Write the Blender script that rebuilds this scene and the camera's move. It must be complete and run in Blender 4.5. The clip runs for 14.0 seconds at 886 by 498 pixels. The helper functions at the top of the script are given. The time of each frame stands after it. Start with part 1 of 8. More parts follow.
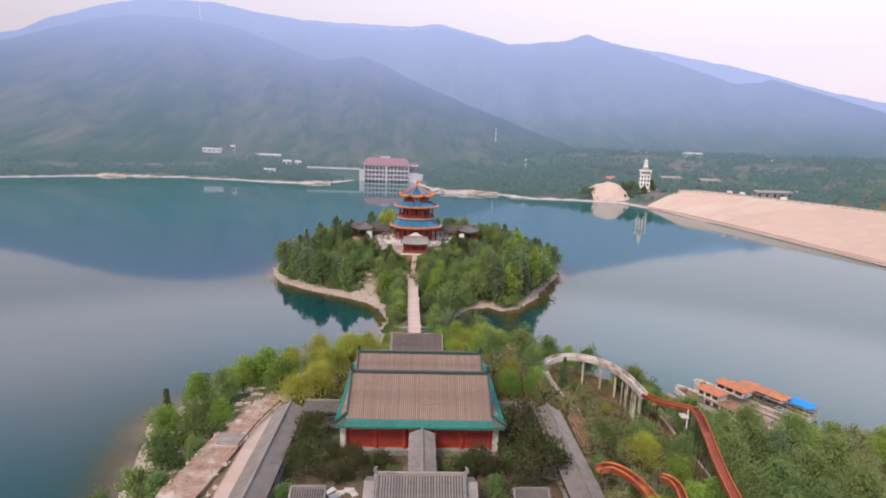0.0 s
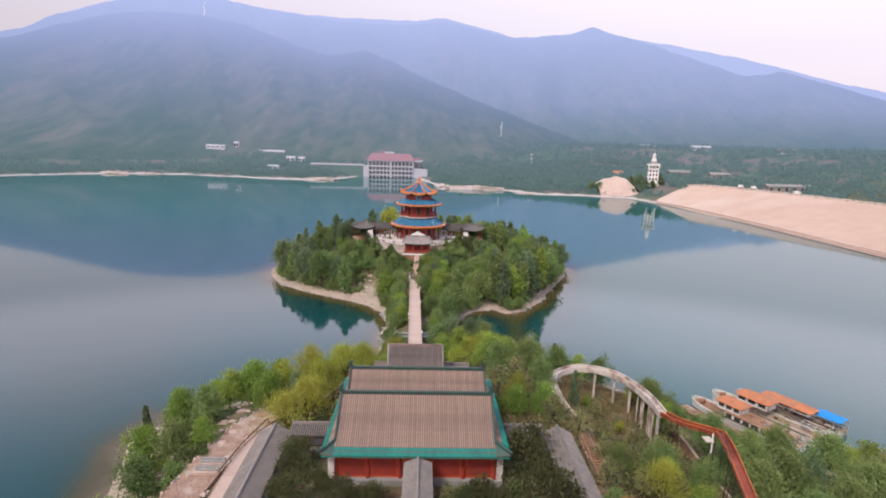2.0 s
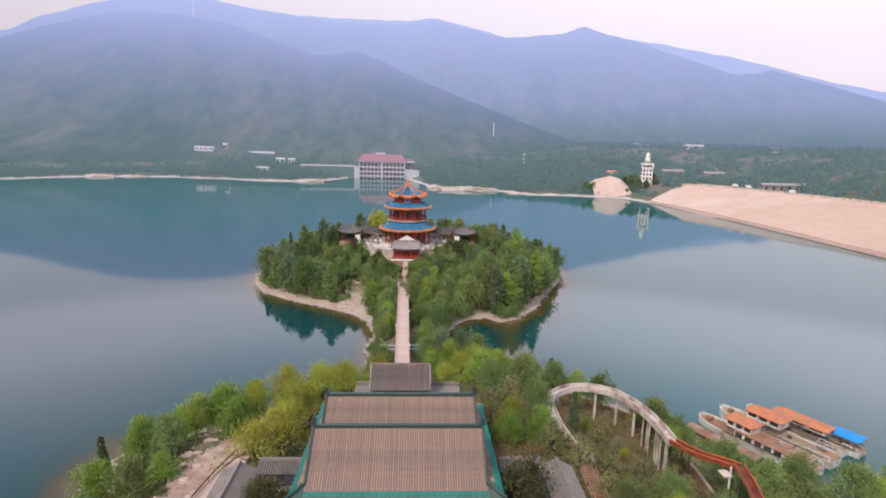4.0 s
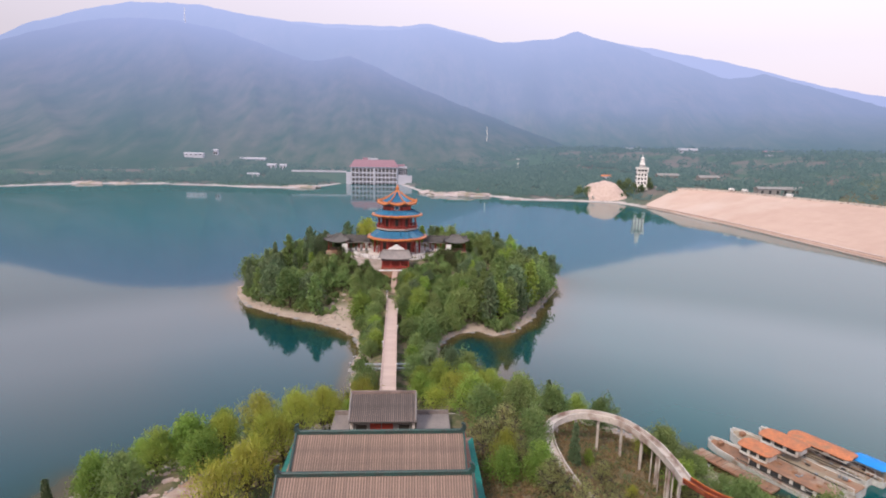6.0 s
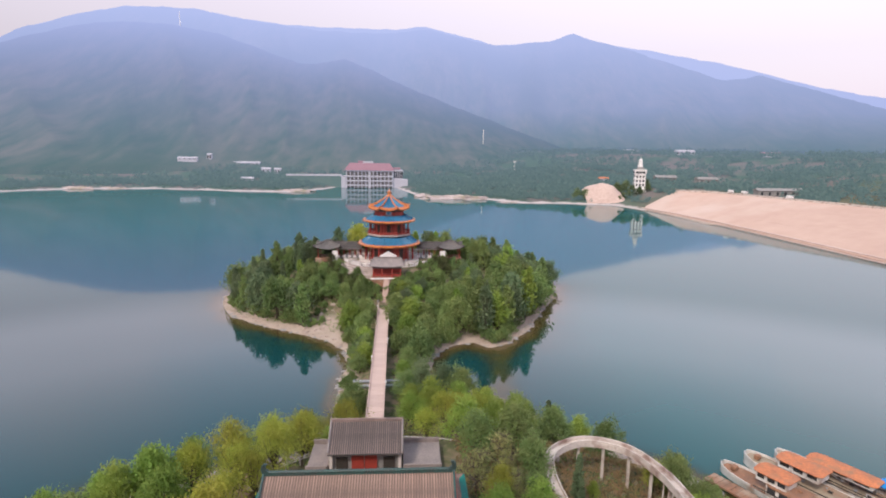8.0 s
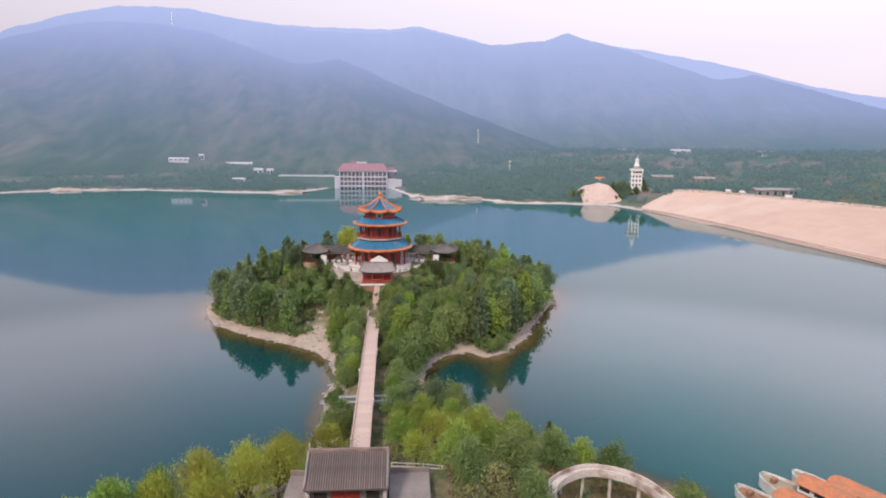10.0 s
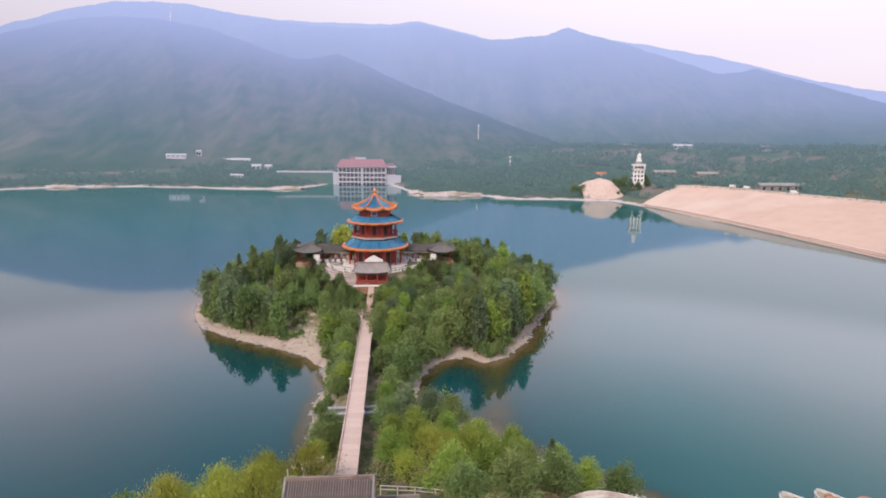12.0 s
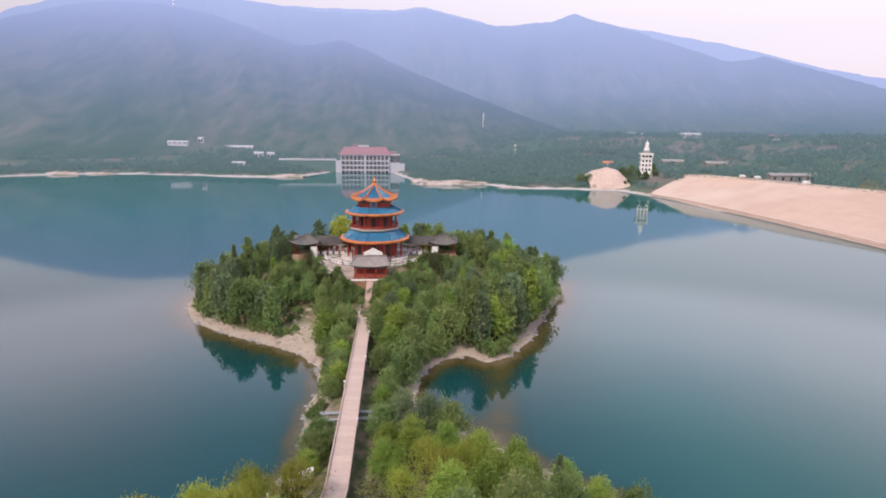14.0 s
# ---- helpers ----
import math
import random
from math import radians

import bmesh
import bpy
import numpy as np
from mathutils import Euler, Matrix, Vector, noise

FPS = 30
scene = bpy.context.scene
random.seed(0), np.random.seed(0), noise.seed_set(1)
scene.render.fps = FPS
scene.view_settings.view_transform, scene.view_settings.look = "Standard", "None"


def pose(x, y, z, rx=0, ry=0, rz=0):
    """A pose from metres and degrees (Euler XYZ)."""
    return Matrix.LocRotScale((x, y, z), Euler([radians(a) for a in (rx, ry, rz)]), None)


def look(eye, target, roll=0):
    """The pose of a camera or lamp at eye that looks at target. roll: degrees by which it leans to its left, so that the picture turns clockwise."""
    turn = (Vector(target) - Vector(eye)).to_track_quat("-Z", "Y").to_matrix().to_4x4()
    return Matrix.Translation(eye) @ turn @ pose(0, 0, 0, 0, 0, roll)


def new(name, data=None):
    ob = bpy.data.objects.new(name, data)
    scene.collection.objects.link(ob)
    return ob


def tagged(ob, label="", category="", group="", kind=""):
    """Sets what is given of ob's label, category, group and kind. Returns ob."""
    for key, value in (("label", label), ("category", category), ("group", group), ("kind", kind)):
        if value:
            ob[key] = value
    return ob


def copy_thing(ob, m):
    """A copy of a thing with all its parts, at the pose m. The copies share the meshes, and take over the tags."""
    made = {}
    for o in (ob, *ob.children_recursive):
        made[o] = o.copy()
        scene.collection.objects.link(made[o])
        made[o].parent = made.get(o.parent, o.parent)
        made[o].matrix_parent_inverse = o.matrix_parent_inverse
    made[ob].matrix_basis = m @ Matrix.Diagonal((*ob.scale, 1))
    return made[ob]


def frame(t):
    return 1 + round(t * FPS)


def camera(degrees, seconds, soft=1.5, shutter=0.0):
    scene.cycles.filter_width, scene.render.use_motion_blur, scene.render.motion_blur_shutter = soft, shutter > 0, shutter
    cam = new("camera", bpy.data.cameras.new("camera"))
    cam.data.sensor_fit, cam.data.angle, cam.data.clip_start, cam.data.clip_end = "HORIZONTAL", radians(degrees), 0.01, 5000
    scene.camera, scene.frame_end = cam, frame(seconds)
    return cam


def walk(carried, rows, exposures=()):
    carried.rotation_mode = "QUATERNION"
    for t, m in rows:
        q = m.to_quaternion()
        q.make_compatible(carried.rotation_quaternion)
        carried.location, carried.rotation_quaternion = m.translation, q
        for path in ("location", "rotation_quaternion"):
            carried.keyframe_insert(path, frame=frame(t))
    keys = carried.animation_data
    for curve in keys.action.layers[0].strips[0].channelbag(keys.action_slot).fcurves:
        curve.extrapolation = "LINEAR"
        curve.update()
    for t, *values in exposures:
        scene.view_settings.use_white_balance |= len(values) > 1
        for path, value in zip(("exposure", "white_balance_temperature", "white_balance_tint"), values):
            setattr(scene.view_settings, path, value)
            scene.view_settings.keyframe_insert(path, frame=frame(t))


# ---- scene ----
cam = camera(76.5, 14.0, soft=1.9)
PATH = [
    (0, (-0.51, -1.099, 49.792), (-0.418, 0.865, 49.424), 2.1),
    (0.5, (-0.209, 0.686, 49.826), (-0.113, 2.648, 49.446), 1.9),
    (1, (0.039, 2.663, 49.883), (0.126, 4.623, 49.496), 1.7),
    (1.5, (0.399, 4.45, 50.015), (0.473, 6.411, 49.626), 1.7),
    (2, (0.758, 6.232, 50.029), (0.829, 8.193, 49.643), 1.7),
    (2.5, (1.055, 8.306, 50.048), (1.134, 10.267, 49.662), 1.6),
    (3, (1.343, 10.242, 50.053), (1.427, 12.202, 49.667), 1.6),
    (5.5, (3.197, 20.1, 50.052), (3.307, 22.062, 49.679), 1.0),
    (6, (3.539, 22.072, 49.979), (3.653, 24.035, 49.612), 1.1),
    (6.5, (3.862, 23.993, 49.861), (3.981, 25.956, 49.497), 0.9),
    (7, (4.189, 25.741, 49.975), (4.312, 27.704, 49.611), 0.7),
    (7.5, (4.634, 27.436, 50.026), (4.758, 29.399, 49.663), 0.7),
    (8, (5.071, 29.206, 49.888), (5.194, 31.17, 49.531), 0.8),
    (10.5, (6.55, 37.894, 49.792), (6.696, 39.857, 49.435), 0.5),
    (11, (6.907, 39.573, 49.705), (7.058, 41.535, 49.345), 0.4),
    (11.5, (7.132, 41.401, 49.646), (7.278, 43.363, 49.284), 0.5),
    (12, (7.614, 42.769, 49.666), (7.751, 44.73, 49.294), 0.5),
    (12.5, (7.885, 44.481, 49.764), (8.022, 46.437, 49.374), 0.6),
    (13, (8.165, 46.334, 49.57), (8.303, 48.287, 49.163), 0.7),
    (13.5, (8.326, 47.951, 49.622), (8.458, 49.903, 49.209), 0.7),
    (14, (8.668, 49.399, 49.643), (8.79, 51.352, 49.23), 0.7),
]
walk(cam, [(t, look(eye, aim, roll)) for t, eye, aim, roll in PATH])

# ---- world and sun: bright hazy overcast ----
world = bpy.data.worlds.new("hazy_sky")
scene.world = world
world.use_nodes = True
wn, wl = world.node_tree.nodes, world.node_tree.links
wn.clear()
SUN_ELEV, SUN_ROT = radians(48), radians(215)
sky = wn.new("ShaderNodeTexSky")
sky.sky_type = "NISHITA"
sky.sun_disc = False
sky.sun_elevation, sky.sun_rotation = SUN_ELEV, SUN_ROT
sky.air_density, sky.dust_density, sky.ozone_density = 1.4, 6.0, 1.0
veil = wn.new("ShaderNodeBackground")          # the even white of high cloud
veil.inputs[0].default_value, veil.inputs[1].default_value = (1.0, 0.895, 0.985, 1), 0.80
clear = wn.new("ShaderNodeBackground")
clear.inputs[1].default_value = 0.05
both, wout = wn.new("ShaderNodeAddShader"), wn.new("ShaderNodeOutputWorld")
# thin cloud: the haze glows most above the mountains, and the sky is bluer overhead
wco, wsep, wup = wn.new("ShaderNodeTexCoord"), wn.new("ShaderNodeSeparateXYZ"), wn.new("ShaderNodeValToRGB")
wup.color_ramp.elements[0].color, wup.color_ramp.elements[1].color = (0.70, 0.70, 0.70, 1), (0.92, 0.92, 0.92, 1)
wup.color_ramp.elements[1].position = 0.9
for spot, value in ((0.15, 0.74), (0.235, 0.86), (0.27, 1.40), (0.33, 1.54), (0.41, 1.16), (0.48, 0.78), (0.57, 0.62)):
    wup.color_ramp.elements.new(spot).color = (value, value, value, 1)
wl.new(wco.outputs["Generated"], wsep.inputs[0])
wl.new(wsep.outputs["Z"], wup.inputs[0])
wside, wmul = wn.new("ShaderNodeMath"), wn.new("ShaderNodeMath")       # thinner cloud towards the east
wside.operation, wmul.operation = "MULTIPLY_ADD", "MULTIPLY"
wside.inputs[1].default_value, wside.inputs[2].default_value = 0.28, 1.0
wl.new(wsep.outputs["X"], wside.inputs[0])
wl.new(wside.outputs[0], wmul.inputs[0])
wl.new(wup.outputs[0], wmul.inputs[1])
wl.new(wmul.outputs[0], veil.inputs[1])
wtone = wn.new("ShaderNodeMix")                 # pinkish haze low down, cooler cloud above, in soft uneven sheets
wtone.data_type = "RGBA"
wtone.inputs[6].default_value, wtone.inputs[7].default_value = (1.0, 0.865, 1.0, 1), (0.62, 0.765, 1.02, 1)
wcloud, wamt = wn.new("ShaderNodeTexNoise"), wn.new("ShaderNodeMath")
wcloud.inputs["Scale"].default_value, wcloud.inputs["Detail"].default_value = 2.2, 3
wl.new(wco.outputs["Generated"], wcloud.inputs["Vector"])
wamt.operation = "MULTIPLY_ADD"
wamt.inputs[1].default_value = 1.6
wl.new(wsep.outputs["Z"], wamt.inputs[0])
wl.new(wcloud.outputs[0], wamt.inputs[2])
wfit = wn.new("ShaderNodeMapRange")
wfit.inputs[1].default_value, wfit.inputs[2].default_value = 1.0, 1.5
wl.new(wamt.outputs[0], wfit.inputs[0])
wl.new(wfit.outputs[0], wtone.inputs[0])
wl.new(wtone.outputs[2], veil.inputs[0])
wl.new(sky.outputs[0], clear.inputs[0])
wl.new(veil.outputs[0], both.inputs[0])
wl.new(clear.outputs[0], both.inputs[1])
wl.new(both.outputs[0], wout.inputs[0])

sun = new("sun", bpy.data.lights.new("sun", "SUN"))
sun.data.energy, sun.data.angle, sun.data.color = 2.7, radians(12), (1.0, 0.94, 0.85)
sun.matrix_world = look((-120, -160, 220), (0, 0, 0))


# ---- materials ----
def material(name, a, b=None, scale=1.0, rough=0.8, bump=0.0, fine=None, metal=0.0, spec=0.5, vary=0.0, stretch=(1, 1, 1), stain=None, stain_scale=0.15, coat=0.0):
    """A procedural surface: a and b mixed by noise at two scales, an optional stain colour with patches of its own."""
    m = bpy.data.materials.new(name)
    m.use_nodes = True
    n, l = m.node_tree.nodes, m.node_tree.links
    p = n["Principled BSDF"]
    p.inputs["Roughness"].default_value = rough
    p.inputs["Metallic"].default_value = metal
    p.inputs["Specular IOR Level"].default_value = spec
    p.inputs["Coat Weight"].default_value = coat
    b = b or tuple(c * 0.7 for c in a)
    co, mp = n.new("ShaderNodeTexCoord"), n.new("ShaderNodeMapping")
    mp.inputs["Scale"].default_value = stretch
    l.new(co.outputs["Object"], mp.inputs[0])
    big, small = n.new("ShaderNodeTexNoise"), n.new("ShaderNodeTexNoise")
    big.inputs["Scale"].default_value, big.inputs["Detail"].default_value = scale, 4
    small.inputs["Scale"].default_value, small.inputs["Detail"].default_value = fine or scale * 9, 3
    for t in (big, small):
        l.new(mp.outputs[0], t.inputs["Vector"])
    add = n.new("ShaderNodeMath")
    add.operation = "ADD"
    l.new(big.outputs[0], add.inputs[0])
    l.new(small.outputs[0], add.inputs[1])
    ramp = n.new("ShaderNodeMapRange")
    ramp.inputs[1].default_value, ramp.inputs[2].default_value = 0.72, 1.28
    l.new(add.outputs[0], ramp.inputs[0])
    mix = n.new("ShaderNodeMix")
    mix.data_type = "RGBA"
    mix.inputs[6].default_value, mix.inputs[7].default_value = (*a, 1), (*b, 1)
    l.new(ramp.outputs[0], mix.inputs[0])
    out = mix.outputs[2]
    if stain:
        st = n.new("ShaderNodeTexNoise")
        st.inputs["Scale"].default_value, st.inputs["Detail"].default_value = stain_scale, 6
        l.new(co.outputs["Object"], st.inputs["Vector"])
        sr = n.new("ShaderNodeMapRange")
        sr.inputs[1].default_value, sr.inputs[2].default_value = 0.5, 0.68
        l.new(st.outputs[0], sr.inputs[0])
        sm = n.new("ShaderNodeMix")
        sm.data_type = "RGBA"
        sm.inputs[7].default_value = (*stain, 1)
        l.new(sr.outputs[0], sm.inputs[0])
        l.new(out, sm.inputs[6])
        out = sm.outputs[2]
    if vary:
        info, hsv, vr = n.new("ShaderNodeObjectInfo"), n.new("ShaderNodeHueSaturation"), n.new("ShaderNodeMapRange")
        vr.inputs[3].default_value, vr.inputs[4].default_value = 1 - vary, 1 + vary
        l.new(info.outputs["Random"], vr.inputs[0])
        l.new(vr.outputs[0], hsv.inputs["Value"])
        l.new(out, hsv.inputs["Color"])
        out = hsv.outputs[0]
    l.new(out, p.inputs["Base Color"])
    if bump:
        bp = n.new("ShaderNodeBump")
        bp.inputs["Strength"].default_value, bp.inputs["Distance"].default_value = bump, 0.1
        l.new(small.outputs[0], bp.inputs["Height"])
        l.new(bp.outputs[0], p.inputs["Normal"])
    return m


def leaf_material(name, a, b, hue=0.016, val=0.26, dry=0.40):
    """Leaves: colour differs from tree to tree and from clump to clump, with some light passing through."""
    m = bpy.data.materials.new(name)
    m.use_nodes = True
    n, l = m.node_tree.nodes, m.node_tree.links
    p = n["Principled BSDF"]
    p.inputs["Roughness"].default_value = 0.65
    p.inputs["Specular IOR Level"].default_value = 0.25
    geo, info = n.new("ShaderNodeNewGeometry"), n.new("ShaderNodeObjectInfo")
    mix, hsv = n.new("ShaderNodeMix"), n.new("ShaderNodeHueSaturation")
    mix.data_type = "RGBA"
    mix.inputs[6].default_value, mix.inputs[7].default_value = (*a, 1), (*b, 1)
    calm = n.new("ShaderNodeMapRange")
    calm.inputs[3].default_value, calm.inputs[4].default_value = 0.22, 0.78
    l.new(geo.outputs["Random Per Island"], calm.inputs[0])
    l.new(calm.outputs[0], mix.inputs[0])
    hr, vr = n.new("ShaderNodeMapRange"), n.new("ShaderNodeMapRange")
    hr.inputs[3].default_value, hr.inputs[4].default_value = 0.5 - hue, 0.5 + hue
    vr.inputs[3].default_value, vr.inputs[4].default_value = 1 - val, 1 + val
    l.new(info.outputs["Random"], hr.inputs[0])
    mul, fr = n.new("ShaderNodeMath"), n.new("ShaderNodeMath")
    mul.operation, fr.operation = "MULTIPLY", "FRACT"
    mul.inputs[1].default_value = 7.31
    l.new(info.outputs["Random"], mul.inputs[0])
    l.new(mul.outputs[0], fr.inputs[0])
    l.new(fr.outputs[0], vr.inputs[0])
    l.new(hr.outputs[0], hsv.inputs["Hue"])
    co, patch, pr, pm = n.new("ShaderNodeTexCoord"), n.new("ShaderNodeTexNoise"), n.new("ShaderNodeMapRange"), n.new("ShaderNodeMix")
    patch.inputs["Scale"].default_value, patch.inputs["Detail"].default_value = 0.55, 3
    l.new(co.outputs["Object"], patch.inputs["Vector"])
    pr.inputs[1].default_value, pr.inputs[2].default_value = 0.42, 0.66
    pr.inputs[4].default_value = dry
    l.new(patch.outputs[0], pr.inputs[0])
    pm.data_type = "RGBA"
    pm.inputs[7].default_value = (b[0] * 1.15, b[1] * 0.86, b[2] * 0.9, 1)
    l.new(pr.outputs[0], pm.inputs[0])
    l.new(mix.outputs[2], pm.inputs[6])
    l.new(vr.outputs[0], hsv.inputs["Value"])
    l.new(pm.outputs[2], hsv.inputs["Color"])
    l.new(hsv.outputs[0], p.inputs["Base Color"])
    tr, sh = n.new("ShaderNodeBsdfTranslucent"), n.new("ShaderNodeMixShader")
    l.new(hsv.outputs[0], tr.inputs["Color"])
    sh.inputs[0].default_value = 0.4
    l.new(p.outputs[0], sh.inputs[1])
    l.new(tr.outputs[0], sh.inputs[2])
    l.new(sh.outputs[0], n["Material Output"].inputs[0])
    return m


def hazed_material(name, a, b, c, low, mid, high, near, far, f0, f1, top, mid_at=0.3):
    """A far mountain side of scrub, earth and woods; haze is painted over it as emission, more with distance, from teal
    to lavender with height.
    """
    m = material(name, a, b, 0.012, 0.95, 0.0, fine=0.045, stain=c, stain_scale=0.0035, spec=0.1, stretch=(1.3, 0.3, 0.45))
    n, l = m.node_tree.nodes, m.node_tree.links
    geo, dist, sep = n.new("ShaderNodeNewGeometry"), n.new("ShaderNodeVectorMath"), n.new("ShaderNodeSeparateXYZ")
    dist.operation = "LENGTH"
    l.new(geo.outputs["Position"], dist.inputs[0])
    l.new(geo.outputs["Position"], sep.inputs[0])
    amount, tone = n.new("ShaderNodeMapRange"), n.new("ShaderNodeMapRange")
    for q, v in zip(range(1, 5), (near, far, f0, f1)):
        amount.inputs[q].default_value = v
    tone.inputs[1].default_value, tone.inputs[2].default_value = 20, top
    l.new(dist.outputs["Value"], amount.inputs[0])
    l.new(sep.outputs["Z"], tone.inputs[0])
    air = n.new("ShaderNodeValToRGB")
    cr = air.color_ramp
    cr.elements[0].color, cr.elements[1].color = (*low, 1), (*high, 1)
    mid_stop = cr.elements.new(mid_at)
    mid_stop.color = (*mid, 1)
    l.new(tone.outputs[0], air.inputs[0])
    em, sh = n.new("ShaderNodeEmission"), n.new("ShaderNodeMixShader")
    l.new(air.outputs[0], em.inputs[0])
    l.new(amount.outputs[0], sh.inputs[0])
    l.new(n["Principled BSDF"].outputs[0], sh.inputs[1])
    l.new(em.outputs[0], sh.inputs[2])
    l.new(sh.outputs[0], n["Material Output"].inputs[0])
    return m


def ground_material():
    """Sand by the water, then trodden soil and grass with patches."""
    m = material("shore_ground", (0.31, 0.235, 0.185), (0.41, 0.32, 0.265), 0.25, 0.95, 0.5, fine=3.0, spec=0.2)
    n, l = m.node_tree.nodes, m.node_tree.links
    p = n["Principled BSDF"]
    sand = p.inputs["Base Color"].links[0].from_socket
    co, sep = n.new("ShaderNodeTexCoord"), n.new("ShaderNodeSeparateXYZ")
    l.new(co.outputs["Object"], sep.inputs[0])
    nz = n.new("ShaderNodeTexNoise")
    nz.inputs["Scale"].default_value, nz.inputs["Detail"].default_value = 0.09, 6
    l.new(co.outputs["Object"], nz.inputs["Vector"])
    hi = n.new("ShaderNodeMath")
    hi.operation = "MULTIPLY_ADD"
    hi.inputs[1].default_value, hi.inputs[2].default_value = -3.5, 2.75
    l.new(nz.outputs[0], hi.inputs[0])                      # edge of the sand, about 0.6 to 1.4 m up
    thin, low = n.new("ShaderNodeMapRange"), n.new("ShaderNodeMath")        # only a thin pale line on the far shore
    for q, v in zip(range(1, 5), (420, 520, 1.0, 0.85)):
        thin.inputs[q].default_value = v
    l.new(sep.outputs["Y"], thin.inputs[0])
    low.operation = "MULTIPLY"
    l.new(hi.outputs[0], low.inputs[0])
    l.new(thin.outputs[0], low.inputs[1])
    df = n.new("ShaderNodeMath")
    df.operation = "SUBTRACT"
    l.new(sep.outputs["Z"], df.inputs[0])
    l.new(low.outputs[0], df.inputs[1])
    grass_a, grass_b = n.new("ShaderNodeMix"), n.new("ShaderNodeTexNoise")
    grass_a.data_type = "RGBA"
    grass_a.inputs[6].default_value, grass_a.inputs[7].default_value = (0.085, 0.09, 0.04, 1), (0.20, 0.145, 0.095, 1)
    grass_b.inputs["Scale"].default_value, grass_b.inputs["Detail"].default_value = 0.45, 10
    l.new(co.outputs["Object"], grass_b.inputs["Vector"])
    gr = n.new("ShaderNodeMapRange")
    gr.inputs[1].default_value, gr.inputs[2].default_value = 0.42, 0.62
    l.new(grass_b.outputs[0], gr.inputs[0])
    l.new(gr.outputs[0], grass_a.inputs[0])
    far, fy = n.new("ShaderNodeMix"), n.new("ShaderNodeMapRange")       # scrub and fields beyond the lake
    far.data_type = "RGBA"
    fy.inputs[1].default_value, fy.inputs[2].default_value = 420, 560
    l.new(sep.outputs["Y"], fy.inputs[0])
    l.new(fy.outputs[0], far.inputs[0])
    l.new(grass_a.outputs[2], far.inputs[6])
    scrub, bare = n.new("ShaderNodeMix"), n.new("ShaderNodeTexNoise")
    scrub.data_type = "RGBA"
    scrub.inputs[6].default_value, scrub.inputs[7].default_value = (0.070, 0.115, 0.085, 1), (0.19, 0.145, 0.14, 1)
    bare.inputs["Scale"].default_value, bare.inputs["Detail"].default_value = 0.018, 6
    l.new(co.outputs["Object"], bare.inputs["Vector"])
    span = n.new("ShaderNodeMapRange")
    span.inputs[1].default_value, span.inputs[2].default_value = 0.46, 0.60
    l.new(bare.outputs[0], span.inputs[0])
    l.new(span.outputs[0], scrub.inputs[0])
    l.new(scrub.outputs[2], far.inputs[7])
    fin, cl = n.new("ShaderNodeMix"), n.new("ShaderNodeMapRange")
    fin.data_type = "RGBA"
    cl.inputs[1].default_value, cl.inputs[2].default_value = -0.2, 0.5
    l.new(df.outputs[0], cl.inputs[0])
    clear, near_patch, keep = n.new("ShaderNodeVectorMath"), n.new("ShaderNodeMapRange"), n.new("ShaderNodeMath")     # the bare sandy slope beside the bridge
    clear.operation, keep.operation = "DISTANCE", "MULTIPLY"
    clear.inputs[1].default_value = (-18.0, 177.0, 2.5)
    l.new(co.outputs["Object"], clear.inputs[0])
    near_patch.inputs[1].default_value, near_patch.inputs[2].default_value = 3.0, 7.0
    l.new(clear.outputs["Value"], near_patch.inputs[0])
    l.new(near_patch.outputs[0], keep.inputs[0])
    l.new(cl.outputs[0], keep.inputs[1])
    l.new(keep.outputs[0], fin.inputs[0])
    pale = n.new("ShaderNodeMix")                                             # chalky strand beyond the lake
    pale.data_type = "RGBA"
    pale.inputs[7].default_value = (0.52, 0.43, 0.415, 1)
    l.new(fy.outputs[0], pale.inputs[0])
    l.new(sand, pale.inputs[6])
    l.new(pale.outputs[2], fin.inputs[6])
    l.new(far.outputs[2], fin.inputs[7])
    l.new(fin.outputs[2], p.inputs["Base Color"])
    return m


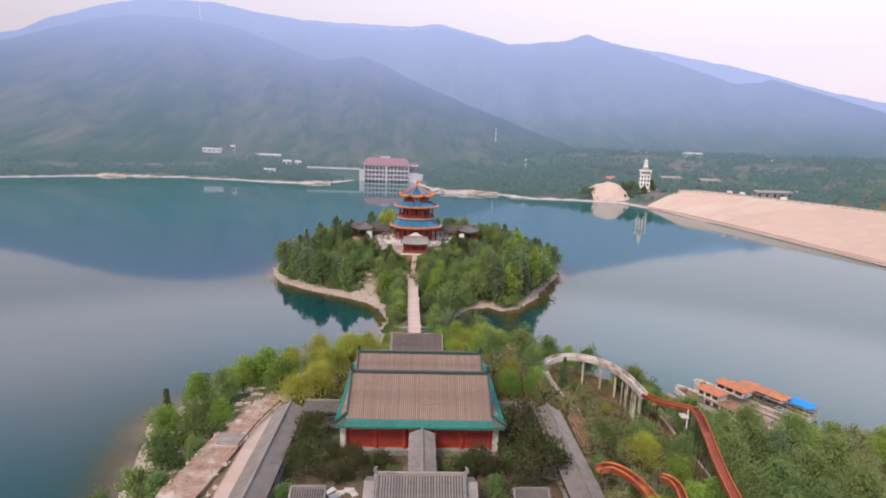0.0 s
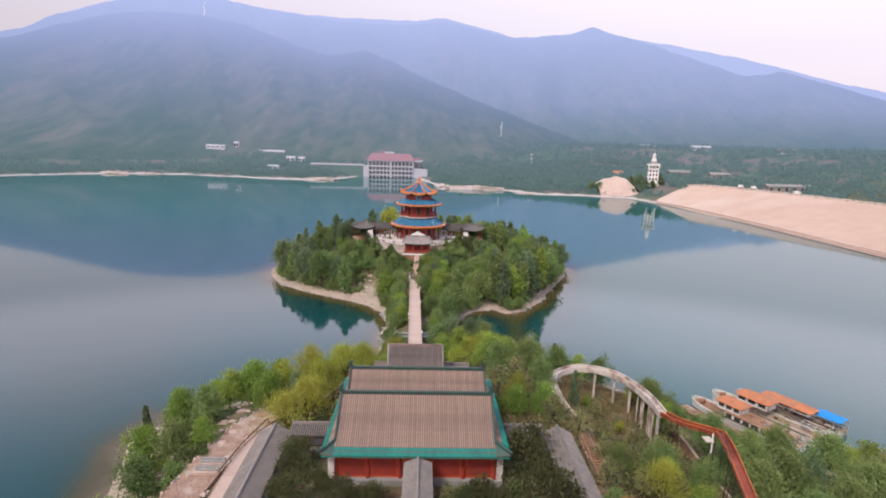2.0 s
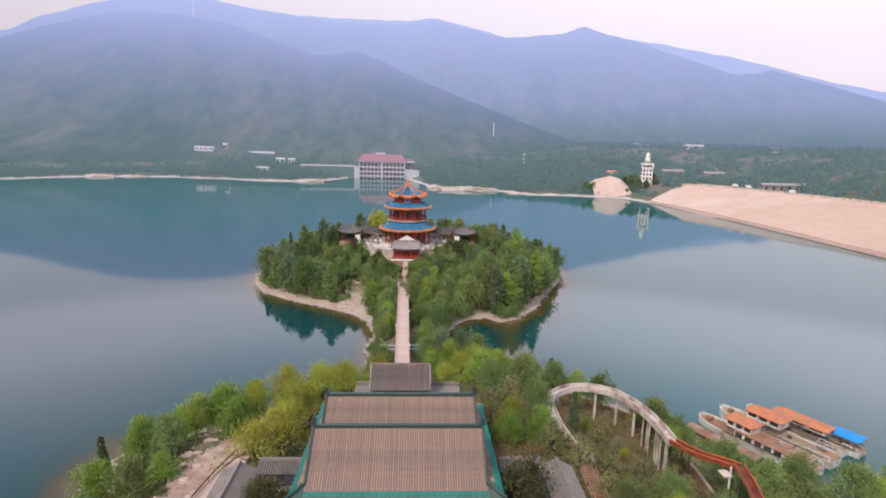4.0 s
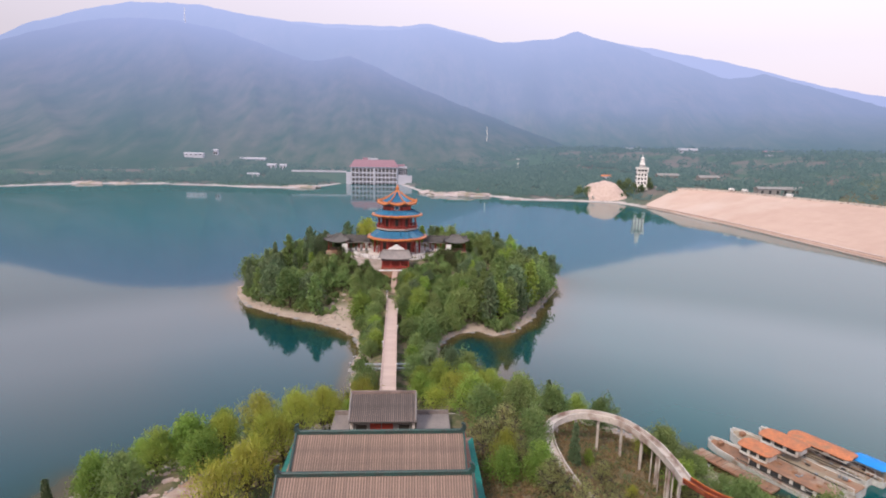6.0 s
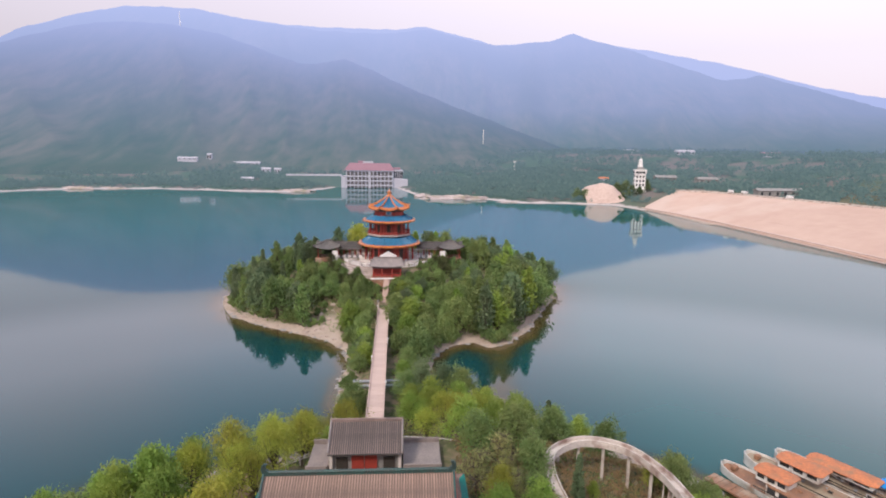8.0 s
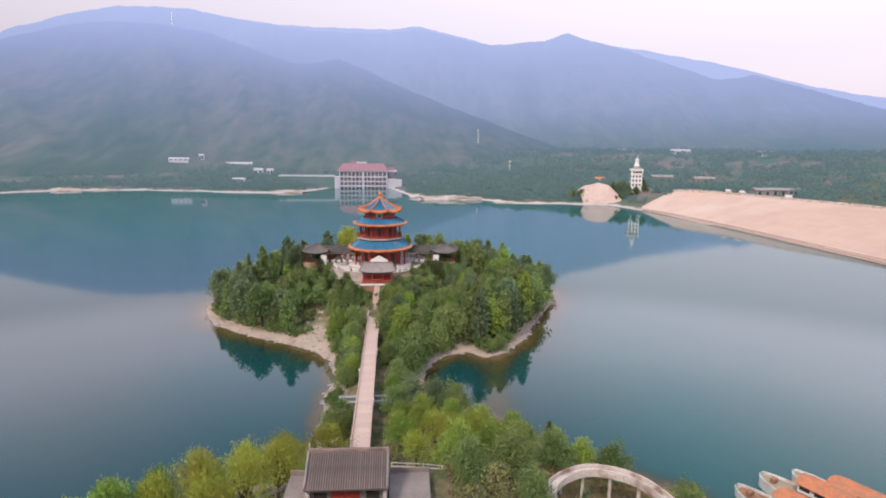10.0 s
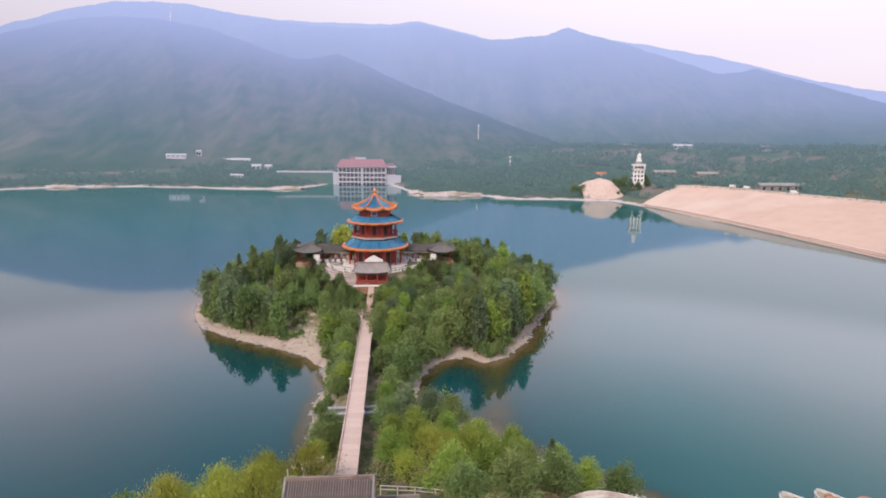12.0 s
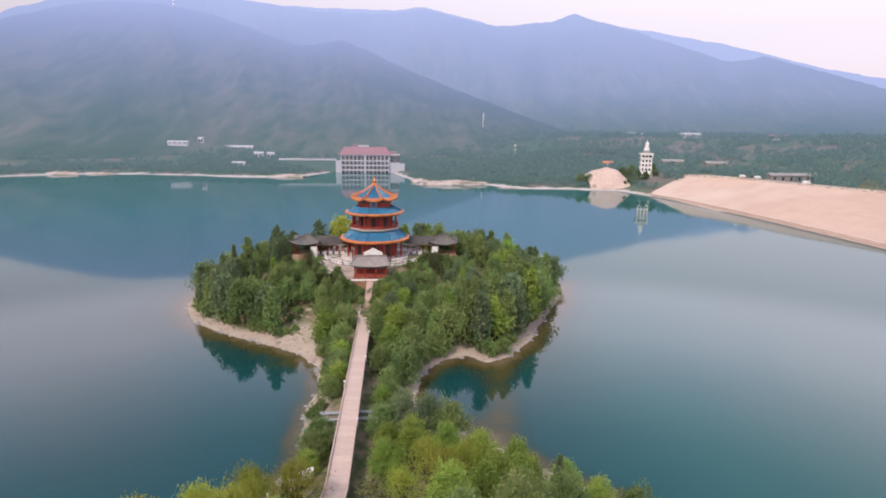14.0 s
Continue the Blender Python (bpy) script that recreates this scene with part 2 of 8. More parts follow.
def water_material():
    """Calm lake water: dark by the temple, more teal towards the far side and the east, tan where the bed shows, with a
    green painted in for tree reflections.
    """
    m = bpy.data.materials.new("lake_water")
    m.use_nodes = True
    n, l = m.node_tree.nodes, m.node_tree.links
    p = n["Principled BSDF"]
    p.inputs["Roughness"].default_value = 0.05
    p.inputs["IOR"].default_value = 1.46
    co, a, b = n.new("ShaderNodeTexCoord"), n.new("ShaderNodeTexNoise"), n.new("ShaderNodeMix")
    a.inputs["Scale"].default_value, a.inputs["Detail"].default_value = 0.012, 3
    l.new(co.outputs["Object"], a.inputs["Vector"])
    b.data_type = "RGBA"
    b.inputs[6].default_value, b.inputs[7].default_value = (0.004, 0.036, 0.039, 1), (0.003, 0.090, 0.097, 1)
    # the second, more teal colour takes over from y 200 to 380
    sep, far_teal, blend = n.new("ShaderNodeSeparateXYZ"), n.new("ShaderNodeMapRange"), n.new("ShaderNodeMath")
    far_teal.inputs[1].default_value, far_teal.inputs[2].default_value = 200, 380
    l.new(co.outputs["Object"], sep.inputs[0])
    l.new(sep.outputs["Y"], far_teal.inputs[0])
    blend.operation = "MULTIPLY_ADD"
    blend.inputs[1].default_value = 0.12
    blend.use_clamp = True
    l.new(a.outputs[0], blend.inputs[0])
    l.new(far_teal.outputs[0], blend.inputs[2])
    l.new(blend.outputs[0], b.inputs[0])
    east_teal, east = n.new("ShaderNodeMix"), n.new("ShaderNodeMapRange")         # a stronger teal towards the east
    east_teal.data_type = "RGBA"
    east_teal.inputs[7].default_value = (0.005, 0.072, 0.070, 1)
    east.inputs[1].default_value, east.inputs[2].default_value, east.inputs[4].default_value = 26, 56, 0.85
    l.new(sep.outputs["X"], east.inputs[0])
    l.new(east.outputs[0], east_teal.inputs[0])
    east_teal.inputs[6].default_value = (0.003, 0.039, 0.046, 1)
    l.new(east_teal.outputs[2], b.inputs[6])
    # the bed showing through, and a green painted in for the trees' reflections
    bed, patch, edge = n.new("ShaderNodeAttribute"), n.new("ShaderNodeTexNoise"), n.new("ShaderNodeMath")
    bed.attribute_name = "shoal_reflect"
    patch.inputs["Scale"].default_value, patch.inputs["Detail"].default_value = 0.16, 4
    l.new(co.outputs["Object"], patch.inputs["Vector"])
    edge.operation = "MULTIPLY_ADD"
    edge.inputs[2].default_value = -0.06
    vary = n.new("ShaderNodeMapRange")
    vary.inputs[1].default_value, vary.inputs[2].default_value, vary.inputs[3].default_value, vary.inputs[4].default_value = 0.3, 0.7, 0.7, 1.3
    l.new(patch.outputs[0], vary.inputs[0])
    l.new(bed.outputs["Fac"], edge.inputs[0])
    l.new(vary.outputs[0], edge.inputs[1])
    ramp, amount = n.new("ShaderNodeValToRGB"), n.new("ShaderNodeMapRange")
    # first stop: green of reflected trees put into the colour; tan stops: the bed
    ramp.color_ramp.elements[0].color, ramp.color_ramp.elements[1].color = (0.010, 0.034, 0.022, 1), (0.125, 0.088, 0.048, 1)
    ramp.color_ramp.elements[0].position = 0.12
    ramp.color_ramp.elements.new(0.5).color = (0.062, 0.046, 0.016, 1)
    amount.inputs[2].default_value = 0.35
    l.new(edge.outputs[0], ramp.inputs[0])
    l.new(edge.outputs[0], amount.inputs[0])
    seen = n.new("ShaderNodeMix")
    seen.data_type = "RGBA"
    l.new(amount.outputs[0], seen.inputs[0])
    l.new(b.outputs[2], seen.inputs[6])
    l.new(ramp.outputs[0], seen.inputs[7])
    l.new(seen.outputs[2], p.inputs["Base Color"])
    w, bp = n.new("ShaderNodeTexNoise"), n.new("ShaderNodeBump")
    w.inputs["Scale"].default_value, w.inputs["Detail"].default_value = 0.8, 2
    l.new(co.outputs["Object"], w.inputs["Vector"])
    bp.inputs["Strength"].default_value, bp.inputs["Distance"].default_value = 0.012, 0.1
    l.new(w.outputs[0], bp.inputs["Height"])
    l.new(bp.outputs[0], p.inputs["Normal"])
    return m


M_GROUND, M_WATER = ground_material(), water_material()
M_TILE = material("brown_grey_roof_tile", (0.350, 0.218, 0.168), (0.205, 0.130, 0.102), 0.6, 0.75, 0.3, fine=7, vary=0.14, stain=(0.17, 0.11, 0.085), stain_scale=0.45)
M_TILE_GATE = material("dusky_brown_roof_tile", (0.265, 0.180, 0.155), (0.165, 0.112, 0.098), 0.6, 0.78, 0.3, fine=7, vary=0.14, stain=(0.12, 0.085, 0.075), stain_scale=0.45)
M_TILE_GREY = material("grey_clay_tile", (0.26, 0.21, 0.195), (0.155, 0.13, 0.122), 0.7, 0.8, 0.3, fine=6, vary=0.2)
M_TILE_DARK = material("dark_grey_tile", (0.165, 0.138, 0.125), (0.085, 0.075, 0.072), 0.7, 0.8, 0.3, fine=6)
M_SOIL = material("dark_court_soil", (0.16, 0.095, 0.06), (0.085, 0.055, 0.034), 0.5, 0.95, 0.6, fine=3, stain=(0.085, 0.085, 0.035), stain_scale=0.4)
M_BED = material("roof_bed_mortar", (0.185, 0.125, 0.10), (0.12, 0.085, 0.07), 1.0, 0.9, 0.3)
M_GREEN = material("green_glazed_tile", (0.006, 0.19, 0.150), (0.012, 0.12, 0.10), 1.2, 0.35, 0.2, fine=8, vary=0.25, coat=0.12)
M_GREENDARK = material("dark_green_ridge_glaze", (0.016, 0.062, 0.052), (0.03, 0.036, 0.033), 1.2, 0.5, 0.2, fine=8)
M_RED = material("red_painted_wood", (0.32, 0.038, 0.025), (0.23, 0.03, 0.022), 0.9, 0.55, 0.1)
M_REDWALL = material("vermilion_wall", (0.56, 0.072, 0.024), (0.40, 0.05, 0.02), 0.5, 0.8, 0.1)
M_WHITE = material("pale_stone", (0.62, 0.53, 0.49), (0.48, 0.41, 0.38), 0.8, 0.8, 0.2)
M_PLASTER = material("white_plaster", (0.78, 0.72, 0.70), (0.6, 0.55, 0.53), 0.5, 0.8, 0.1)
M_STONE = material("grey_stone", (0.30, 0.27, 0.26), (0.19, 0.175, 0.17), 0.6, 0.9, 0.4)
M_PAVE = material("pink_paving", (0.52, 0.37, 0.315), (0.43, 0.30, 0.255), 0.35, 0.9, 0.3, vary=0.06)
M_EARTH = material("terracotta_earth", (0.40, 0.255, 0.195), (0.24, 0.135, 0.10), 0.6, 0.95, 0.8, fine=3.2, stain=(0.46, 0.36, 0.31), stain_scale=0.45)
M_POST = material("pale_bamboo", (0.50, 0.38, 0.20), (0.36, 0.26, 0.14), 1.5, 0.8)
M_DARK = material("dark_timber", (0.05, 0.035, 0.03), (0.03, 0.025, 0.02), 1.0, 0.7)
M_BLUE = material("blue_glazed_tile", (0.018, 0.165, 0.30), (0.03, 0.10, 0.19), 0.9, 0.5, 0.3, fine=7, vary=0.15, coat=0.05)
M_ORANGE = material("orange_glazed_tile", (0.58, 0.19, 0.05), (0.42, 0.12, 0.04), 1.0, 0.35, 0.2, coat=0.3)
M_BRACKET = material("painted_brackets", (0.07, 0.10, 0.12), (0.16, 0.06, 0.04), 3.0, 0.6)
M_SLIDE = material("rusty_orange_sheet", (0.56, 0.14, 0.02), (0.24, 0.045, 0.014), 0.5, 0.6, 0.15, stain=(0.18, 0.06, 0.04), stain_scale=0.5)
M_SLIDERED = material("dark_red_sheet", (0.24, 0.045, 0.018), (0.13, 0.028, 0.015), 0.6, 0.65, 0.15, stain=(0.45, 0.15, 0.06), stain_scale=0.5)
M_SLIDEBED = material("dull_red_sleepers", (0.34, 0.075, 0.045), (0.22, 0.055, 0.035), 1.0, 0.8, 0.2)
M_CONC = material("weathered_white_concrete", (0.60, 0.51, 0.46), (0.42, 0.35, 0.31), 0.5, 0.85, 0.3, stain=(0.24, 0.15, 0.12), stain_scale=0.4)
M_STEEL = material("grey_steel", (0.35, 0.35, 0.36), (0.22, 0.22, 0.23), 2.0, 0.5, metal=0.6)
M_HULL = material("white_boat_paint", (0.72, 0.68, 0.66), (0.52, 0.48, 0.45), 0.5, 0.5, stain=(0.35, 0.24, 0.18), stain_scale=0.6)
M_DECK = material("rusted_deck", (0.33, 0.155, 0.085), (0.17, 0.095, 0.065), 0.8, 0.85, 0.2, stain=(0.36, 0.26, 0.19), stain_scale=0.35)
M_ROOFORANGE = material("faded_orange_roof", (0.60, 0.195, 0.075), (0.34, 0.12, 0.06), 0.7, 0.8, 0.2, fine=3.0, stain=(0.30, 0.15, 0.085), stain_scale=0.55)
M_CANVAS = material("blue_canvas", (0.01, 0.26, 0.72), (0.01, 0.2, 0.55), 1.0, 0.7)
M_FARWALL = material("far_pale_wall", (0.56, 0.50, 0.53), (0.46, 0.41, 0.44), 0.1, 0.85)
M_PALEDECK = material("pale_weathered_deck", (0.36, 0.285, 0.205), (0.25, 0.185, 0.13), 0.4, 0.85, 0.2, stain=(0.30, 0.16, 0.10), stain_scale=0.35)
M_GLASS = material("dark_window_glass", (0.03, 0.035, 0.04), (0.05, 0.05, 0.055), 1.0, 0.1)
M_DAM = material("dam_facing_slabs", (0.53, 0.355, 0.285), (0.47, 0.305, 0.24), 0.02, 0.9, 0.2, fine=0.12, stain=(0.58, 0.435, 0.375), stain_scale=0.011)
M_SAND = material("bare_sand", (0.55, 0.40, 0.345), (0.44, 0.31, 0.265), 0.05, 0.95, 0.2)
M_BEACH = material("tan_beach_stone", (0.42, 0.32, 0.265), (0.27, 0.20, 0.165), 0.6, 0.95, 0.4)
M_SCRUB = material("green_bank_scrub", (0.085, 0.14, 0.10), (0.14, 0.17, 0.12), 0.15, 0.95, 0.6, fine=1.2)
M_TERRACE = material("grey_pink_paving", (0.27, 0.215, 0.195), (0.19, 0.15, 0.14), 0.5, 0.9, 0.3)
M_BEDGREY = material("grey_roof_mortar", (0.085, 0.07, 0.068), (0.055, 0.048, 0.046), 1.0, 0.9, 0.3)
M_COURT = material("pink_grey_court_stone", (0.47, 0.375, 0.345), (0.35, 0.275, 0.25), 0.6, 0.85, 0.2, stain=(0.28, 0.22, 0.19), stain_scale=0.25)
M_LEDGE = material("pale_shore_rock", (0.50, 0.40, 0.385), (0.31, 0.24, 0.23), 0.12, 0.95, 0.5, fine=0.9, stretch=(1, 1, 3.5), stain=(0.30, 0.25, 0.19), stain_scale=0.14)
M_BARK = material("bark", (0.10, 0.075, 0.055), (0.06, 0.045, 0.035), 2.0, 0.95, 0.4)
M_MAROON = material("maroon_roof", (0.33, 0.14, 0.165), (0.27, 0.11, 0.135), 0.2, 0.8)
L_DARK = leaf_material("dark_leaves", (0.112, 0.165, 0.085), (0.198, 0.256, 0.128))
L_MID = leaf_material("green_leaves", (0.136, 0.205, 0.066), (0.242, 0.316, 0.110))
L_LIGHT = leaf_material("spring_leaves", (0.185, 0.275, 0.045), (0.30, 0.405, 0.09))
L_WILLOW = leaf_material("willow_leaves", (0.25, 0.29, 0.036), (0.41, 0.43, 0.085))
L_CEDAR = leaf_material("cedar_needles", (0.056, 0.066, 0.024), (0.105, 0.112, 0.044))
L_DRY = leaf_material("dry_twigs", (0.235, 0.25, 0.090), (0.375, 0.385, 0.155))
L_STRAW = leaf_material("straw_grass", (0.25, 0.18, 0.085), (0.38, 0.29, 0.145))
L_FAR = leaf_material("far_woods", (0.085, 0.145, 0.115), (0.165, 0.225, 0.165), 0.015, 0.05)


def paint_haze(m, near_tone, far_tone, near, far, f0, f1):
    """Paints haze onto things beyond the lake as emission: thicker and bluer with distance."""
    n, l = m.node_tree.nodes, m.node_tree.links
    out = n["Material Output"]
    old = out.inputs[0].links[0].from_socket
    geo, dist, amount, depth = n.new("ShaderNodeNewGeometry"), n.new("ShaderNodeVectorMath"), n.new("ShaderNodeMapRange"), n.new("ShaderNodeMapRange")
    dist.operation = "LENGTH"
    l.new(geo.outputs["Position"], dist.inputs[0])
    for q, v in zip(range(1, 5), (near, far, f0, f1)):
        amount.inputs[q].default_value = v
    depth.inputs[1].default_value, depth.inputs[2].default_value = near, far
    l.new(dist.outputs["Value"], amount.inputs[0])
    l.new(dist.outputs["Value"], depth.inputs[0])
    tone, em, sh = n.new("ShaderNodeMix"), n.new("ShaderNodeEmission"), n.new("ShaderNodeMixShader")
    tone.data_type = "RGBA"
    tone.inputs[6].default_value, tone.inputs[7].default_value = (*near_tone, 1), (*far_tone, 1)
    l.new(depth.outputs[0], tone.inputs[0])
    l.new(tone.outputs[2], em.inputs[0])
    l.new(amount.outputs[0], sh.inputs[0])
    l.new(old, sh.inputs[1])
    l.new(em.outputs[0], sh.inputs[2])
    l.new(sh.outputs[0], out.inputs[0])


# painted haze glow for the far woods, ground, scrub, walls and roofs
paint_haze(L_FAR, (0.150, 0.235, 0.265), (0.175, 0.245, 0.36), 560, 1400, 0.42, 0.88)
paint_haze(M_GROUND, (0.150, 0.235, 0.265), (0.175, 0.245, 0.36), 480, 1400, 0.0, 0.90)
paint_haze(M_SCRUB, (0.150, 0.235, 0.265), (0.175, 0.245, 0.36), 560, 1400, 0.45, 0.88)
paint_haze(M_FARWALL, (0.36, 0.40, 0.52), (0.36, 0.40, 0.55), 560, 1400, 0.30, 0.60)
paint_haze(M_MAROON, (0.40, 0.33, 0.42), (0.36, 0.36, 0.50), 560, 1400, 0.30, 0.60)


# ---- building helpers ----
def mesh_of(name, verts, faces, mat, smooth=False):
    me = bpy.data.meshes.new(name)
    me.from_pydata([tuple(v) for v in verts], [], [tuple(f) for f in faces])
    me.materials.append(mat)
    if smooth:
        me.polygons.foreach_set("use_smooth", [True] * len(me.polygons))
    me.update()
    return me


def bm_mesh(name, bm, mat, smooth=False):
    me = bpy.data.meshes.new(name)
    bmesh.ops.recalc_face_normals(bm, faces=bm.faces)
    bm.to_mesh(me)
    bm.free()
    me.materials.append(mat)
    if smooth:
        me.polygons.foreach_set("use_smooth", [True] * len(me.polygons))
    return me


def part(name, bm, mat, parent, label="", smooth=False):
    ob = new(name, bm_mesh(name, bm, mat, smooth) if isinstance(bm, bmesh.types.BMesh) else bm)
    ob.parent = parent
    return tagged(ob, label=label)


def thing(name, label, category, at=(0, 0, 0), turn=0.0, group="", kind=""):
    ob = new(name)
    ob.matrix_basis = pose(*at, 0, 0, turn)
    return tagged(ob, label, category, group, kind)


def box(bm, x0, y0, z0, x1, y1, z1, bevel=0.0, turn=None):
    """A block from corner to corner, with worn edges, turned by a matrix if given."""
    m = Matrix.LocRotScale(((x0 + x1) / 2, (y0 + y1) / 2, (z0 + z1) / 2), None, (abs(x1 - x0), abs(y1 - y0), abs(z1 - z0)))
    made = bmesh.ops.create_cube(bm, size=1, matrix=(turn @ m) if turn else m)["verts"]
    if bevel:
        edges = list({e for v in made for e in v.link_edges})
        bmesh.ops.bevel(bm, geom=edges, offset=bevel, segments=1, affect="EDGES")
    return bm


def thicken(bm, t):
    bm.normal_update()
    bmesh.ops.solidify(bm, geom=bm.faces[:], thickness=t)


def boxes(*rows, bevel=0.0):
    bm = bmesh.new()
    for r in rows:
        box(bm, *r, bevel=bevel)
    return bm


def rod(bm, a, b, r0, r1=None, n=8):
    """A tapered round bar from a to b."""
    a, b = Vector(a), Vector(b)
    d = b - a
    m = Matrix.Translation((a + b) / 2) @ d.to_track_quat("Z", "Y").to_matrix().to_4x4()
    bmesh.ops.create_cone(bm, cap_ends=True, segments=n, radius1=r0, radius2=r0 if r1 is None else r1, depth=d.length, matrix=m)
    return bm


def rods(*rows, n=8):
    bm = bmesh.new()
    for r in rows:
        rod(bm, *r, n=n)
    return bm


def sweep(path, section, closed=False):
    """Verts and faces of a section (list of across, up) carried along a path of points, upright."""
    vs, fs = [], []
    k = len(section)
    for i, p in enumerate(path):
        a, b = Vector(path[max(i - 1, 0)]), Vector(path[min(i + 1, len(path) - 1)])
        d = (b - a)
        side = Vector((d.y, -d.x, 0)).normalized()
        for u, v in section:
            vs.append(Vector(p) + side * u + Vector((0, 0, v)))
    for i in range(len(path) - 1):
        for j in range(k if closed else k - 1):
            q = (j + 1) % k
            fs.append((i * k + j, i * k + q, (i + 1) * k + q, (i + 1) * k + j))
    if closed:
        fs += [tuple(range(k)), tuple(range((len(path) - 1) * k, len(path) * k))]
    return vs, fs


def smooth_path(points, n=8):
    """Catmull-Rom through the points."""
    ps = [Vector(p) for p in points]
    ps = [2 * ps[0] - ps[1]] + ps + [2 * ps[-1] - ps[-2]]
    out = []
    for i in range(1, len(ps) - 2):
        a, b, c, d = ps[i - 1 : i + 3]
        for s in range(n):
            t = s / n
            out.append(0.5 * (2 * b + (c - a) * t + (2 * a - 5 * b + 4 * c - d) * t**2 + (3 * b - a - 3 * c + d) * t**3))
    return out + [ps[-2]]


def smoothstep(a, b, x):
    t = np.clip((x - a) / (b - a), 0, 1)
    return t * t * (3 - 2 * t)


# ---- the land: one sheet with peninsula, causeway, island and far shore ----
NEAR_SHORE = [(-8.4, 126), (-9.0, 135), (-9.7, 145), (-8.7, 152), (-10.7, 162.6), (-17, 170.5), (-28, 178), (-36, 183), (-47, 192), (-53, 203), (-55.5, 213),
              (-54, 226), (-44, 240), (-22, 249), (8, 252), (36, 247), (53, 237), (58.5, 225), (54, 210), (46, 194.5), (38.6, 177.7), (31, 166.7), (26, 163.5),
              (22, 167.7), (17, 166), (12.4, 160.4), (10.3, 152), (10, 145), (13, 139), (19, 134), (25, 128), (32, 121), (41, 113.5), (49, 106), (53, 97),
              (58, 89.5), (67, 85), (82, 83), (100, 77), (122, 62), (150, 20), (160, -80), (-60, -80), (-47, 20), (-43, 55), (-41, 70), (-42.5, 78),
              (-46, 91), (-44, 98), (-36, 104.5), (-25, 110), (-14, 115)]
FAR_SHORE = [(-3000, 350), (-1200, 420), (-600, 480), (-425, 588), (-394, 626), (-354, 662), (-277, 674), (-158, 644), (-122, 640), (-92, 690), (-83, 722), (-10, 722), (8, 640), (19, 606), (29, 572), (48, 568),
             (71, 588), (109, 541), (153, 539), (192, 526), (201, 492), (206, 445), (211.5, 375), (213, 312), (214.5, 254), (216, 200), (222, 120), (240, 20), (270, -200), (300, -1500)]
POLY = np.array(NEAR_SHORE)


def inside_distance(px, py, poly):
    """Distance to the outline, positive inside."""
    ax, ay = poly[:, 0], poly[:, 1]
    bx, by = np.roll(ax, -1), np.roll(ay, -1)
    best, inside = np.full(px.shape, 1e9), np.zeros(px.shape, bool)
    for x0, y0, x1, y1 in zip(ax, ay, bx, by):
        t = np.clip(((px - x0) * (x1 - x0) + (py - y0) * (y1 - y0)) / ((x1 - x0) ** 2 + (y1 - y0) ** 2), 0, 1)
        best = np.minimum(best, np.hypot(px - x0 - t * (x1 - x0), py - y0 - t * (y1 - y0)))
        cross = (y0 > py) != (y1 > py)
        inside ^= cross & (px < (x1 - x0) * (py - y0) / (y1 - y0 + 1e-12) + x0)
    return np.where(inside, best, -best)


def shore_gap(x, y, poly=None):
    """The same for one spot: all sides of the outline at once."""
    poly = POLY if poly is None else poly
    a, b = poly, np.roll(poly, -1, axis=0)
    e, w = b - a, np.array((x, y)) - a
    t = np.minimum(np.maximum((w * e).sum(1) / (e * e).sum(1), 0), 1)
    d = math.sqrt((((w - e * t[:, None])) ** 2).sum(1).min())
    cross = ((a[:, 1] > y) != (b[:, 1] > y)) & (x < e[:, 0] * w[:, 1] / (e[:, 1] + 1e-12) + a[:, 0])
    return d if cross.sum() % 2 else -d


def wobble(x, y, s, seed=0.0):
    """Cheap smooth noise from a few sines, about -1 to 1."""
    return (np.sin(x * s + 1.3 * seed) * np.cos(y * s * 1.13 + seed) + 0.5 * np.sin(x * s * 2.3 + y * s * 1.7 + seed * 2.1)
            + 0.35 * np.cos(x * s * 3.9 - y * s * 4.3 + seed)) / 1.6


FAR_POLY = np.array(FAR_SHORE + [(5200, -1500), (5200, 5200), (-5200, 5200), (-5200, 300)])


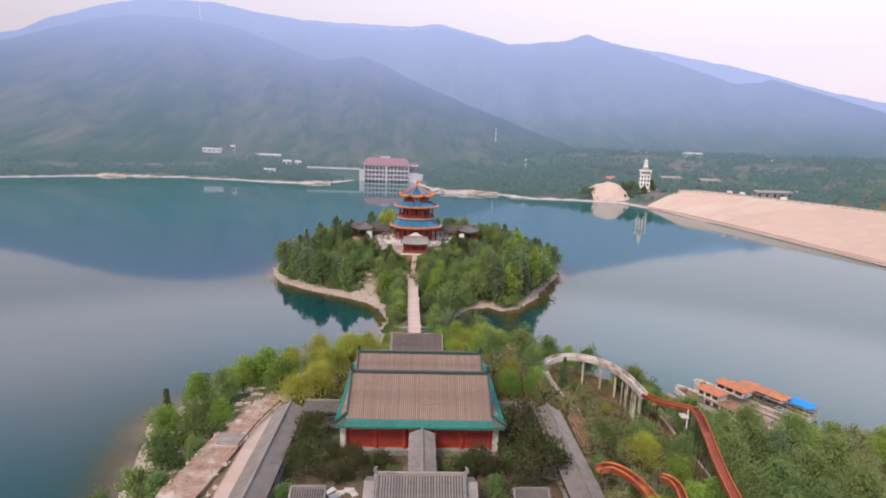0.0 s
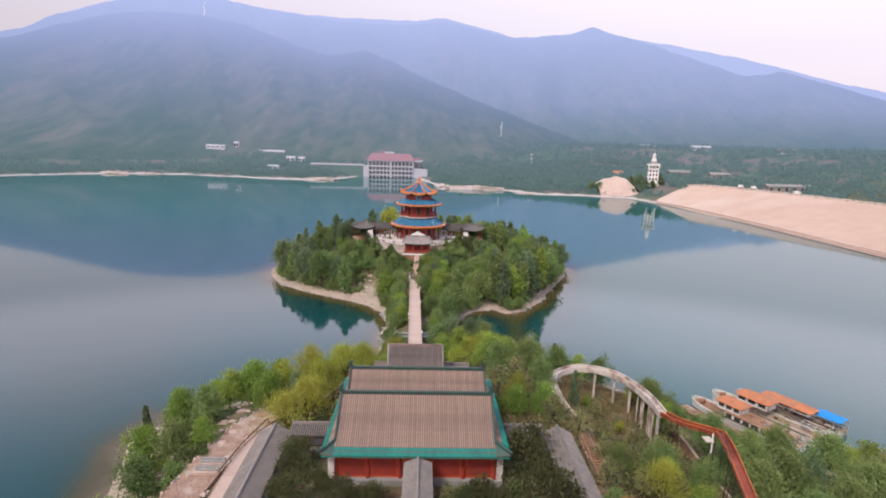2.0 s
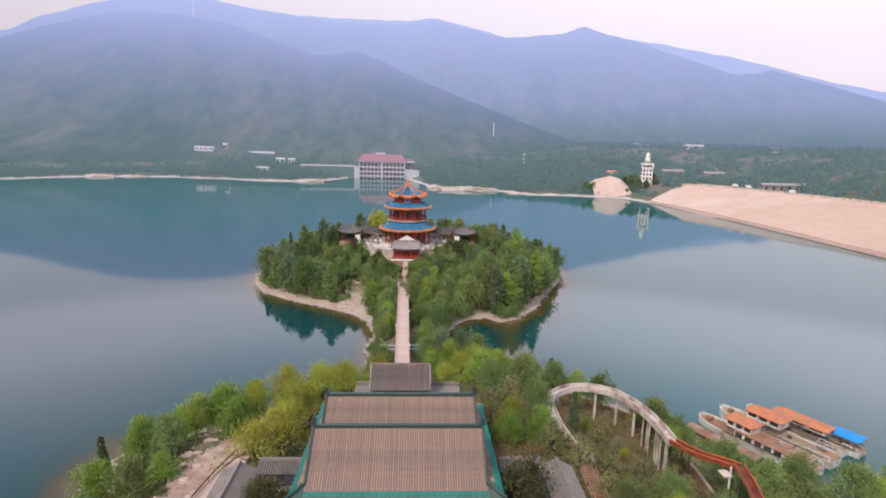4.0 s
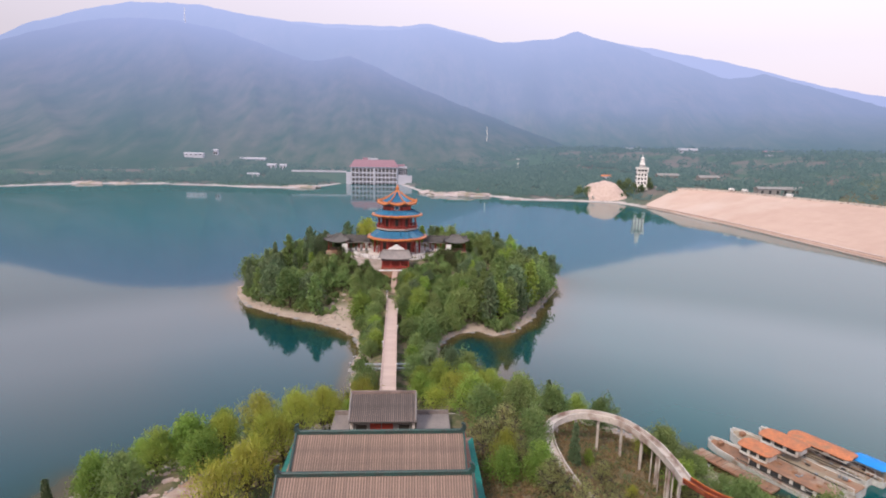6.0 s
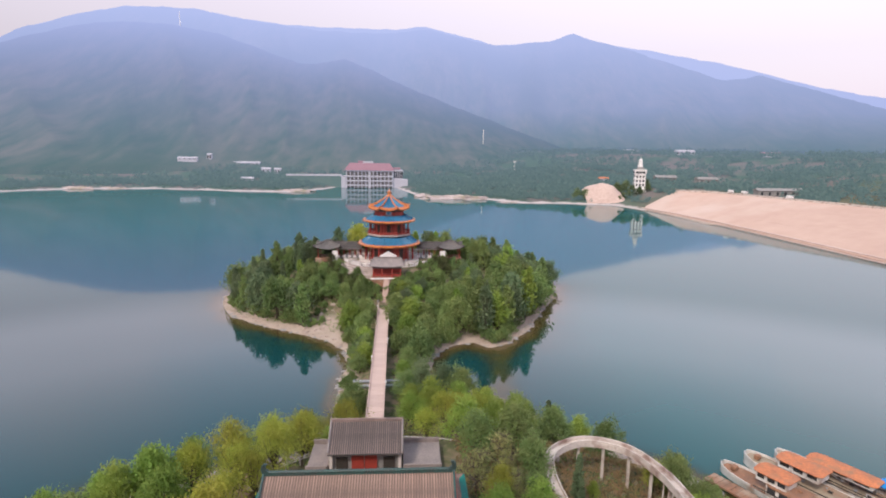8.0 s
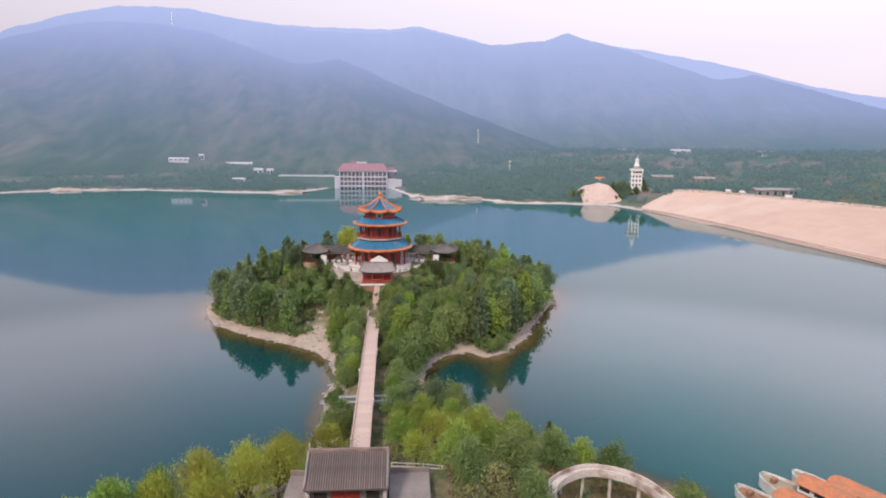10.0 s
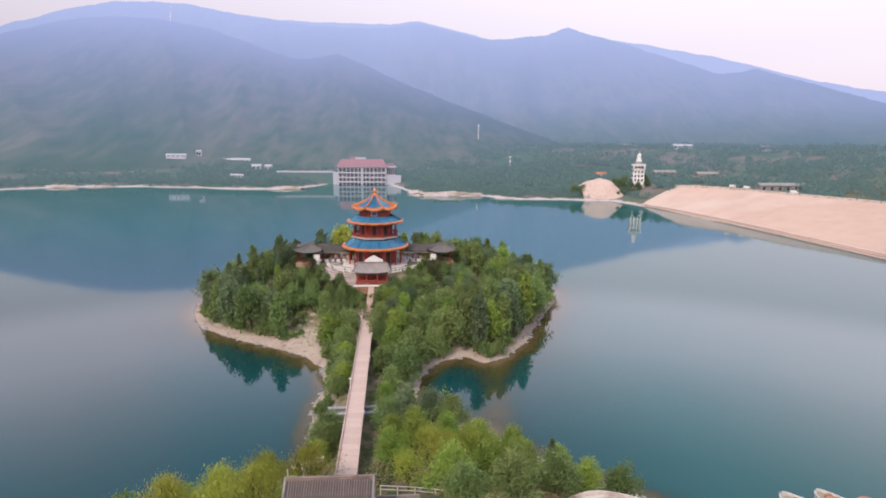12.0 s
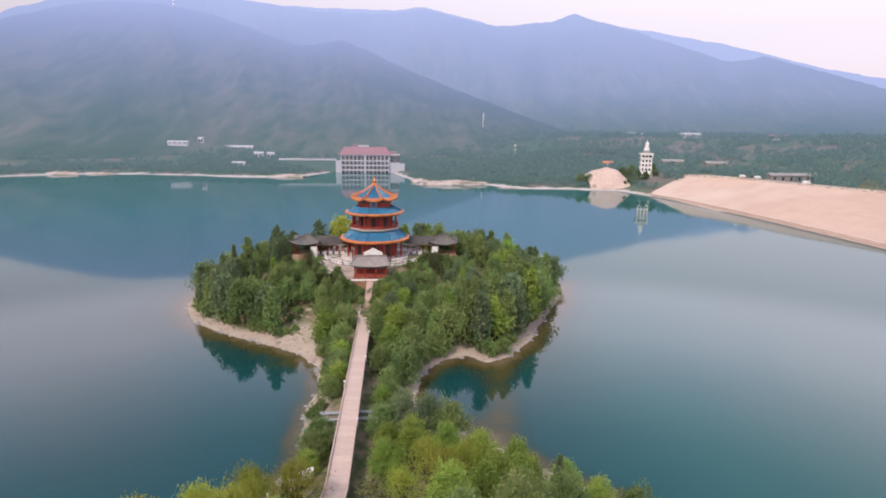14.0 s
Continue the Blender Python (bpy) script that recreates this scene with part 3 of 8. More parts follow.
def land_height(x, y):
    x, y = np.asarray(x, float), np.asarray(y, float)
    one = x.size == 1
    d = (np.full(x.shape, shore_gap(x.flat[0], y.flat[0])) if one else inside_distance(x, y, POLY)) + 0.5 * wobble(x, y, 0.5, 2.0)
    beach = np.where(d < 0, 0.25 * d, 0.24 * d)
    # heights that the ground levels out at
    cap = np.full(x.shape, 6.6)
    isle = smoothstep(160, 176, y)
    hill = 13.2 - 9.0 * smoothstep(14, 52, np.hypot((x + 1.2) / 1.15, y - 213))
    front = np.minimum(hill, 6.2 + 7 * smoothstep(184, 192, y))
    hill = np.where(np.abs(x + 1.5) < 6, np.where(y < 190, np.minimum(hill, front), hill), hill)
    cap = cap * (1 - isle) + hill * isle
    neck = smoothstep(104, 116, y) * (1 - isle)
    cap = cap * (1 - neck) + (2.9 + 0.5 * wobble(x, y, 0.15)) * neck
    court = (1 - smoothstep(99, 106, y)) * smoothstep(-20.3, -19.3, x) * (1 - smoothstep(22, 30, x))
    court = court * (1 - smoothstep(76, 79.5, y) * (1 - smoothstep(-13.5, -11.2, x)))
    cap = cap * (1 - court) + 10.3 * court
    rise = np.where(isle > 0.5, 0.42, 0.5)
    near = np.minimum(np.where(d < 4, beach, 0.96 + rise * (d - 4)), cap + 0.25 * wobble(x, y, 0.35, 1.0))
    near = np.where(d < 0, np.maximum(beach, -4), near)
    f = np.full(x.shape, shore_gap(x.flat[0], y.flat[0], FAR_POLY)) if one else inside_distance(x, y, FAR_POLY)
    east = smoothstep(150, 215, x)
    far = np.where(f < 0, np.maximum(f * 0.2, -4), (np.minimum(f * 0.3, 2.2 + f * 0.016) + np.clip(0.085 * (f - 50), 0, 22)) * (1 - east) + east * (np.where(y < 498, 13.5 * smoothstep(72, 110, f), np.minimum(f * 0.27, 13.5 + f * 0.008)) + np.clip(0.10 * (f - 130), 0, 26)))
    far = far + np.where(f > 25, (0.015 * np.clip(f - 25, 0, 200)) * wobble(x, y, 0.02, 3.0), 0)
    return np.where(d > -14, np.maximum(near, np.where(f > 0, far, -4)), far)


def spread(fine0, fine1, step, lo, hi, grow=1.09):
    out, s, v = list(np.arange(fine0, fine1 + 1e-6, step)), step, fine1
    while v < hi:
        s *= grow
        v += s
        out.append(v)
    s, v = step, fine0
    while v > lo:
        s *= grow
        v -= s
        out.insert(0, v)
    return np.array(out)


GX, GY = spread(-60, 100, 1.6, -4800, 4800), spread(40, 256, 1.6, -1500, 4800, 1.045)
xx, yy = np.meshgrid(GX, GY)
zz = land_height(xx.ravel(), yy.ravel())
nx = len(GX)
faces = [(j * nx + i, j * nx + i + 1, (j + 1) * nx + i + 1, (j + 1) * nx + i) for j in range(len(GY) - 1) for i in range(nx - 1)]
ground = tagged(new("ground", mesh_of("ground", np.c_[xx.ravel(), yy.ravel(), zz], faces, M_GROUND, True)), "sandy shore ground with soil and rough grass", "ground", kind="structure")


def lake():
    """The lake's sheet; one value tells how near the bed lies (by the banks, on the spit before the island, off the
    temple slope) and carries the painted tree-reflection tint round the island.
    """
    wx, wy = spread(-80, 80, 2.5, -4800, 4800, 1.25), spread(40, 262, 2.5, -1500, 4800, 1.25)
    gx, gy = np.meshgrid(wx, wy)
    gx, gy = gx.ravel(), gy.ravel()
    k = len(wx)
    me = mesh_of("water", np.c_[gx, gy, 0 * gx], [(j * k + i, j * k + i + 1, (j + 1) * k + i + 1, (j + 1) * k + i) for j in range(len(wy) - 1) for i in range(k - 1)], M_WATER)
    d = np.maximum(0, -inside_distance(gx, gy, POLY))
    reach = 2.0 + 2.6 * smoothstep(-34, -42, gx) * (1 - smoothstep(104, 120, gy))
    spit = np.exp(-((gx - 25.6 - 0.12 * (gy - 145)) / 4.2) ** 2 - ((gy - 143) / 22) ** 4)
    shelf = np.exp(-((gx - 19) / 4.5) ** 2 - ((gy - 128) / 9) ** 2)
    # the 0.24 term spreads the painted tree-reflection green round the island
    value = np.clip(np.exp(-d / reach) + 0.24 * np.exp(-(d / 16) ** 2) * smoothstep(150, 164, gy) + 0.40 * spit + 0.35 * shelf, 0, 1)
    me.attributes.new("shoal_reflect", "FLOAT", "POINT").data.foreach_set("value", value.astype(np.float32))
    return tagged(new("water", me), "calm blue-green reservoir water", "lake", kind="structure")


water = lake()


def ground_z(x, y):
    return float(land_height(np.array([x]), np.array([y]))[0])


# ---- the far mountains ----
def mountain_range(name, label, crest, foot, ridge, mat, seed, spur=0.9):
    """Relief in azimuth and distance: rises from the foot to a crest of the given elevation angles; spurs rise early, gullies late."""
    az, el = zip(*crest)
    a_list, r_list = np.linspace(az[0], az[-1], 400), np.linspace(0, 1, 100)
    vs = []
    for a in a_list:
        e = float(np.interp(a, az, el)) + 0.12 * noise.noise((a * 0.55, seed, 0)) + 0.06 * noise.noise((a * 2.1, seed, 4))
        top = 50 + math.tan(radians(e)) * ridge
        for s in r_list:
            r = foot + (ridge - foot) * s
            bend = a + (3.0 * noise.noise((a * 0.08, s * 1.4, seed)) + 0.7 * noise.noise((a * 0.35, s * 3, seed + 2))) * (1 - s)
            rib = 1 - 2 * abs(noise.noise((bend * 0.17 + seed, s * 0.5, 1.0)))
            rib2 = 1 - 2 * abs(noise.noise((bend * 0.45 + seed, s * 1.5, 7.0)))
            power = 1.35 - spur * (0.6 * rib + 0.14 * rib2 - 0.3)
            base = 18 + (top - 18) * s ** max(0.55, power)
            z = base + 0.006 * (top - 18) * noise.noise((a * 2.2, s * 4, seed)) * math.sin(math.pi * s)
            vs.append((r * math.sin(radians(a)), r * math.cos(radians(a)), max(z, 5) if s else -4))
    k = len(r_list)
    fs = [(i * k + j, (i + 1) * k + j, (i + 1) * k + j + 1, i * k + j + 1) for i in range(len(a_list) - 1) for j in range(k - 1)]
    return tagged(new(name, mesh_of(name, vs, fs, mat, True)), label, "mountain", kind="structure")


# low, mid and high tones are painted haze, emitted, not the slopes' own colour
M_MOUNT = hazed_material("hazed_wooded_mountain", (0.05, 0.11, 0.06), (0.26, 0.21, 0.175), (0.05, 0.09, 0.07), (0.135, 0.220, 0.285), (0.312, 0.378, 0.62), (0.475, 0.55, 0.91), 600, 2700, 0.64, 0.96, 560)
M_HILL = hazed_material("hazed_scrub_hill", (0.045, 0.10, 0.05), (0.28, 0.22, 0.18), (0.06, 0.10, 0.06), (0.120, 0.190, 0.252), (0.268, 0.325, 0.54), (0.42, 0.49, 0.84), 700, 1680, 0.62, 0.96, 355, 0.52)
M_PALE = hazed_material("hazed_range", (0.08, 0.11, 0.09), (0.15, 0.15, 0.14), (0.07, 0.10, 0.08), (0.40, 0.47, 0.78), (0.44, 0.51, 0.85), (0.50, 0.57, 0.92), 1700, 3400, 0.9, 0.97, 560)
SKYLINE = [(-62, 3), (-45, 4.5), (-39, 6.0), (-33.7, 7.5), (-31.4, 8.8), (-27.9, 10.2), (-24.5, 11.15), (-21.5, 11.4), (-18.8, 11.5), (-15.5, 11.1), (-11, 10.8), (-5.8, 10.8), (-1.5, 10.86), (1.8, 11.15), (5.1, 10.4), (8.4, 9.6), (11.6, 9.75),
           (13.6, 9.9), (15.6, 10.45), (17.9, 9.65), (21.5, 9.0), (25, 8.3), (29.2, 7.3), (31.4, 6.7), (36.1, 5.2), (40.6, 4.2), (48, 3.2), (62, 2.0)]
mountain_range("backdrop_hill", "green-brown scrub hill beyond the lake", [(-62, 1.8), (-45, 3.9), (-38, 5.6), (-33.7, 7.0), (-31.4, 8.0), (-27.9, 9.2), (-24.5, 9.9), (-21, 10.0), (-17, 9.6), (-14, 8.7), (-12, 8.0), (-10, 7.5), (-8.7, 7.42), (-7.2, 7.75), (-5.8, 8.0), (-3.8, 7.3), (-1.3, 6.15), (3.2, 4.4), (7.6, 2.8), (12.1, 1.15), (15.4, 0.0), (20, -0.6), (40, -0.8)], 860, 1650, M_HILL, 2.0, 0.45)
mountain_range("backdrop_massif", "wooded mountain massif with spurs, tinted blue by haze", [(-62, 2.8), (-45, 4.4), (-39, 5.9), (-33.7, 7.5), (-31.4, 8.75), (-27.9, 10.15), (-24.5, 11.1), (-21.5, 11.4), (-18.8, 11.45), (-15.5, 11.05), (-11, 10.6), (-5.8, 10.4), (-1.5, 10.5), (1.8, 10.9), (5.1, 10.2), (8.4, 9.5), (11.6, 9.7), (13.6, 9.9), (15.6, 10.45), (17.9, 9.75), (21.5, 8.7), (25, 7.4), (29, 6.05), (30.3, 6.1), (31.6, 6.35), (33.5, 5.75), (36.1, 4.9), (40.7, 3.3), (50, 1.6), (62, 0.6)], 1670, 2600, M_MOUNT, 7.0)
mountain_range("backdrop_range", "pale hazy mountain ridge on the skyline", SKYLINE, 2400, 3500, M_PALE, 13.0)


# ---- Chinese roofs ----
def roof_z(s, ze, zr):
    """Height along a slope, s from the eave (0) to the ridge (1), slightly hollow."""
    return ze + (zr - ze) * (0.78 * s + 0.22 * s * s)


def slope_rows(parent, x0, x1, ye, yr, ze, zr, pitch, mat, eave_mat=None, eave_len=0.0, name="cover_tile", r=0.075):
    """Rows of round tiles down one slope, each a piece of its own, on one shared mesh."""
    def row_mesh(s0, s1, nm, m):
        n = max(2, round((s1 - s0) * 7))
        vs, fs = [], []
        for i in range(n + 1):
            s = s0 + (s1 - s0) * i / n
            y, z = ye + (yr - ye) * s, roof_z(s, ze, zr)
            for u, v in ((-r, 0.0), (-r * 0.6, r * 0.95), (r * 0.6, r * 0.95), (r, 0.0)):
                vs.append((u, y, z + v + 0.02))
        for i in range(n):
            for j in range(3):
                fs.append((i * 4 + j, i * 4 + j + 1, (i + 1) * 4 + j + 1, (i + 1) * 4 + j))
        fs += [(0, 1, 2, 3), tuple(n * 4 + q for q in range(4))]
        return mesh_of(nm, vs, fs, m)
    length = math.hypot(yr - ye, zr - ze)
    cut = eave_len / length
    upper = row_mesh(cut, 0.985, name, mat)
    lower = row_mesh(-0.01, cut, "eave_tile", eave_mat) if eave_mat else None
    count = int(round((x1 - x0) / pitch))
    for i in range(count):
        x = x0 + (i + 0.5) * (x1 - x0) / count
        for nm, me in ((name, upper), ("eave_tile", lower)):
            if me:
                ob = new(nm, me)
                ob.parent, ob.location = parent, (x, 0, 0)


def slope_bed(x0, x1, ye, yr, ze, zr, thick=0.14, xr0=None, xr1=None, n=7):
    """The slab under the tiles, from the eave line to the ridge line."""
    bm = bmesh.new()
    xr0, xr1 = x0 if xr0 is None else xr0, x1 if xr1 is None else xr1
    rows = []
    for i in range(n + 1):
        s = i / n
        y, z = ye + (yr - ye) * s, roof_z(s, ze, zr)
        a, b = x0 + (xr0 - x0) * s, x1 + (xr1 - x1) * s
        rows.append([bm.verts.new(p) for p in ((a, y, z), (b, y, z), (b, y, z - thick), (a, y, z - thick))])
    for p, q in zip(rows, rows[1:]):
        for j in range(4):
            bm.faces.new((p[j], p[(j + 1) % 4], q[(j + 1) % 4], q[j]))
    bm.faces.new(rows[0])
    bm.faces.new(rows[-1])
    return bm


def ridge_bar(path, w, h):
    """A stepped ridge along a path: base course, narrow neck, rounded cap."""
    sec = [(-w / 2, 0), (-w / 2, h * 0.25), (-w * 0.36, h * 0.3), (-w * 0.36, h * 0.72), (-w * 0.46, h * 0.78), (-w * 0.25, h), (w * 0.25, h), (w * 0.46, h * 0.78), (w * 0.36, h * 0.72), (w * 0.36, h * 0.3), (w / 2, h * 0.25), (w / 2, 0)]
    return sweep(path, sec, True)


def ridge_part(name, path, w, h, mat, parent, label=""):
    vs, fs = ridge_bar(path, w, h)
    return part(name, mesh_of(name, vs, fs, mat), mat, parent, label)


def finial(parent, x, y, z, face, mat, size=1.0, name="ridge_ornament"):
    """The curled ornament at a ridge end: a block, a snout and an upswept tail."""
    bm = bmesh.new()
    path = [(0, 0), (0.15, 0.5), (0.1, 0.85), (-0.15, 1.1), (-0.45, 1.1), (-0.35, 0.85), (-0.3, 0.55), (-0.55, 0.35), (-0.6, 0.0)]
    sides = []
    for w in (-0.16, 0.16):
        sides.append([bm.verts.new((x + face * u * size, y + w * size, z + v * size)) for u, v in path])
    bm.faces.new(sides[0])
    bm.faces.new(sides[1])
    for i in range(len(path)):
        j = (i + 1) % len(path)
        bm.faces.new((sides[0][i], sides[0][j], sides[1][j], sides[1][i]))
    return part(name, bm, mat, parent)


def sloped_line(y0, y1, ze, zr, x, s0, s1, n=6, lift=0.0):
    return [(x, y0 + (y1 - y0) * (s0 + (s1 - s0) * i / n), roof_z(s0 + (s1 - s0) * i / n, ze, zr) + lift) for i in range(n + 1)]


# ---- the double-roofed hall ----
def main_hall():
    hall = thing("temple_hall", "red-walled hall with twin brown tiled roofs edged in green glaze", "temple hall")
    XL, XR, GL, GR = -10.2, 11.2, -8.8, 9.6            # side eaves, gables
    F0, R1, V, R2, B = 63.6, 70.5, 75.2, 79.6, 85.2      # front eave, ridge, valley, ridge, back eave
    ZE, Z1, ZV, Z2 = 15.0, 19.2, 16.1, 18.5
    for a, b, ze, zr, eave in ((F0, R1, ZE, Z1, True), (V, R1, ZV, Z1, False), (V, R2, ZV, Z2, False), (B, R2, ZE - 0.4, Z2, True)):
        bed = part("roof_slope", slope_bed(GL, GR, a, b, ze, zr), M_BED, hall)
        if eave:
            cut = 1.05 / math.hypot(b - a, zr - ze)
            part("eave_course", slope_bed(GL, GR, a - 0.05 * (1 if b > a else -1), a + (b - a) * cut, ze + 0.004, roof_z(cut, ze, zr) + 0.02, 0.05), M_GREEN, bed, "green glazed eave course")
        slope_rows(bed, GL, GR, a, b, ze, zr, 0.262, M_TILE, M_GREEN if eave else None, 1.05 if eave else 0.0)
    # side skirts below the gables
    skirt = roof_z(1.6 / (R1 - F0), ZE, Z1)
    for x, g, sgn in ((XL, GL, -1), (XR, GR, 1)):
        bm = bmesh.new()
        n = 10
        ring = [(x, F0, ZE + 0.16), (x, B, ZE - 0.3), (g, B - 1.6, skirt - 0.3), (g, F0 + 1.6, skirt)]
        up = [bm.verts.new(p) for p in ring]
        dn = [bm.verts.new((p[0], p[1], p[2] - 0.14)) for p in ring]
        bm.faces.new(up), bm.faces.new(dn)
        for i in range(4):
            bm.faces.new((up[i], up[(i + 1) % 4], dn[(i + 1) % 4], dn[i]))
        # the corner triangle that closes front and skirt
        for y, ys, z0, z1 in ((F0, F0 + 1.6, ZE, skirt), (B, B - 1.6, ZE - 0.4, skirt - 0.3)):
            tri = [bm.verts.new(p) for p in ((x, y, z0 + 0.16), (g, y, z0), (g, ys, z1))]
            bm.faces.new(tri)
            low = [bm.verts.new((v.co.x, v.co.y, v.co.z - 0.14)) for v in tri]
            bm.faces.new(low)
            for i in range(3):
                bm.faces.new((tri[i], tri[(i + 1) % 3], low[(i + 1) % 3], low[i]))
        skirt_bed = part("side_skirt", bm, M_BED, hall)
        # tiles of the skirt: brown courses, green along the outer edge
        row, edge = bmesh.new(), bmesh.new()
        for i in range(int((B - F0) / 0.27)):
            y = F0 + 0.2 + i * 0.27
            inset = min(1.0, max(0.0, (y - F0) / 1.6), max(0.0, (B - y) / 1.6))
            if inset < 0.15:
                continue
            za = ZE + 0.2 - 0.46 * (y - F0) / (B - F0)
            zb = za - 0.06 + (skirt - ZE) * inset
            xm, zm = x + (g - x) * inset * 0.45, za + (zb - za) * 0.45
            rod(edge, (x - 0.04 * -sgn, y, za), (xm, y, zm), 0.075, n=5)
            rod(row, (xm, y, zm), (x + (g - x) * inset, y, zb), 0.075, n=5)
        tagged(part("skirt_tiles", row, M_TILE, skirt_bed), kind="stuff")
        tagged(part("skirt_edge_tiles", edge, M_GREEN, skirt_bed, "green glazed edge tiles"), kind="stuff")
        # corner tiles of the front slope beside the gable
        cor = bmesh.new()
        for i in range(5):
            u = (i + 0.5) / 5
            xa = x + (g - x) * u
            rod(cor, (xa, F0 - 0.05, ZE + 0.16 * (1 - u) + 0.05), (xa, F0 + 1.6 * u, ZE + (skirt - ZE) * u + 0.07), 0.075, n=5)
        tagged(part("corner_tiles", cor, M_GREEN, skirt_bed), kind="stuff")
        # gables
        for ya, yr, yb, zr, za, zb in ((F0 + 1.6, R1, V, Z1, skirt, ZV), (V, R2, B - 1.6, Z2, ZV, skirt - 0.3)):
            gb = bmesh.new()
            k = 6
            pts = [(ya + (yr - ya) * i / k, za + (zr - za) * (0.86 * i / k + 0.14 * (i / k) ** 2)) for i in range(k + 1)]
            pts += [(yb + (yr - yb) * i / k, zb + (zr - zb) * (0.86 * i / k + 0.14 * (i / k) ** 2)) for i in range(k - 1, -1, -1)]
            ins = [gb.verts.new((g, y, z)) for y, z in pts]
            outs = [gb.verts.new((g + 0.18 * sgn, y, z)) for y, z in pts]
            gb.faces.new(ins), gb.faces.new(outs)
            for i in range(len(pts)):
                j = (i + 1) % len(pts)
                gb.faces.new((ins[i], ins[j], outs[j], outs[i]))
            part("gable", gb, M_REDWALL, hall, "red gable board")
        # ridges
        ridge_part("gable_ridge", sloped_line(F0, R1, ZE, Z1, g, 0.20, 1.0, lift=0.05), 0.26, 0.3, M_GREENDARK, hall, "green glazed descending ridge")
        ridge_part("gable_ridge", sloped_line(V, R1, ZV, Z1, g, 0.0, 1.0, lift=0.05), 0.26, 0.3, M_GREENDARK, hall)
        ridge_part("gable_ridge", sloped_line(V, R2, ZV, Z2, g, 0.0, 1.0, lift=0.05), 0.26, 0.3, M_GREENDARK, hall)
        ridge_part("gable_ridge", sloped_line(B, R2, ZE - 0.4, Z2, g, 0.2, 1.0, lift=0.05), 0.26, 0.3, M_GREENDARK, hall)
        ridge_part("hip_ridge", [(g, F0 + 1.6, skirt + 0.05), ((g * 0.4 + x * 0.6), F0 + 0.64, ZE + (skirt - ZE) * 0.4 + 0.12), (x - 0.15 * -sgn, F0 - 0.15, ZE + 0.34)], 0.26, 0.3, M_GREENDARK, hall)
        beasts = bmesh.new()
        for i in range(4):
            u = 0.2 + 0.2 * i
            bx, by, bz = g + (x - g) * u, F0 + 1.6 - 1.6 * u, skirt + (ZE + 0.3 - skirt) * u + 0.4
            rod(beasts, (bx, by, bz), (bx, by, bz + 0.32), 0.1, 0.04, n=5)
        part("roof_beasts", beasts, M_GREEN, hall)
        for yr, zr in ((R1, Z1), (R2, Z2)):
            finial(hall, g + 0.1 * sgn, yr, zr + 0.1, sgn, M_GREENDARK, 0.95)
    for yr, zr in ((R1, Z1), (R2, Z2)):
        ridge_part("main_ridge", [(GL, yr, zr - 0.05), ((GL + GR) / 2, yr, zr - 0.05), (GR, yr, zr - 0.05)], 0.36, 0.46, M_GREENDARK, hall, "dark green glazed main ridge")
    # eave boards, rafters, walls, platform
    part("eave_board", boxes((XL + 0.1, F0 + 0.02, ZE - 0.28, XR - 0.1, F0 + 0.14, ZE - 0.12)), M_GREEN, hall)
    raf = bmesh.new()
    for i in range(64):
        x = XL + 0.35 + i * (XR - XL - 0.7) / 63
        box(raf, x - 0.05, F0 + 0.15, ZE - 0.3, x + 0.05, F0 + 1.9, ZE - 0.18)
    part("rafter_ends", raf, M_BRACKET, hall)
    part("bracket_frieze", boxes((XL + 1.3, F0 + 1.55, ZE - 0.9, XR - 1.3, B - 1.6, ZE - 0.2)), M_BRACKET, hall)
    part("wall", boxes((XL + 1.5, F0 + 1.8, 11.2, XR - 1.5, B - 1.8, ZE - 0.55)), M_REDWALL, hall, "vermilion wall")
    for i in range(6):
        x = XL + 1.5 + i * (XR - XL - 3.0) / 5
        part("column", rod(bmesh.new(), (x, F0 + 1.7, 11.2), (x, F0 + 1.7, ZE - 0.8), 0.24, n=12), M_RED, hall)
        if i < 5 and i != 2:
            w = (XR - XL - 3.0) / 5
            part("lattice_panel", boxes((x + 0.5, F0 + 1.68, 11.6, x + w - 0.5, F0 + 1.8, 13.7)), M_RED, hall)
    for x in (XL + 1.0, XR - 1.0):
        part("end_pier", boxes((x - 0.35, F0 + 1.2, 11.0, x + 0.35, F0 + 2.6, ZE - 0.5), bevel=0.03), M_WHITE, hall, "pale plastered end pier")
    part("platform", boxes((XL + 0.6, F0 + 1.15, 9.6, XR - 0.6, B + 0.6, 11.2), bevel=0.06), M_STONE, hall, "grey stone platform")
    return hall


main_hall()
tagged(new("court_ground", bm_mesh("court_ground", boxes((-15.4, 30, 9.9, 16.8, 65.0, 10.44)), M_SOIL)), "dark planted soil of the temple court", "ground", kind="structure")


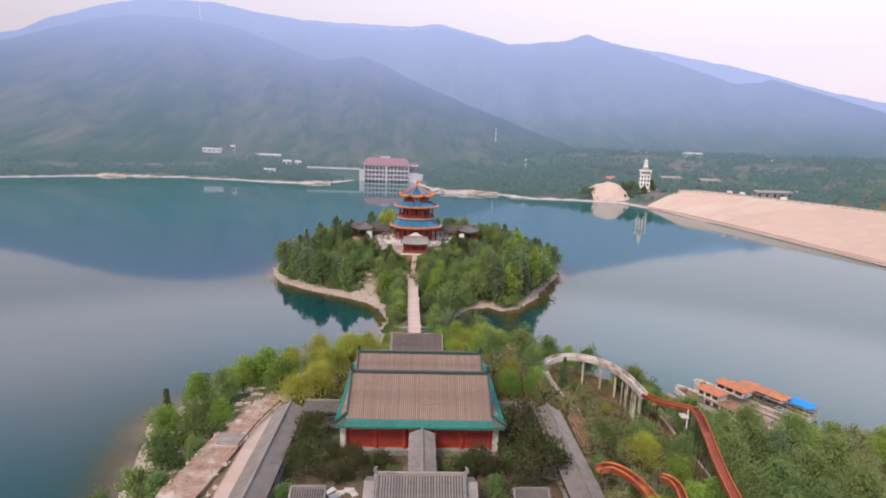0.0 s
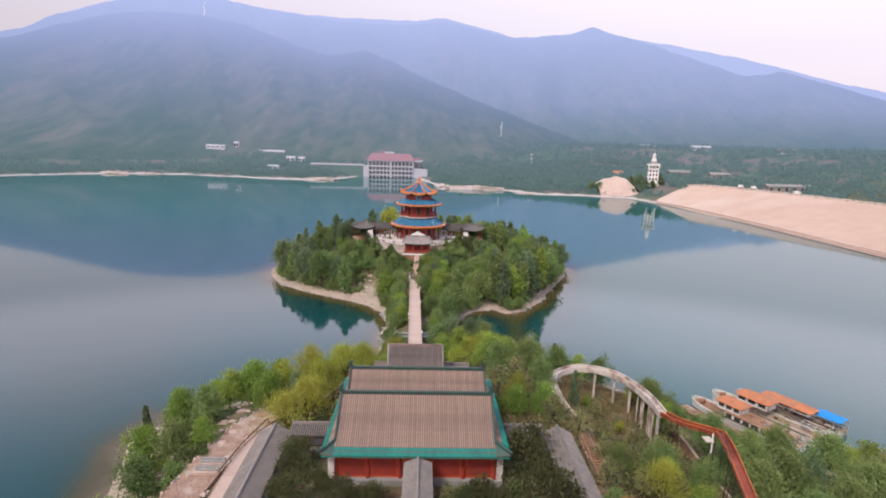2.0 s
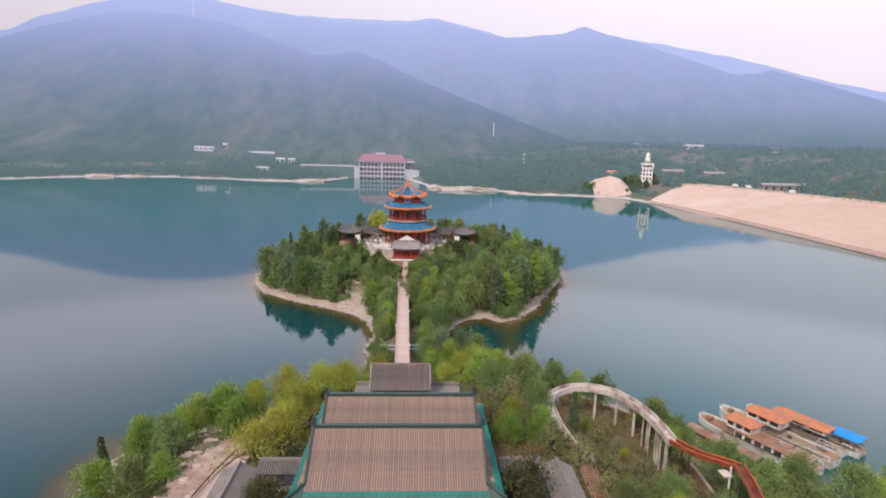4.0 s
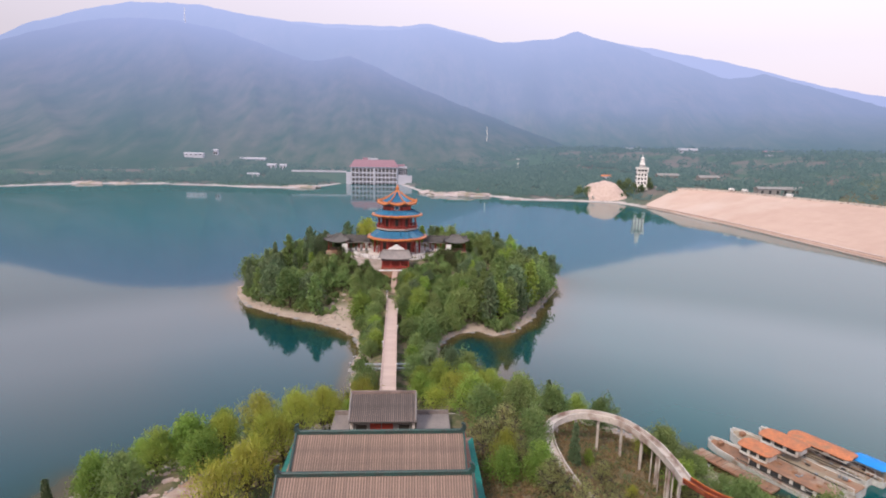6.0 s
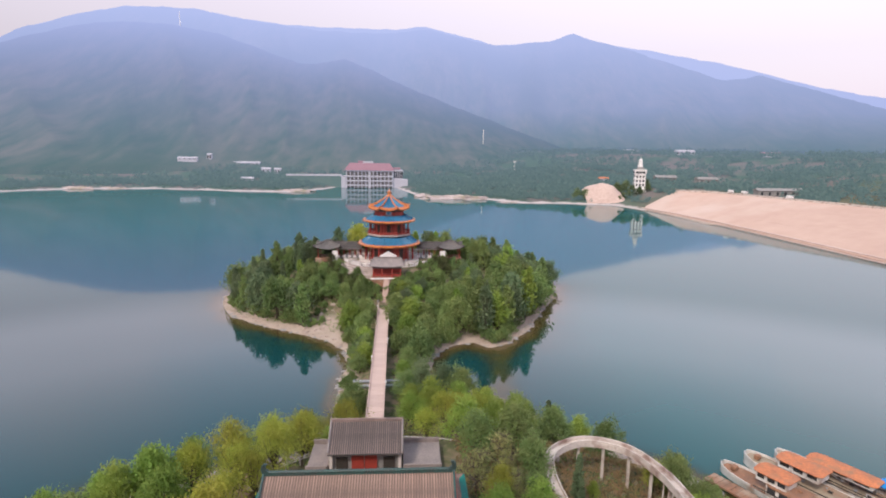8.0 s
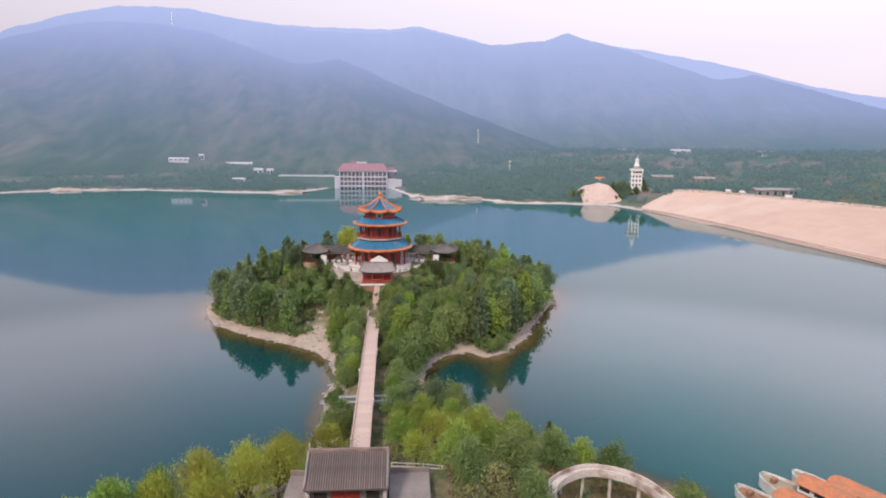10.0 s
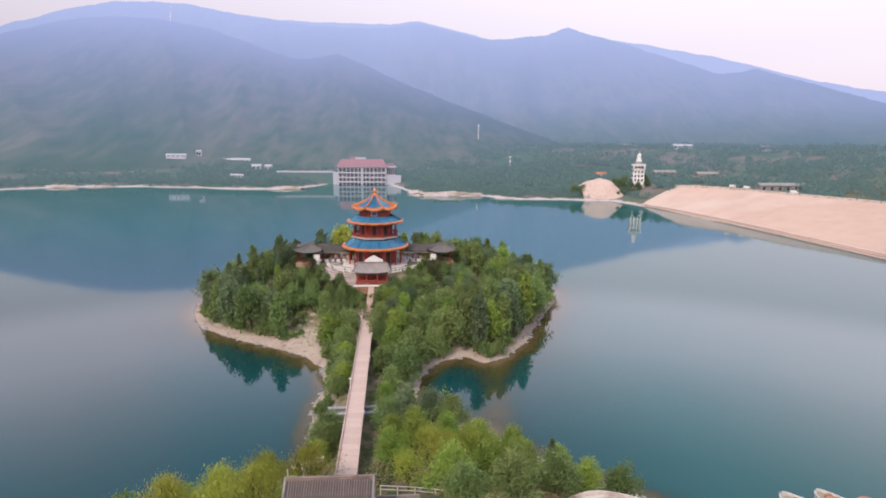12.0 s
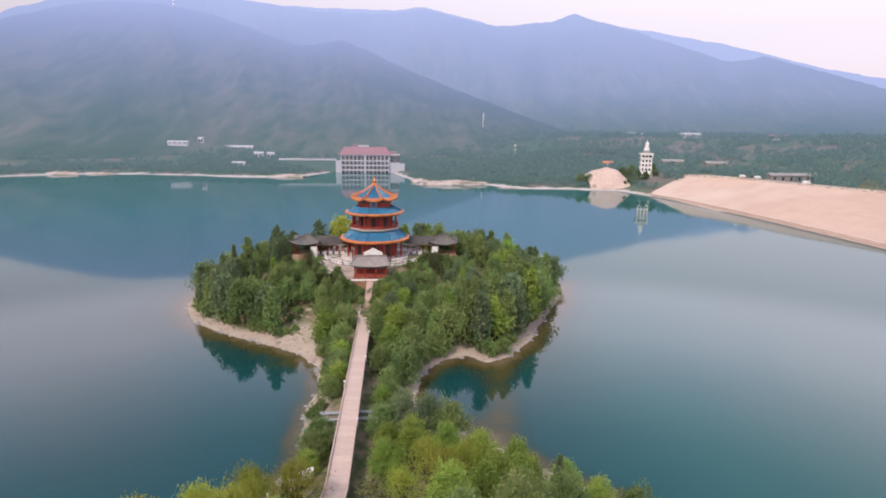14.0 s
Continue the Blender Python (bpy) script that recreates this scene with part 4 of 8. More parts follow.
# ---- small gabled roofs: covered walks, gatehouse, front pavilion ----
def gable_roof(parent, x0, x1, y0, y1, ze, zr, mat, pitch=0.28, along="x", pieces=False, verge=None, ridge_mat=None, r=0.07):
    """A two-sided roof. along: the axis of the ridge."""
    if along == "x":
        yr = (y0 + y1) / 2
        for ye in (y0, y1):
            bed = part("roof_slope", slope_bed(x0, x1, ye, yr, ze, zr), M_BED if mat is M_TILE else M_BEDGREY, parent)
            if pieces:
                slope_rows(bed, x0, x1, ye, yr, ze, zr, pitch, mat, r=r)
            else:
                bm = bmesh.new()
                k = int((x1 - x0) / pitch)
                for i in range(k):
                    x = x0 + (i + 0.5) * (x1 - x0) / k
                    rod(bm, (x, ye, ze + 0.03), (x, yr, zr + 0.03), r, n=4)
                tagged(part("roof_tiles", bm, mat, bed), kind="stuff")
        ridge_part("ridge", [(x0, yr, zr), ((x0 + x1) / 2, yr, zr), (x1, yr, zr)], 0.3, 0.36, ridge_mat or mat, parent)
        if verge:
            for x in (x0, x1):
                for ye in (y0, y1):
                    ridge_part("verge", sloped_line(ye, yr, ze, zr, x, 0.0, 1.0), 0.26, 0.3, verge, parent)
    else:
        xr = (x0 + x1) / 2
        for xe in (x0, x1):
            bm = slope_bed(y0, y1, xe, xr, ze, zr)
            for v in bm.verts:
                v.co.x, v.co.y = v.co.y, v.co.x
            bed = part("roof_slope", bm, M_BED if mat is M_TILE else M_BEDGREY, parent)
            bm = bmesh.new()
            k = int((y1 - y0) / pitch)
            for i in range(k):
                y = y0 + (i + 0.5) * (y1 - y0) / k
                rod(bm, (xe, y, ze + 0.03), ((xe + xr) / 2, y, roof_z(0.5, ze, zr) + 0.03), r, n=4)
                rod(bm, ((xe + xr) / 2, y, roof_z(0.5, ze, zr) + 0.03), (xr, y, zr + 0.03), r, n=4)
            tagged(part("roof_tiles", bm, mat, bed), kind="stuff")
        ridge_part("ridge", [(xr, y0, zr), (xr, (y0 + y1) / 2, zr), (xr, y1, zr)], 0.26, 0.26, ridge_mat or mat, parent)


def covered_walk(label, x0, x1, y0, y1, zf, ze, zr, along):
    w = thing("covered_walk", label, "covered walkway", group="covered walks of the temple court")
    gable_roof(w, x0, x1, y0, y1, ze, zr, M_TILE_GREY, 0.27, along)
    long0, long1 = (y0, y1) if along == "y" else (x0, x1)
    n = max(2, int((long1 - long0) / 3.0))
    for i in range(n + 1):
        u = long0 + 0.3 + (long1 - long0 - 0.6) * i / n
        for v in ((x0 + 0.6, x1 - 0.6) if along == "y" else (y0 + 0.6, y1 - 0.6)):
            p = (v, u) if along == "y" else (u, v)
            part("post", rod(bmesh.new(), (*p, zf), (*p, ze + 0.1), 0.11, n=8), M_RED, w)
    for v in ((x0 + 0.6, x1 - 0.6) if along == "y" else (y0 + 0.6, y1 - 0.6)):
        if along == "y":
            part("beam", boxes((v - 0.08, y0 + 0.2, ze - 0.2, v + 0.08, y1 - 0.2, ze + 0.05)), M_DARK, w)
            part("railing", boxes((v - 0.06, y0 + 0.2, zf + 0.35, v + 0.06, y1 - 0.2, zf + 0.5)), M_DARK, w)
        else:
            part("beam", boxes((x0 + 0.2, v - 0.08, ze - 0.2, x1 - 0.2, v + 0.08, ze + 0.05)), M_DARK, w)
            part("railing", boxes((x0 + 0.2, v - 0.06, zf + 0.35, x1 - 0.2, v + 0.06, zf + 0.5)), M_DARK, w)
    part("floor", boxes((x0 + 0.2, y0, zf - 0.9, x1 - 0.2, y1, zf)), M_STONE, w)
    return w


covered_walk("grey tiled covered walk along the court's lake side", -19.6, -15.6, 30, 73.2, 10.5, 12.5, 13.5, "y")
covered_walk("grey tiled covered walk beside the slide garden", 16.9, 20.7, 30, 73.6, 10.5, 12.5, 13.5, "y")
covered_walk("short grey tiled walk joining the hall", -15.6, -10.8, 72.0, 75.0, 10.5, 12.6, 13.4, "x")
covered_walk("short grey tiled walk joining the hall", 11.9, 16.9, 72.0, 75.0, 10.5, 12.6, 13.4, "x")
covered_walk("grey tiled walk between front pavilion and hall", -0.85, 2.35, 53.9, 63.9, 11.0, 14.0, 14.8, "y")
covered_walk("low grey tiled walk beside the front pavilion", -15.6, -5.6, 49.8, 52.4, 10.5, 11.9, 12.6, "x")
covered_walk("low grey tiled walk beside the front pavilion", 6.8, 16.9, 49.8, 52.4, 10.5, 11.9, 12.6, "x")


def front_pavilion():
    p = thing("front_pavilion", "grey tiled pavilion at the front of the court", "pavilion")
    gable_roof(p, -4.1, 5.3, 50.0, 57.6, 12.4, 14.75, M_TILE_GREY, 0.3, "x", True, M_TILE_GREY, M_TILE_GREY, r=0.085)
    for x0, x1 in ((-5.5, -4.3), (5.5, 6.7)):
        part("side_skirt", slope_bed(x0, x1, 50.3, 53.8, 12.3, 14.0), M_TILE_GREY, p)
        part("side_skirt", slope_bed(x0, x1, 57.3, 53.8, 12.3, 14.0), M_TILE_GREY, p)
    part("wall", boxes((-4.6, 51.0, 10.4, 5.8, 56.6, 13.2)), M_STONE, p)
    for x in (-4.4, 5.6):
        finial(p, x, 53.8, 14.9, 1 if x > 0 else -1, M_TILE_GREY, 0.7)
    part("plinth", boxes((-5.4, 50.2, 9.8, 6.6, 57.4, 10.5), bevel=0.05), M_STONE, p)
    return p


front_pavilion()


def court_slabs():
    """Broken pale slabs lying on the bare soil of the court."""
    r = random.Random(3)
    for x, y in ((-9.6, 57.2), (-8.5, 56.9), (-7.5, 57.3), (-9.0, 56.2), (-6.9, 56.6)):
        t = thing("stone_slab", "broken pale stone slab on the bare soil", "slab", (x, y, 10.42), r.uniform(0, 180), group="broken slabs in the court")
        part("slab", boxes((-r.uniform(0.4, 0.8), -r.uniform(0.25, 0.5), -0.2, r.uniform(0.4, 0.8), r.uniform(0.25, 0.5), 0.14), bevel=0.04), M_WHITE, t)


court_slabs()


def side_gate(x0, x1):
    g = thing("side_gate", "small grey tiled gate roof in the court wall", "gate", group="side gates of the court")
    gable_roof(g, x0, x1, 52.6, 55.4, 11.9, 12.9, M_TILE_GREY, 0.25, "x", False, M_TILE_GREY, M_TILE_GREY)
    part("wall", boxes((x0 + 0.3, 53.5, 10.0, x1 - 0.3, 54.5, 12.2)), M_STONE, g)


side_gate(-13.3, -9.6)
side_gate(10.8, 14.6)


def gatehouse():
    g = thing("gatehouse", "gatehouse with brown tiled gabled roof and red doors", "gatehouse")
    gable_roof(g, -4.5, 4.4, 91.4, 99.2, 13.6, 15.9, M_TILE_GATE, 0.26, "x", True, M_TILE_GREY, M_TILE_GATE)
    part("wall", boxes((-4.0, 92.4, 10.0, 3.9, 98.2, 13.9)), M_STONE, g)
    part("eave_beam", boxes((-4.2, 92.1, 13.2, 4.1, 92.35, 13.55)), M_DARK, g)
    for x in (-4.2, 4.1):
        part("side_wall", boxes((x - 0.2, 91.9, 10.0, x + 0.2, 98.7, 13.5), bevel=0.03), M_WHITE, g)
    for x in (-1.75, -0.15):
        part("door_leaf", boxes((x, 92.25, 10.6, x + 1.5, 92.38, 12.9)), M_RED, g, "red door leaf")
    for x in (-3.6, 2.1):
        part("lattice_window", boxes((x, 92.28, 11.2, x + 1.4, 92.38, 12.7)), M_DARK, g)
    for x0, x1 in ((-7.2, -4.7), (4.5, 9.2)):
        part("side_terrace", boxes((x0, 91.6, 9.8, x1, 98.2, 11.4), bevel=0.05), M_TERRACE, g, "grey-pink paved side terrace")
        for y in (91.7, 98.0):
            part("parapet", boxes((x0, y - 0.1, 11.4, x1, y + 0.1, 12.0), bevel=0.02), M_TERRACE, g)
    part("lamp_post", rod(bmesh.new(), (-4.95, 98.4, 11.4), (-4.95, 98.4, 15.2), 0.05, n=6), M_WHITE, g)
    return g


gatehouse()


# ---- bridge over the causeway ----
BRIDGE_Y0, BRIDGE_Y1 = 101.0, 184.0


def bridge_x(y):
    return -0.35 - 0.0215 * (y - 114.7)


def footbridge():
    b = thing("footbridge", "long straight pink paved footbridge with low kerbs", "bridge")
    def pz(y):
        return 6.0 + 3.6 * max(0.0, (112 - y) / 11) if y < 112 else 6.0
    ys = [101, 104, 108, 112] + list(range(116, 185, 4))
    path = [(bridge_x(y), y, pz(y)) for y in ys]
    vs, fs = sweep(path, [(-1.42, -0.5), (-1.42, 0), (1.42, 0), (1.42, -0.5)], True)
    part("deck", mesh_of("deck", vs, fs, M_PAVE), M_PAVE, b)
    for s in (-1, 1):
        vs, fs = sweep(path, [(s * 1.4 - 0.1, -0.1), (s * 1.4 - 0.1, 0.28), (s * 1.4 - 0.06, 0.32), (s * 1.4 + 0.06, 0.32), (s * 1.4 + 0.1, 0.28), (s * 1.4 + 0.1, -0.1)], True)
        part("kerb", mesh_of("kerb", vs, fs, M_PAVE), M_PAVE, b)
    for y in range(116, 184, 8):
        x = bridge_x(y)
        part("pier", boxes((x - 1.3, y - 0.35, 0.5, x + 1.3, y + 0.35, 5.52), bevel=0.04), M_STONE, b)
    for y in (128, 141, 152, 166, 179):
        x = bridge_x(y)
        s = -1 if y % 2 else 1
        part("lamp", rod(rod(bmesh.new(), (x + s * 1.57, y, 5.6), (x + s * 1.57, y, 6.7), 0.06, n=6), (x + s * 1.57, y, 6.7), (x + s * 1.57, y, 6.98), 0.2, 0.12, n=8), M_PLASTER, b, "small white lamp")
    for x in (-3.0 - 0.4, -0.2):
        part("end_post", boxes((x - 0.25, 183.4, 5.8, x + 0.25, 183.9, 7.2), bevel=0.04), M_STONE, b)
    slab = mesh_of("paving_slab", *sweep([(0, 0.008, 0), (0, 1.592, 0)], [(-1.28, 0.0), (-1.26, 0.022), (1.26, 0.022), (1.28, 0.0)], True), M_PAVE)
    for i in range(44):
        y = 113 + i * 1.6
        ob = new("paving_slab", slab)
        ob.parent = b
        ob.matrix_basis = pose(bridge_x(y), y, 6.002, 0, 0, math.degrees(math.atan(0.0215)))
    return b


footbridge()


def island_steps():
    s = thing("stone_steps", "grey stone steps up to the island pavilion", "steps")
    for i in range(26):
        y, z = 184.0 + i * 0.22, 6.0 + i * 0.235
        part("step", boxes((-2.5 + 0.02 * i, y, z - 0.6, -0.9 + 0.02 * i, y + 0.4, z + 0.235)), M_PAVE, s)
    return s


island_steps()


def pipes():
    for y, z, r in ((134.4, 3.1, 0.36), (136.2, 3.3, 0.36)):
        p = thing("pipeline", "grey pipe on low supports crossing under the bridge", "pipe", group="pipes under the bridge")
        part("tube", rod(bmesh.new(), (-6.0, y, z), (4.3, y + 0.2, z), r, n=14), M_STEEL, p)
        for x in (-5, -1.8, 2.2):
            part("saddle", boxes((x - 0.25, y - 0.4, 1.6, x + 0.25, y + 0.5, z - 0.2)), M_CONC, p)


pipes()


# ---- the pagoda on the island ----
CX, CY = -1.2, 213.0


def octagon(r, turn=22.5):
    return [(r * math.sin(radians(turn + 45 * k)), -r * math.cos(radians(turn + 45 * k))) for k in range(8)]


def ring_wall(r0, r1, z0, z1, n=8, turn=22.5):
    bm = bmesh.new()
    rows = []
    for r, z in ((r0, z0), (r1, z1)):
        rows.append([bm.verts.new((r * math.sin(radians(turn + 360 / n * k)), -r * math.cos(radians(turn + 360 / n * k)), z)) for k in range(n)])
    for k in range(n):
        bm.faces.new((rows[0][k], rows[0][(k + 1) % n], rows[1][(k + 1) % n], rows[1][k]))
    bm.faces.new(rows[0])
    bm.faces.new(rows[1])
    return bm


def tiered_roof(parent, re, ri, ze, zi, lift, sides=8):
    """A many-sided roof with hollow slopes, upturned corners, blue tile rows, orange edges and ridges."""
    n, m = 8, 96 // sides
    step = 360 / sides
    for k in range(sides):
        a0, a1 = radians(step / 2 + step * k), radians(step * 1.5 + step * k)
        bm = bmesh.new()
        grid = []
        for i in range(n + 1):
            s = i / n
            row = []
            for j in range(m + 1):
                t = j / m
                c0, c1 = Vector((math.sin(a0), -math.cos(a0))), Vector((math.sin(a1), -math.cos(a1)))
                r = re + (ri - re) * s
                p = (c0 * (1 - t) + c1 * t) * r
                up = lift * (abs(2 * t - 1) ** 2.2) * (1 - s) ** 2
                row.append((p.x * (1 + 0.05 * up), p.y * (1 + 0.05 * up), ze + (zi - ze) * (0.68 * s + 0.32 * s * s) + up))
            grid.append(row)
        vs = [[bm.verts.new(p) for p in row] for row in grid]
        for i in range(n):
            for j in range(m):
                bm.faces.new((vs[i][j], vs[i][j + 1], vs[i + 1][j + 1], vs[i + 1][j]))
        thicken(bm, 0.15)
        slope = part("roof_slope", bm, M_BLUE, parent, "blue glazed slope", True)
        edge, rows = bmesh.new(), bmesh.new()
        for j in range(m):
            rod(edge, grid[0][j], grid[0][j + 1], 0.38, n=6)
            a, b = grid[0][j], grid[1][j]
            rod(edge, a, Vector(b).lerp(Vector(grid[2][j]), 0.6), 0.17, n=5)
            if 0 < j:
                for i in range(1, n):
                    rod(rows, grid[i][j], grid[i + 1][j], 0.09, n=4)
        tagged(part("eave_tiles", edge, M_ORANGE, slope, "orange glazed eave tiles"), kind="stuff")
        tagged(part("tile_relief", rows, M_BLUE, slope), kind="stuff")
        hip = [(g[0][0], g[0][1], g[0][2] + 0.02) for g in grid]
        ridge_part("hip_ridge", hip, 0.34 if sides == 8 else 0.16, 0.42 if sides == 8 else 0.16, M_ORANGE if sides == 8 else M_BLUE, parent, "orange glazed hip ridge" if sides == 8 else "")
        if sides > 8:
            continue
        e = hip[0]
        horn = Vector((e[0], e[1], 0)).normalized()
        part("corner_horn", rod(bmesh.new(), (e[0], e[1], e[2] + 0.15), (e[0] + horn.x * 0.55, e[1] + horn.y * 0.55, e[2] + 0.75), 0.2, 0.06, n=6), M_ORANGE, parent)


def storey(parent, r, z0, z1, cr, doors=True):
    """Red columns round a red core with lattice doors."""
    part("core", ring_wall(r, r, z0, z1), M_RED, parent, "red panelled core")
    for k, (x, y) in enumerate(octagon(cr)):
        part("column", rod(bmesh.new(), (x, y, z0), (x, y, z1), 0.24, n=10), M_RED, parent)
    mids = octagon(cr * 0.94, 0)
    for k in range(8):
        a = radians(45 * k)
        for off in (-0.28, 0.28):
            x, y = cr * 0.945 * math.sin(a) + off * cr * 0.42 * math.cos(a), -cr * 0.945 * math.cos(a) + off * cr * 0.42 * math.sin(a)
            part("column", rod(bmesh.new(), (x, y, z0), (x, y, z1), 0.18, n=8), M_RED, parent)
        if doors:
            bm = box(bmesh.new(), -r * 0.22, -r * 0.93 - 0.06, z0 + 0.1, r * 0.22, -r * 0.93 + 0.04, z0 + (z1 - z0) * 0.72, turn=pose(0, 0, 0, 0, 0, 45 * k))
            part("lattice_door", bm, M_DARK, parent)
    part("bracket_ring", ring_wall(r + 0.3, cr + 0.9, z1 - 0.9, z1 + 0.05), M_BRACKET, parent, "painted bracket band")


def balustrade(parent, r, z, n_post=3, mat=M_RED, h=0.95):
    cs = octagon(r)
    for k in range(8):
        a, b = Vector((*cs[k], z)), Vector((*cs[(k + 1) % 8], z))
        bm = bmesh.new()
        for q in range(n_post + 1):
            p = a.lerp(b, q / n_post)
            rod(bm, p, p + Vector((0, 0, h)), 0.08, n=5)
        for u in (0.25, 0.6, h):
            rod(bm, a + Vector((0, 0, u)), b + Vector((0, 0, u)), 0.055, n=5)
        rail = part("balustrade", bm, mat, parent)
        for q in range(n_post):
            c, d = a.lerp(b, (q + 0.12) / n_post), a.lerp(b, (q + 0.88) / n_post)
            vs, fs = sweep([c + Vector((0, 0, 0.12)), d + Vector((0, 0, 0.12))], [(-0.03, 0), (-0.03, 0.62), (0.03, 0.62), (0.03, 0)], True)
            part("rail_panel", mesh_of("rail_panel", vs, fs, mat), mat, rail)


def pagoda():
    p = thing("pagoda", "three-roofed red pagoda with blue tiles and orange edges", "pagoda", (CX, CY, 0))
    part("plinth", ring_wall(10.6, 10.4, 12.0, 13.6, 8), M_WHITE, p, "pale stone plinth")
    storey(p, 6.3, 13.6, 18.6, 8.2)
    tiered_roof(p, 9.9, 6.8, 18.7, 21.2, 0.12, 16)
    part("balcony_floor", ring_wall(7.3, 7.5, 21.5, 22.0), M_WHITE, p, "pale balcony edge")
    part("balcony_brackets", ring_wall(6.2, 7.2, 20.9, 21.5), M_BRACKET, p)
    balustrade(p, 7.3, 22.0)
    storey(p, 5.0, 22.0, 26.2, 6.6)
    tiered_roof(p, 8.3, 5.5, 26.2, 28.0, 0.12, 16)
    part("drum", ring_wall(5.0, 5.0, 27.9, 30.2), M_RED, p)
    part("bracket_ring", ring_wall(5.0, 6.0, 29.2, 30.3), M_BRACKET, p)
    part("name_board", boxes((-0.75, -4.95, 28.3, 0.75, -4.75, 29.9), bevel=0.04), M_BLUE, p, "small blue board with pale frame")
    part("board_frame", boxes((-0.85, -4.98, 28.2, 0.85, -4.93, 28.32), (-0.85, -4.98, 29.88, 0.85, -4.93, 30.0), (-0.86, -4.98, 28.2, -0.74, -4.93, 30.0), (0.74, -4.98, 28.2, 0.86, -4.93, 30.0)), M_PLASTER, p)
    tiered_roof(p, 6.6, 0.6, 30.0, 34.0, 0.7, 8)
    fin = bmesh.new()
    prof = [(0.75, 33.8), (0.8, 34.2), (0.45, 34.4), (0.55, 34.8), (0.7, 35.1), (0.5, 35.5), (0.2, 35.8), (0.08, 36.3), (0.02, 36.5)]
    rows = [[fin.verts.new((r * math.cos(2 * math.pi * k / 12), r * math.sin(2 * math.pi * k / 12), z)) for k in range(12)] for r, z in prof]
    for a, b in zip(rows, rows[1:]):
        for k in range(12):
            fin.faces.new((a[k], a[(k + 1) % 12], b[(k + 1) % 12], b[k]))
    part("finial", fin, M_ORANGE, p, "orange glazed finial", True)
    return p


pagoda()


def island_terrace():
    t = thing("pagoda_terrace", "pale stone terrace with white balustrades round the pagoda", "terrace", (CX, CY, 0))
    part("paving", ring_wall(15.2, 15.0, 11.0, 13.2, 16, 11.25), M_COURT, t)
    for k in range(16):
        a0, a1 = radians(11.25 + 22.5 * k), radians(33.75 + 22.5 * k)
        if k in (15,):
            continue
        bm = bmesh.new()
        for q in range(5):
            a = a0 + (a1 - a0) * q / 4
            x, y = 14.7 * math.sin(a), -14.7 * math.cos(a)
            box(bm, x - 0.13, y - 0.13, 13.2, x + 0.13, y + 0.13, 14.4)
        pa, pb = Vector((14.7 * math.sin(a0), -14.7 * math.cos(a0), 0)), Vector((14.7 * math.sin(a1), -14.7 * math.cos(a1), 0))
        for z in (13.45, 14.1):
            rod(bm, pa + Vector((0, 0, z)), pb + Vector((0, 0, z)), 0.12, n=5)
        part("balustrade", bm, M_PLASTER, t, "white balustrade")
    # a lower ring of pale steps
    for i, (r, z) in enumerate(((16.1, 12.85), (17.0, 12.45), (17.9, 12.05), (18.8, 11.65))):
        part("ring_step", ring_wall(r, r - 0.05, z - 1.2, z, 24, 7.5), M_COURT, t)
    # the marble relief before the door
    bm = bmesh.new()
    pts = [(-2.6, 0), (-2.6, 1.3), (-1.2, 2.0), (0, 2.7), (1.2, 2.0), (2.6, 1.3), (2.6, 0)]
    f = [bm.verts.new((x, -10.4, 14.9 + z)) for x, z in pts]
    g = [bm.verts.new((x, -10.0, 14.9 + z)) for x, z in pts]
    bm.faces.new(f), bm.faces.new(g)
    for i in range(len(pts)):
        j = (i + 1) % len(pts)
        bm.faces.new((f[i], f[j], g[j], g[i]))
    part("porch_gable", bm, M_PLASTER, t, "white stepped porch gable")
    return t


island_terrace()


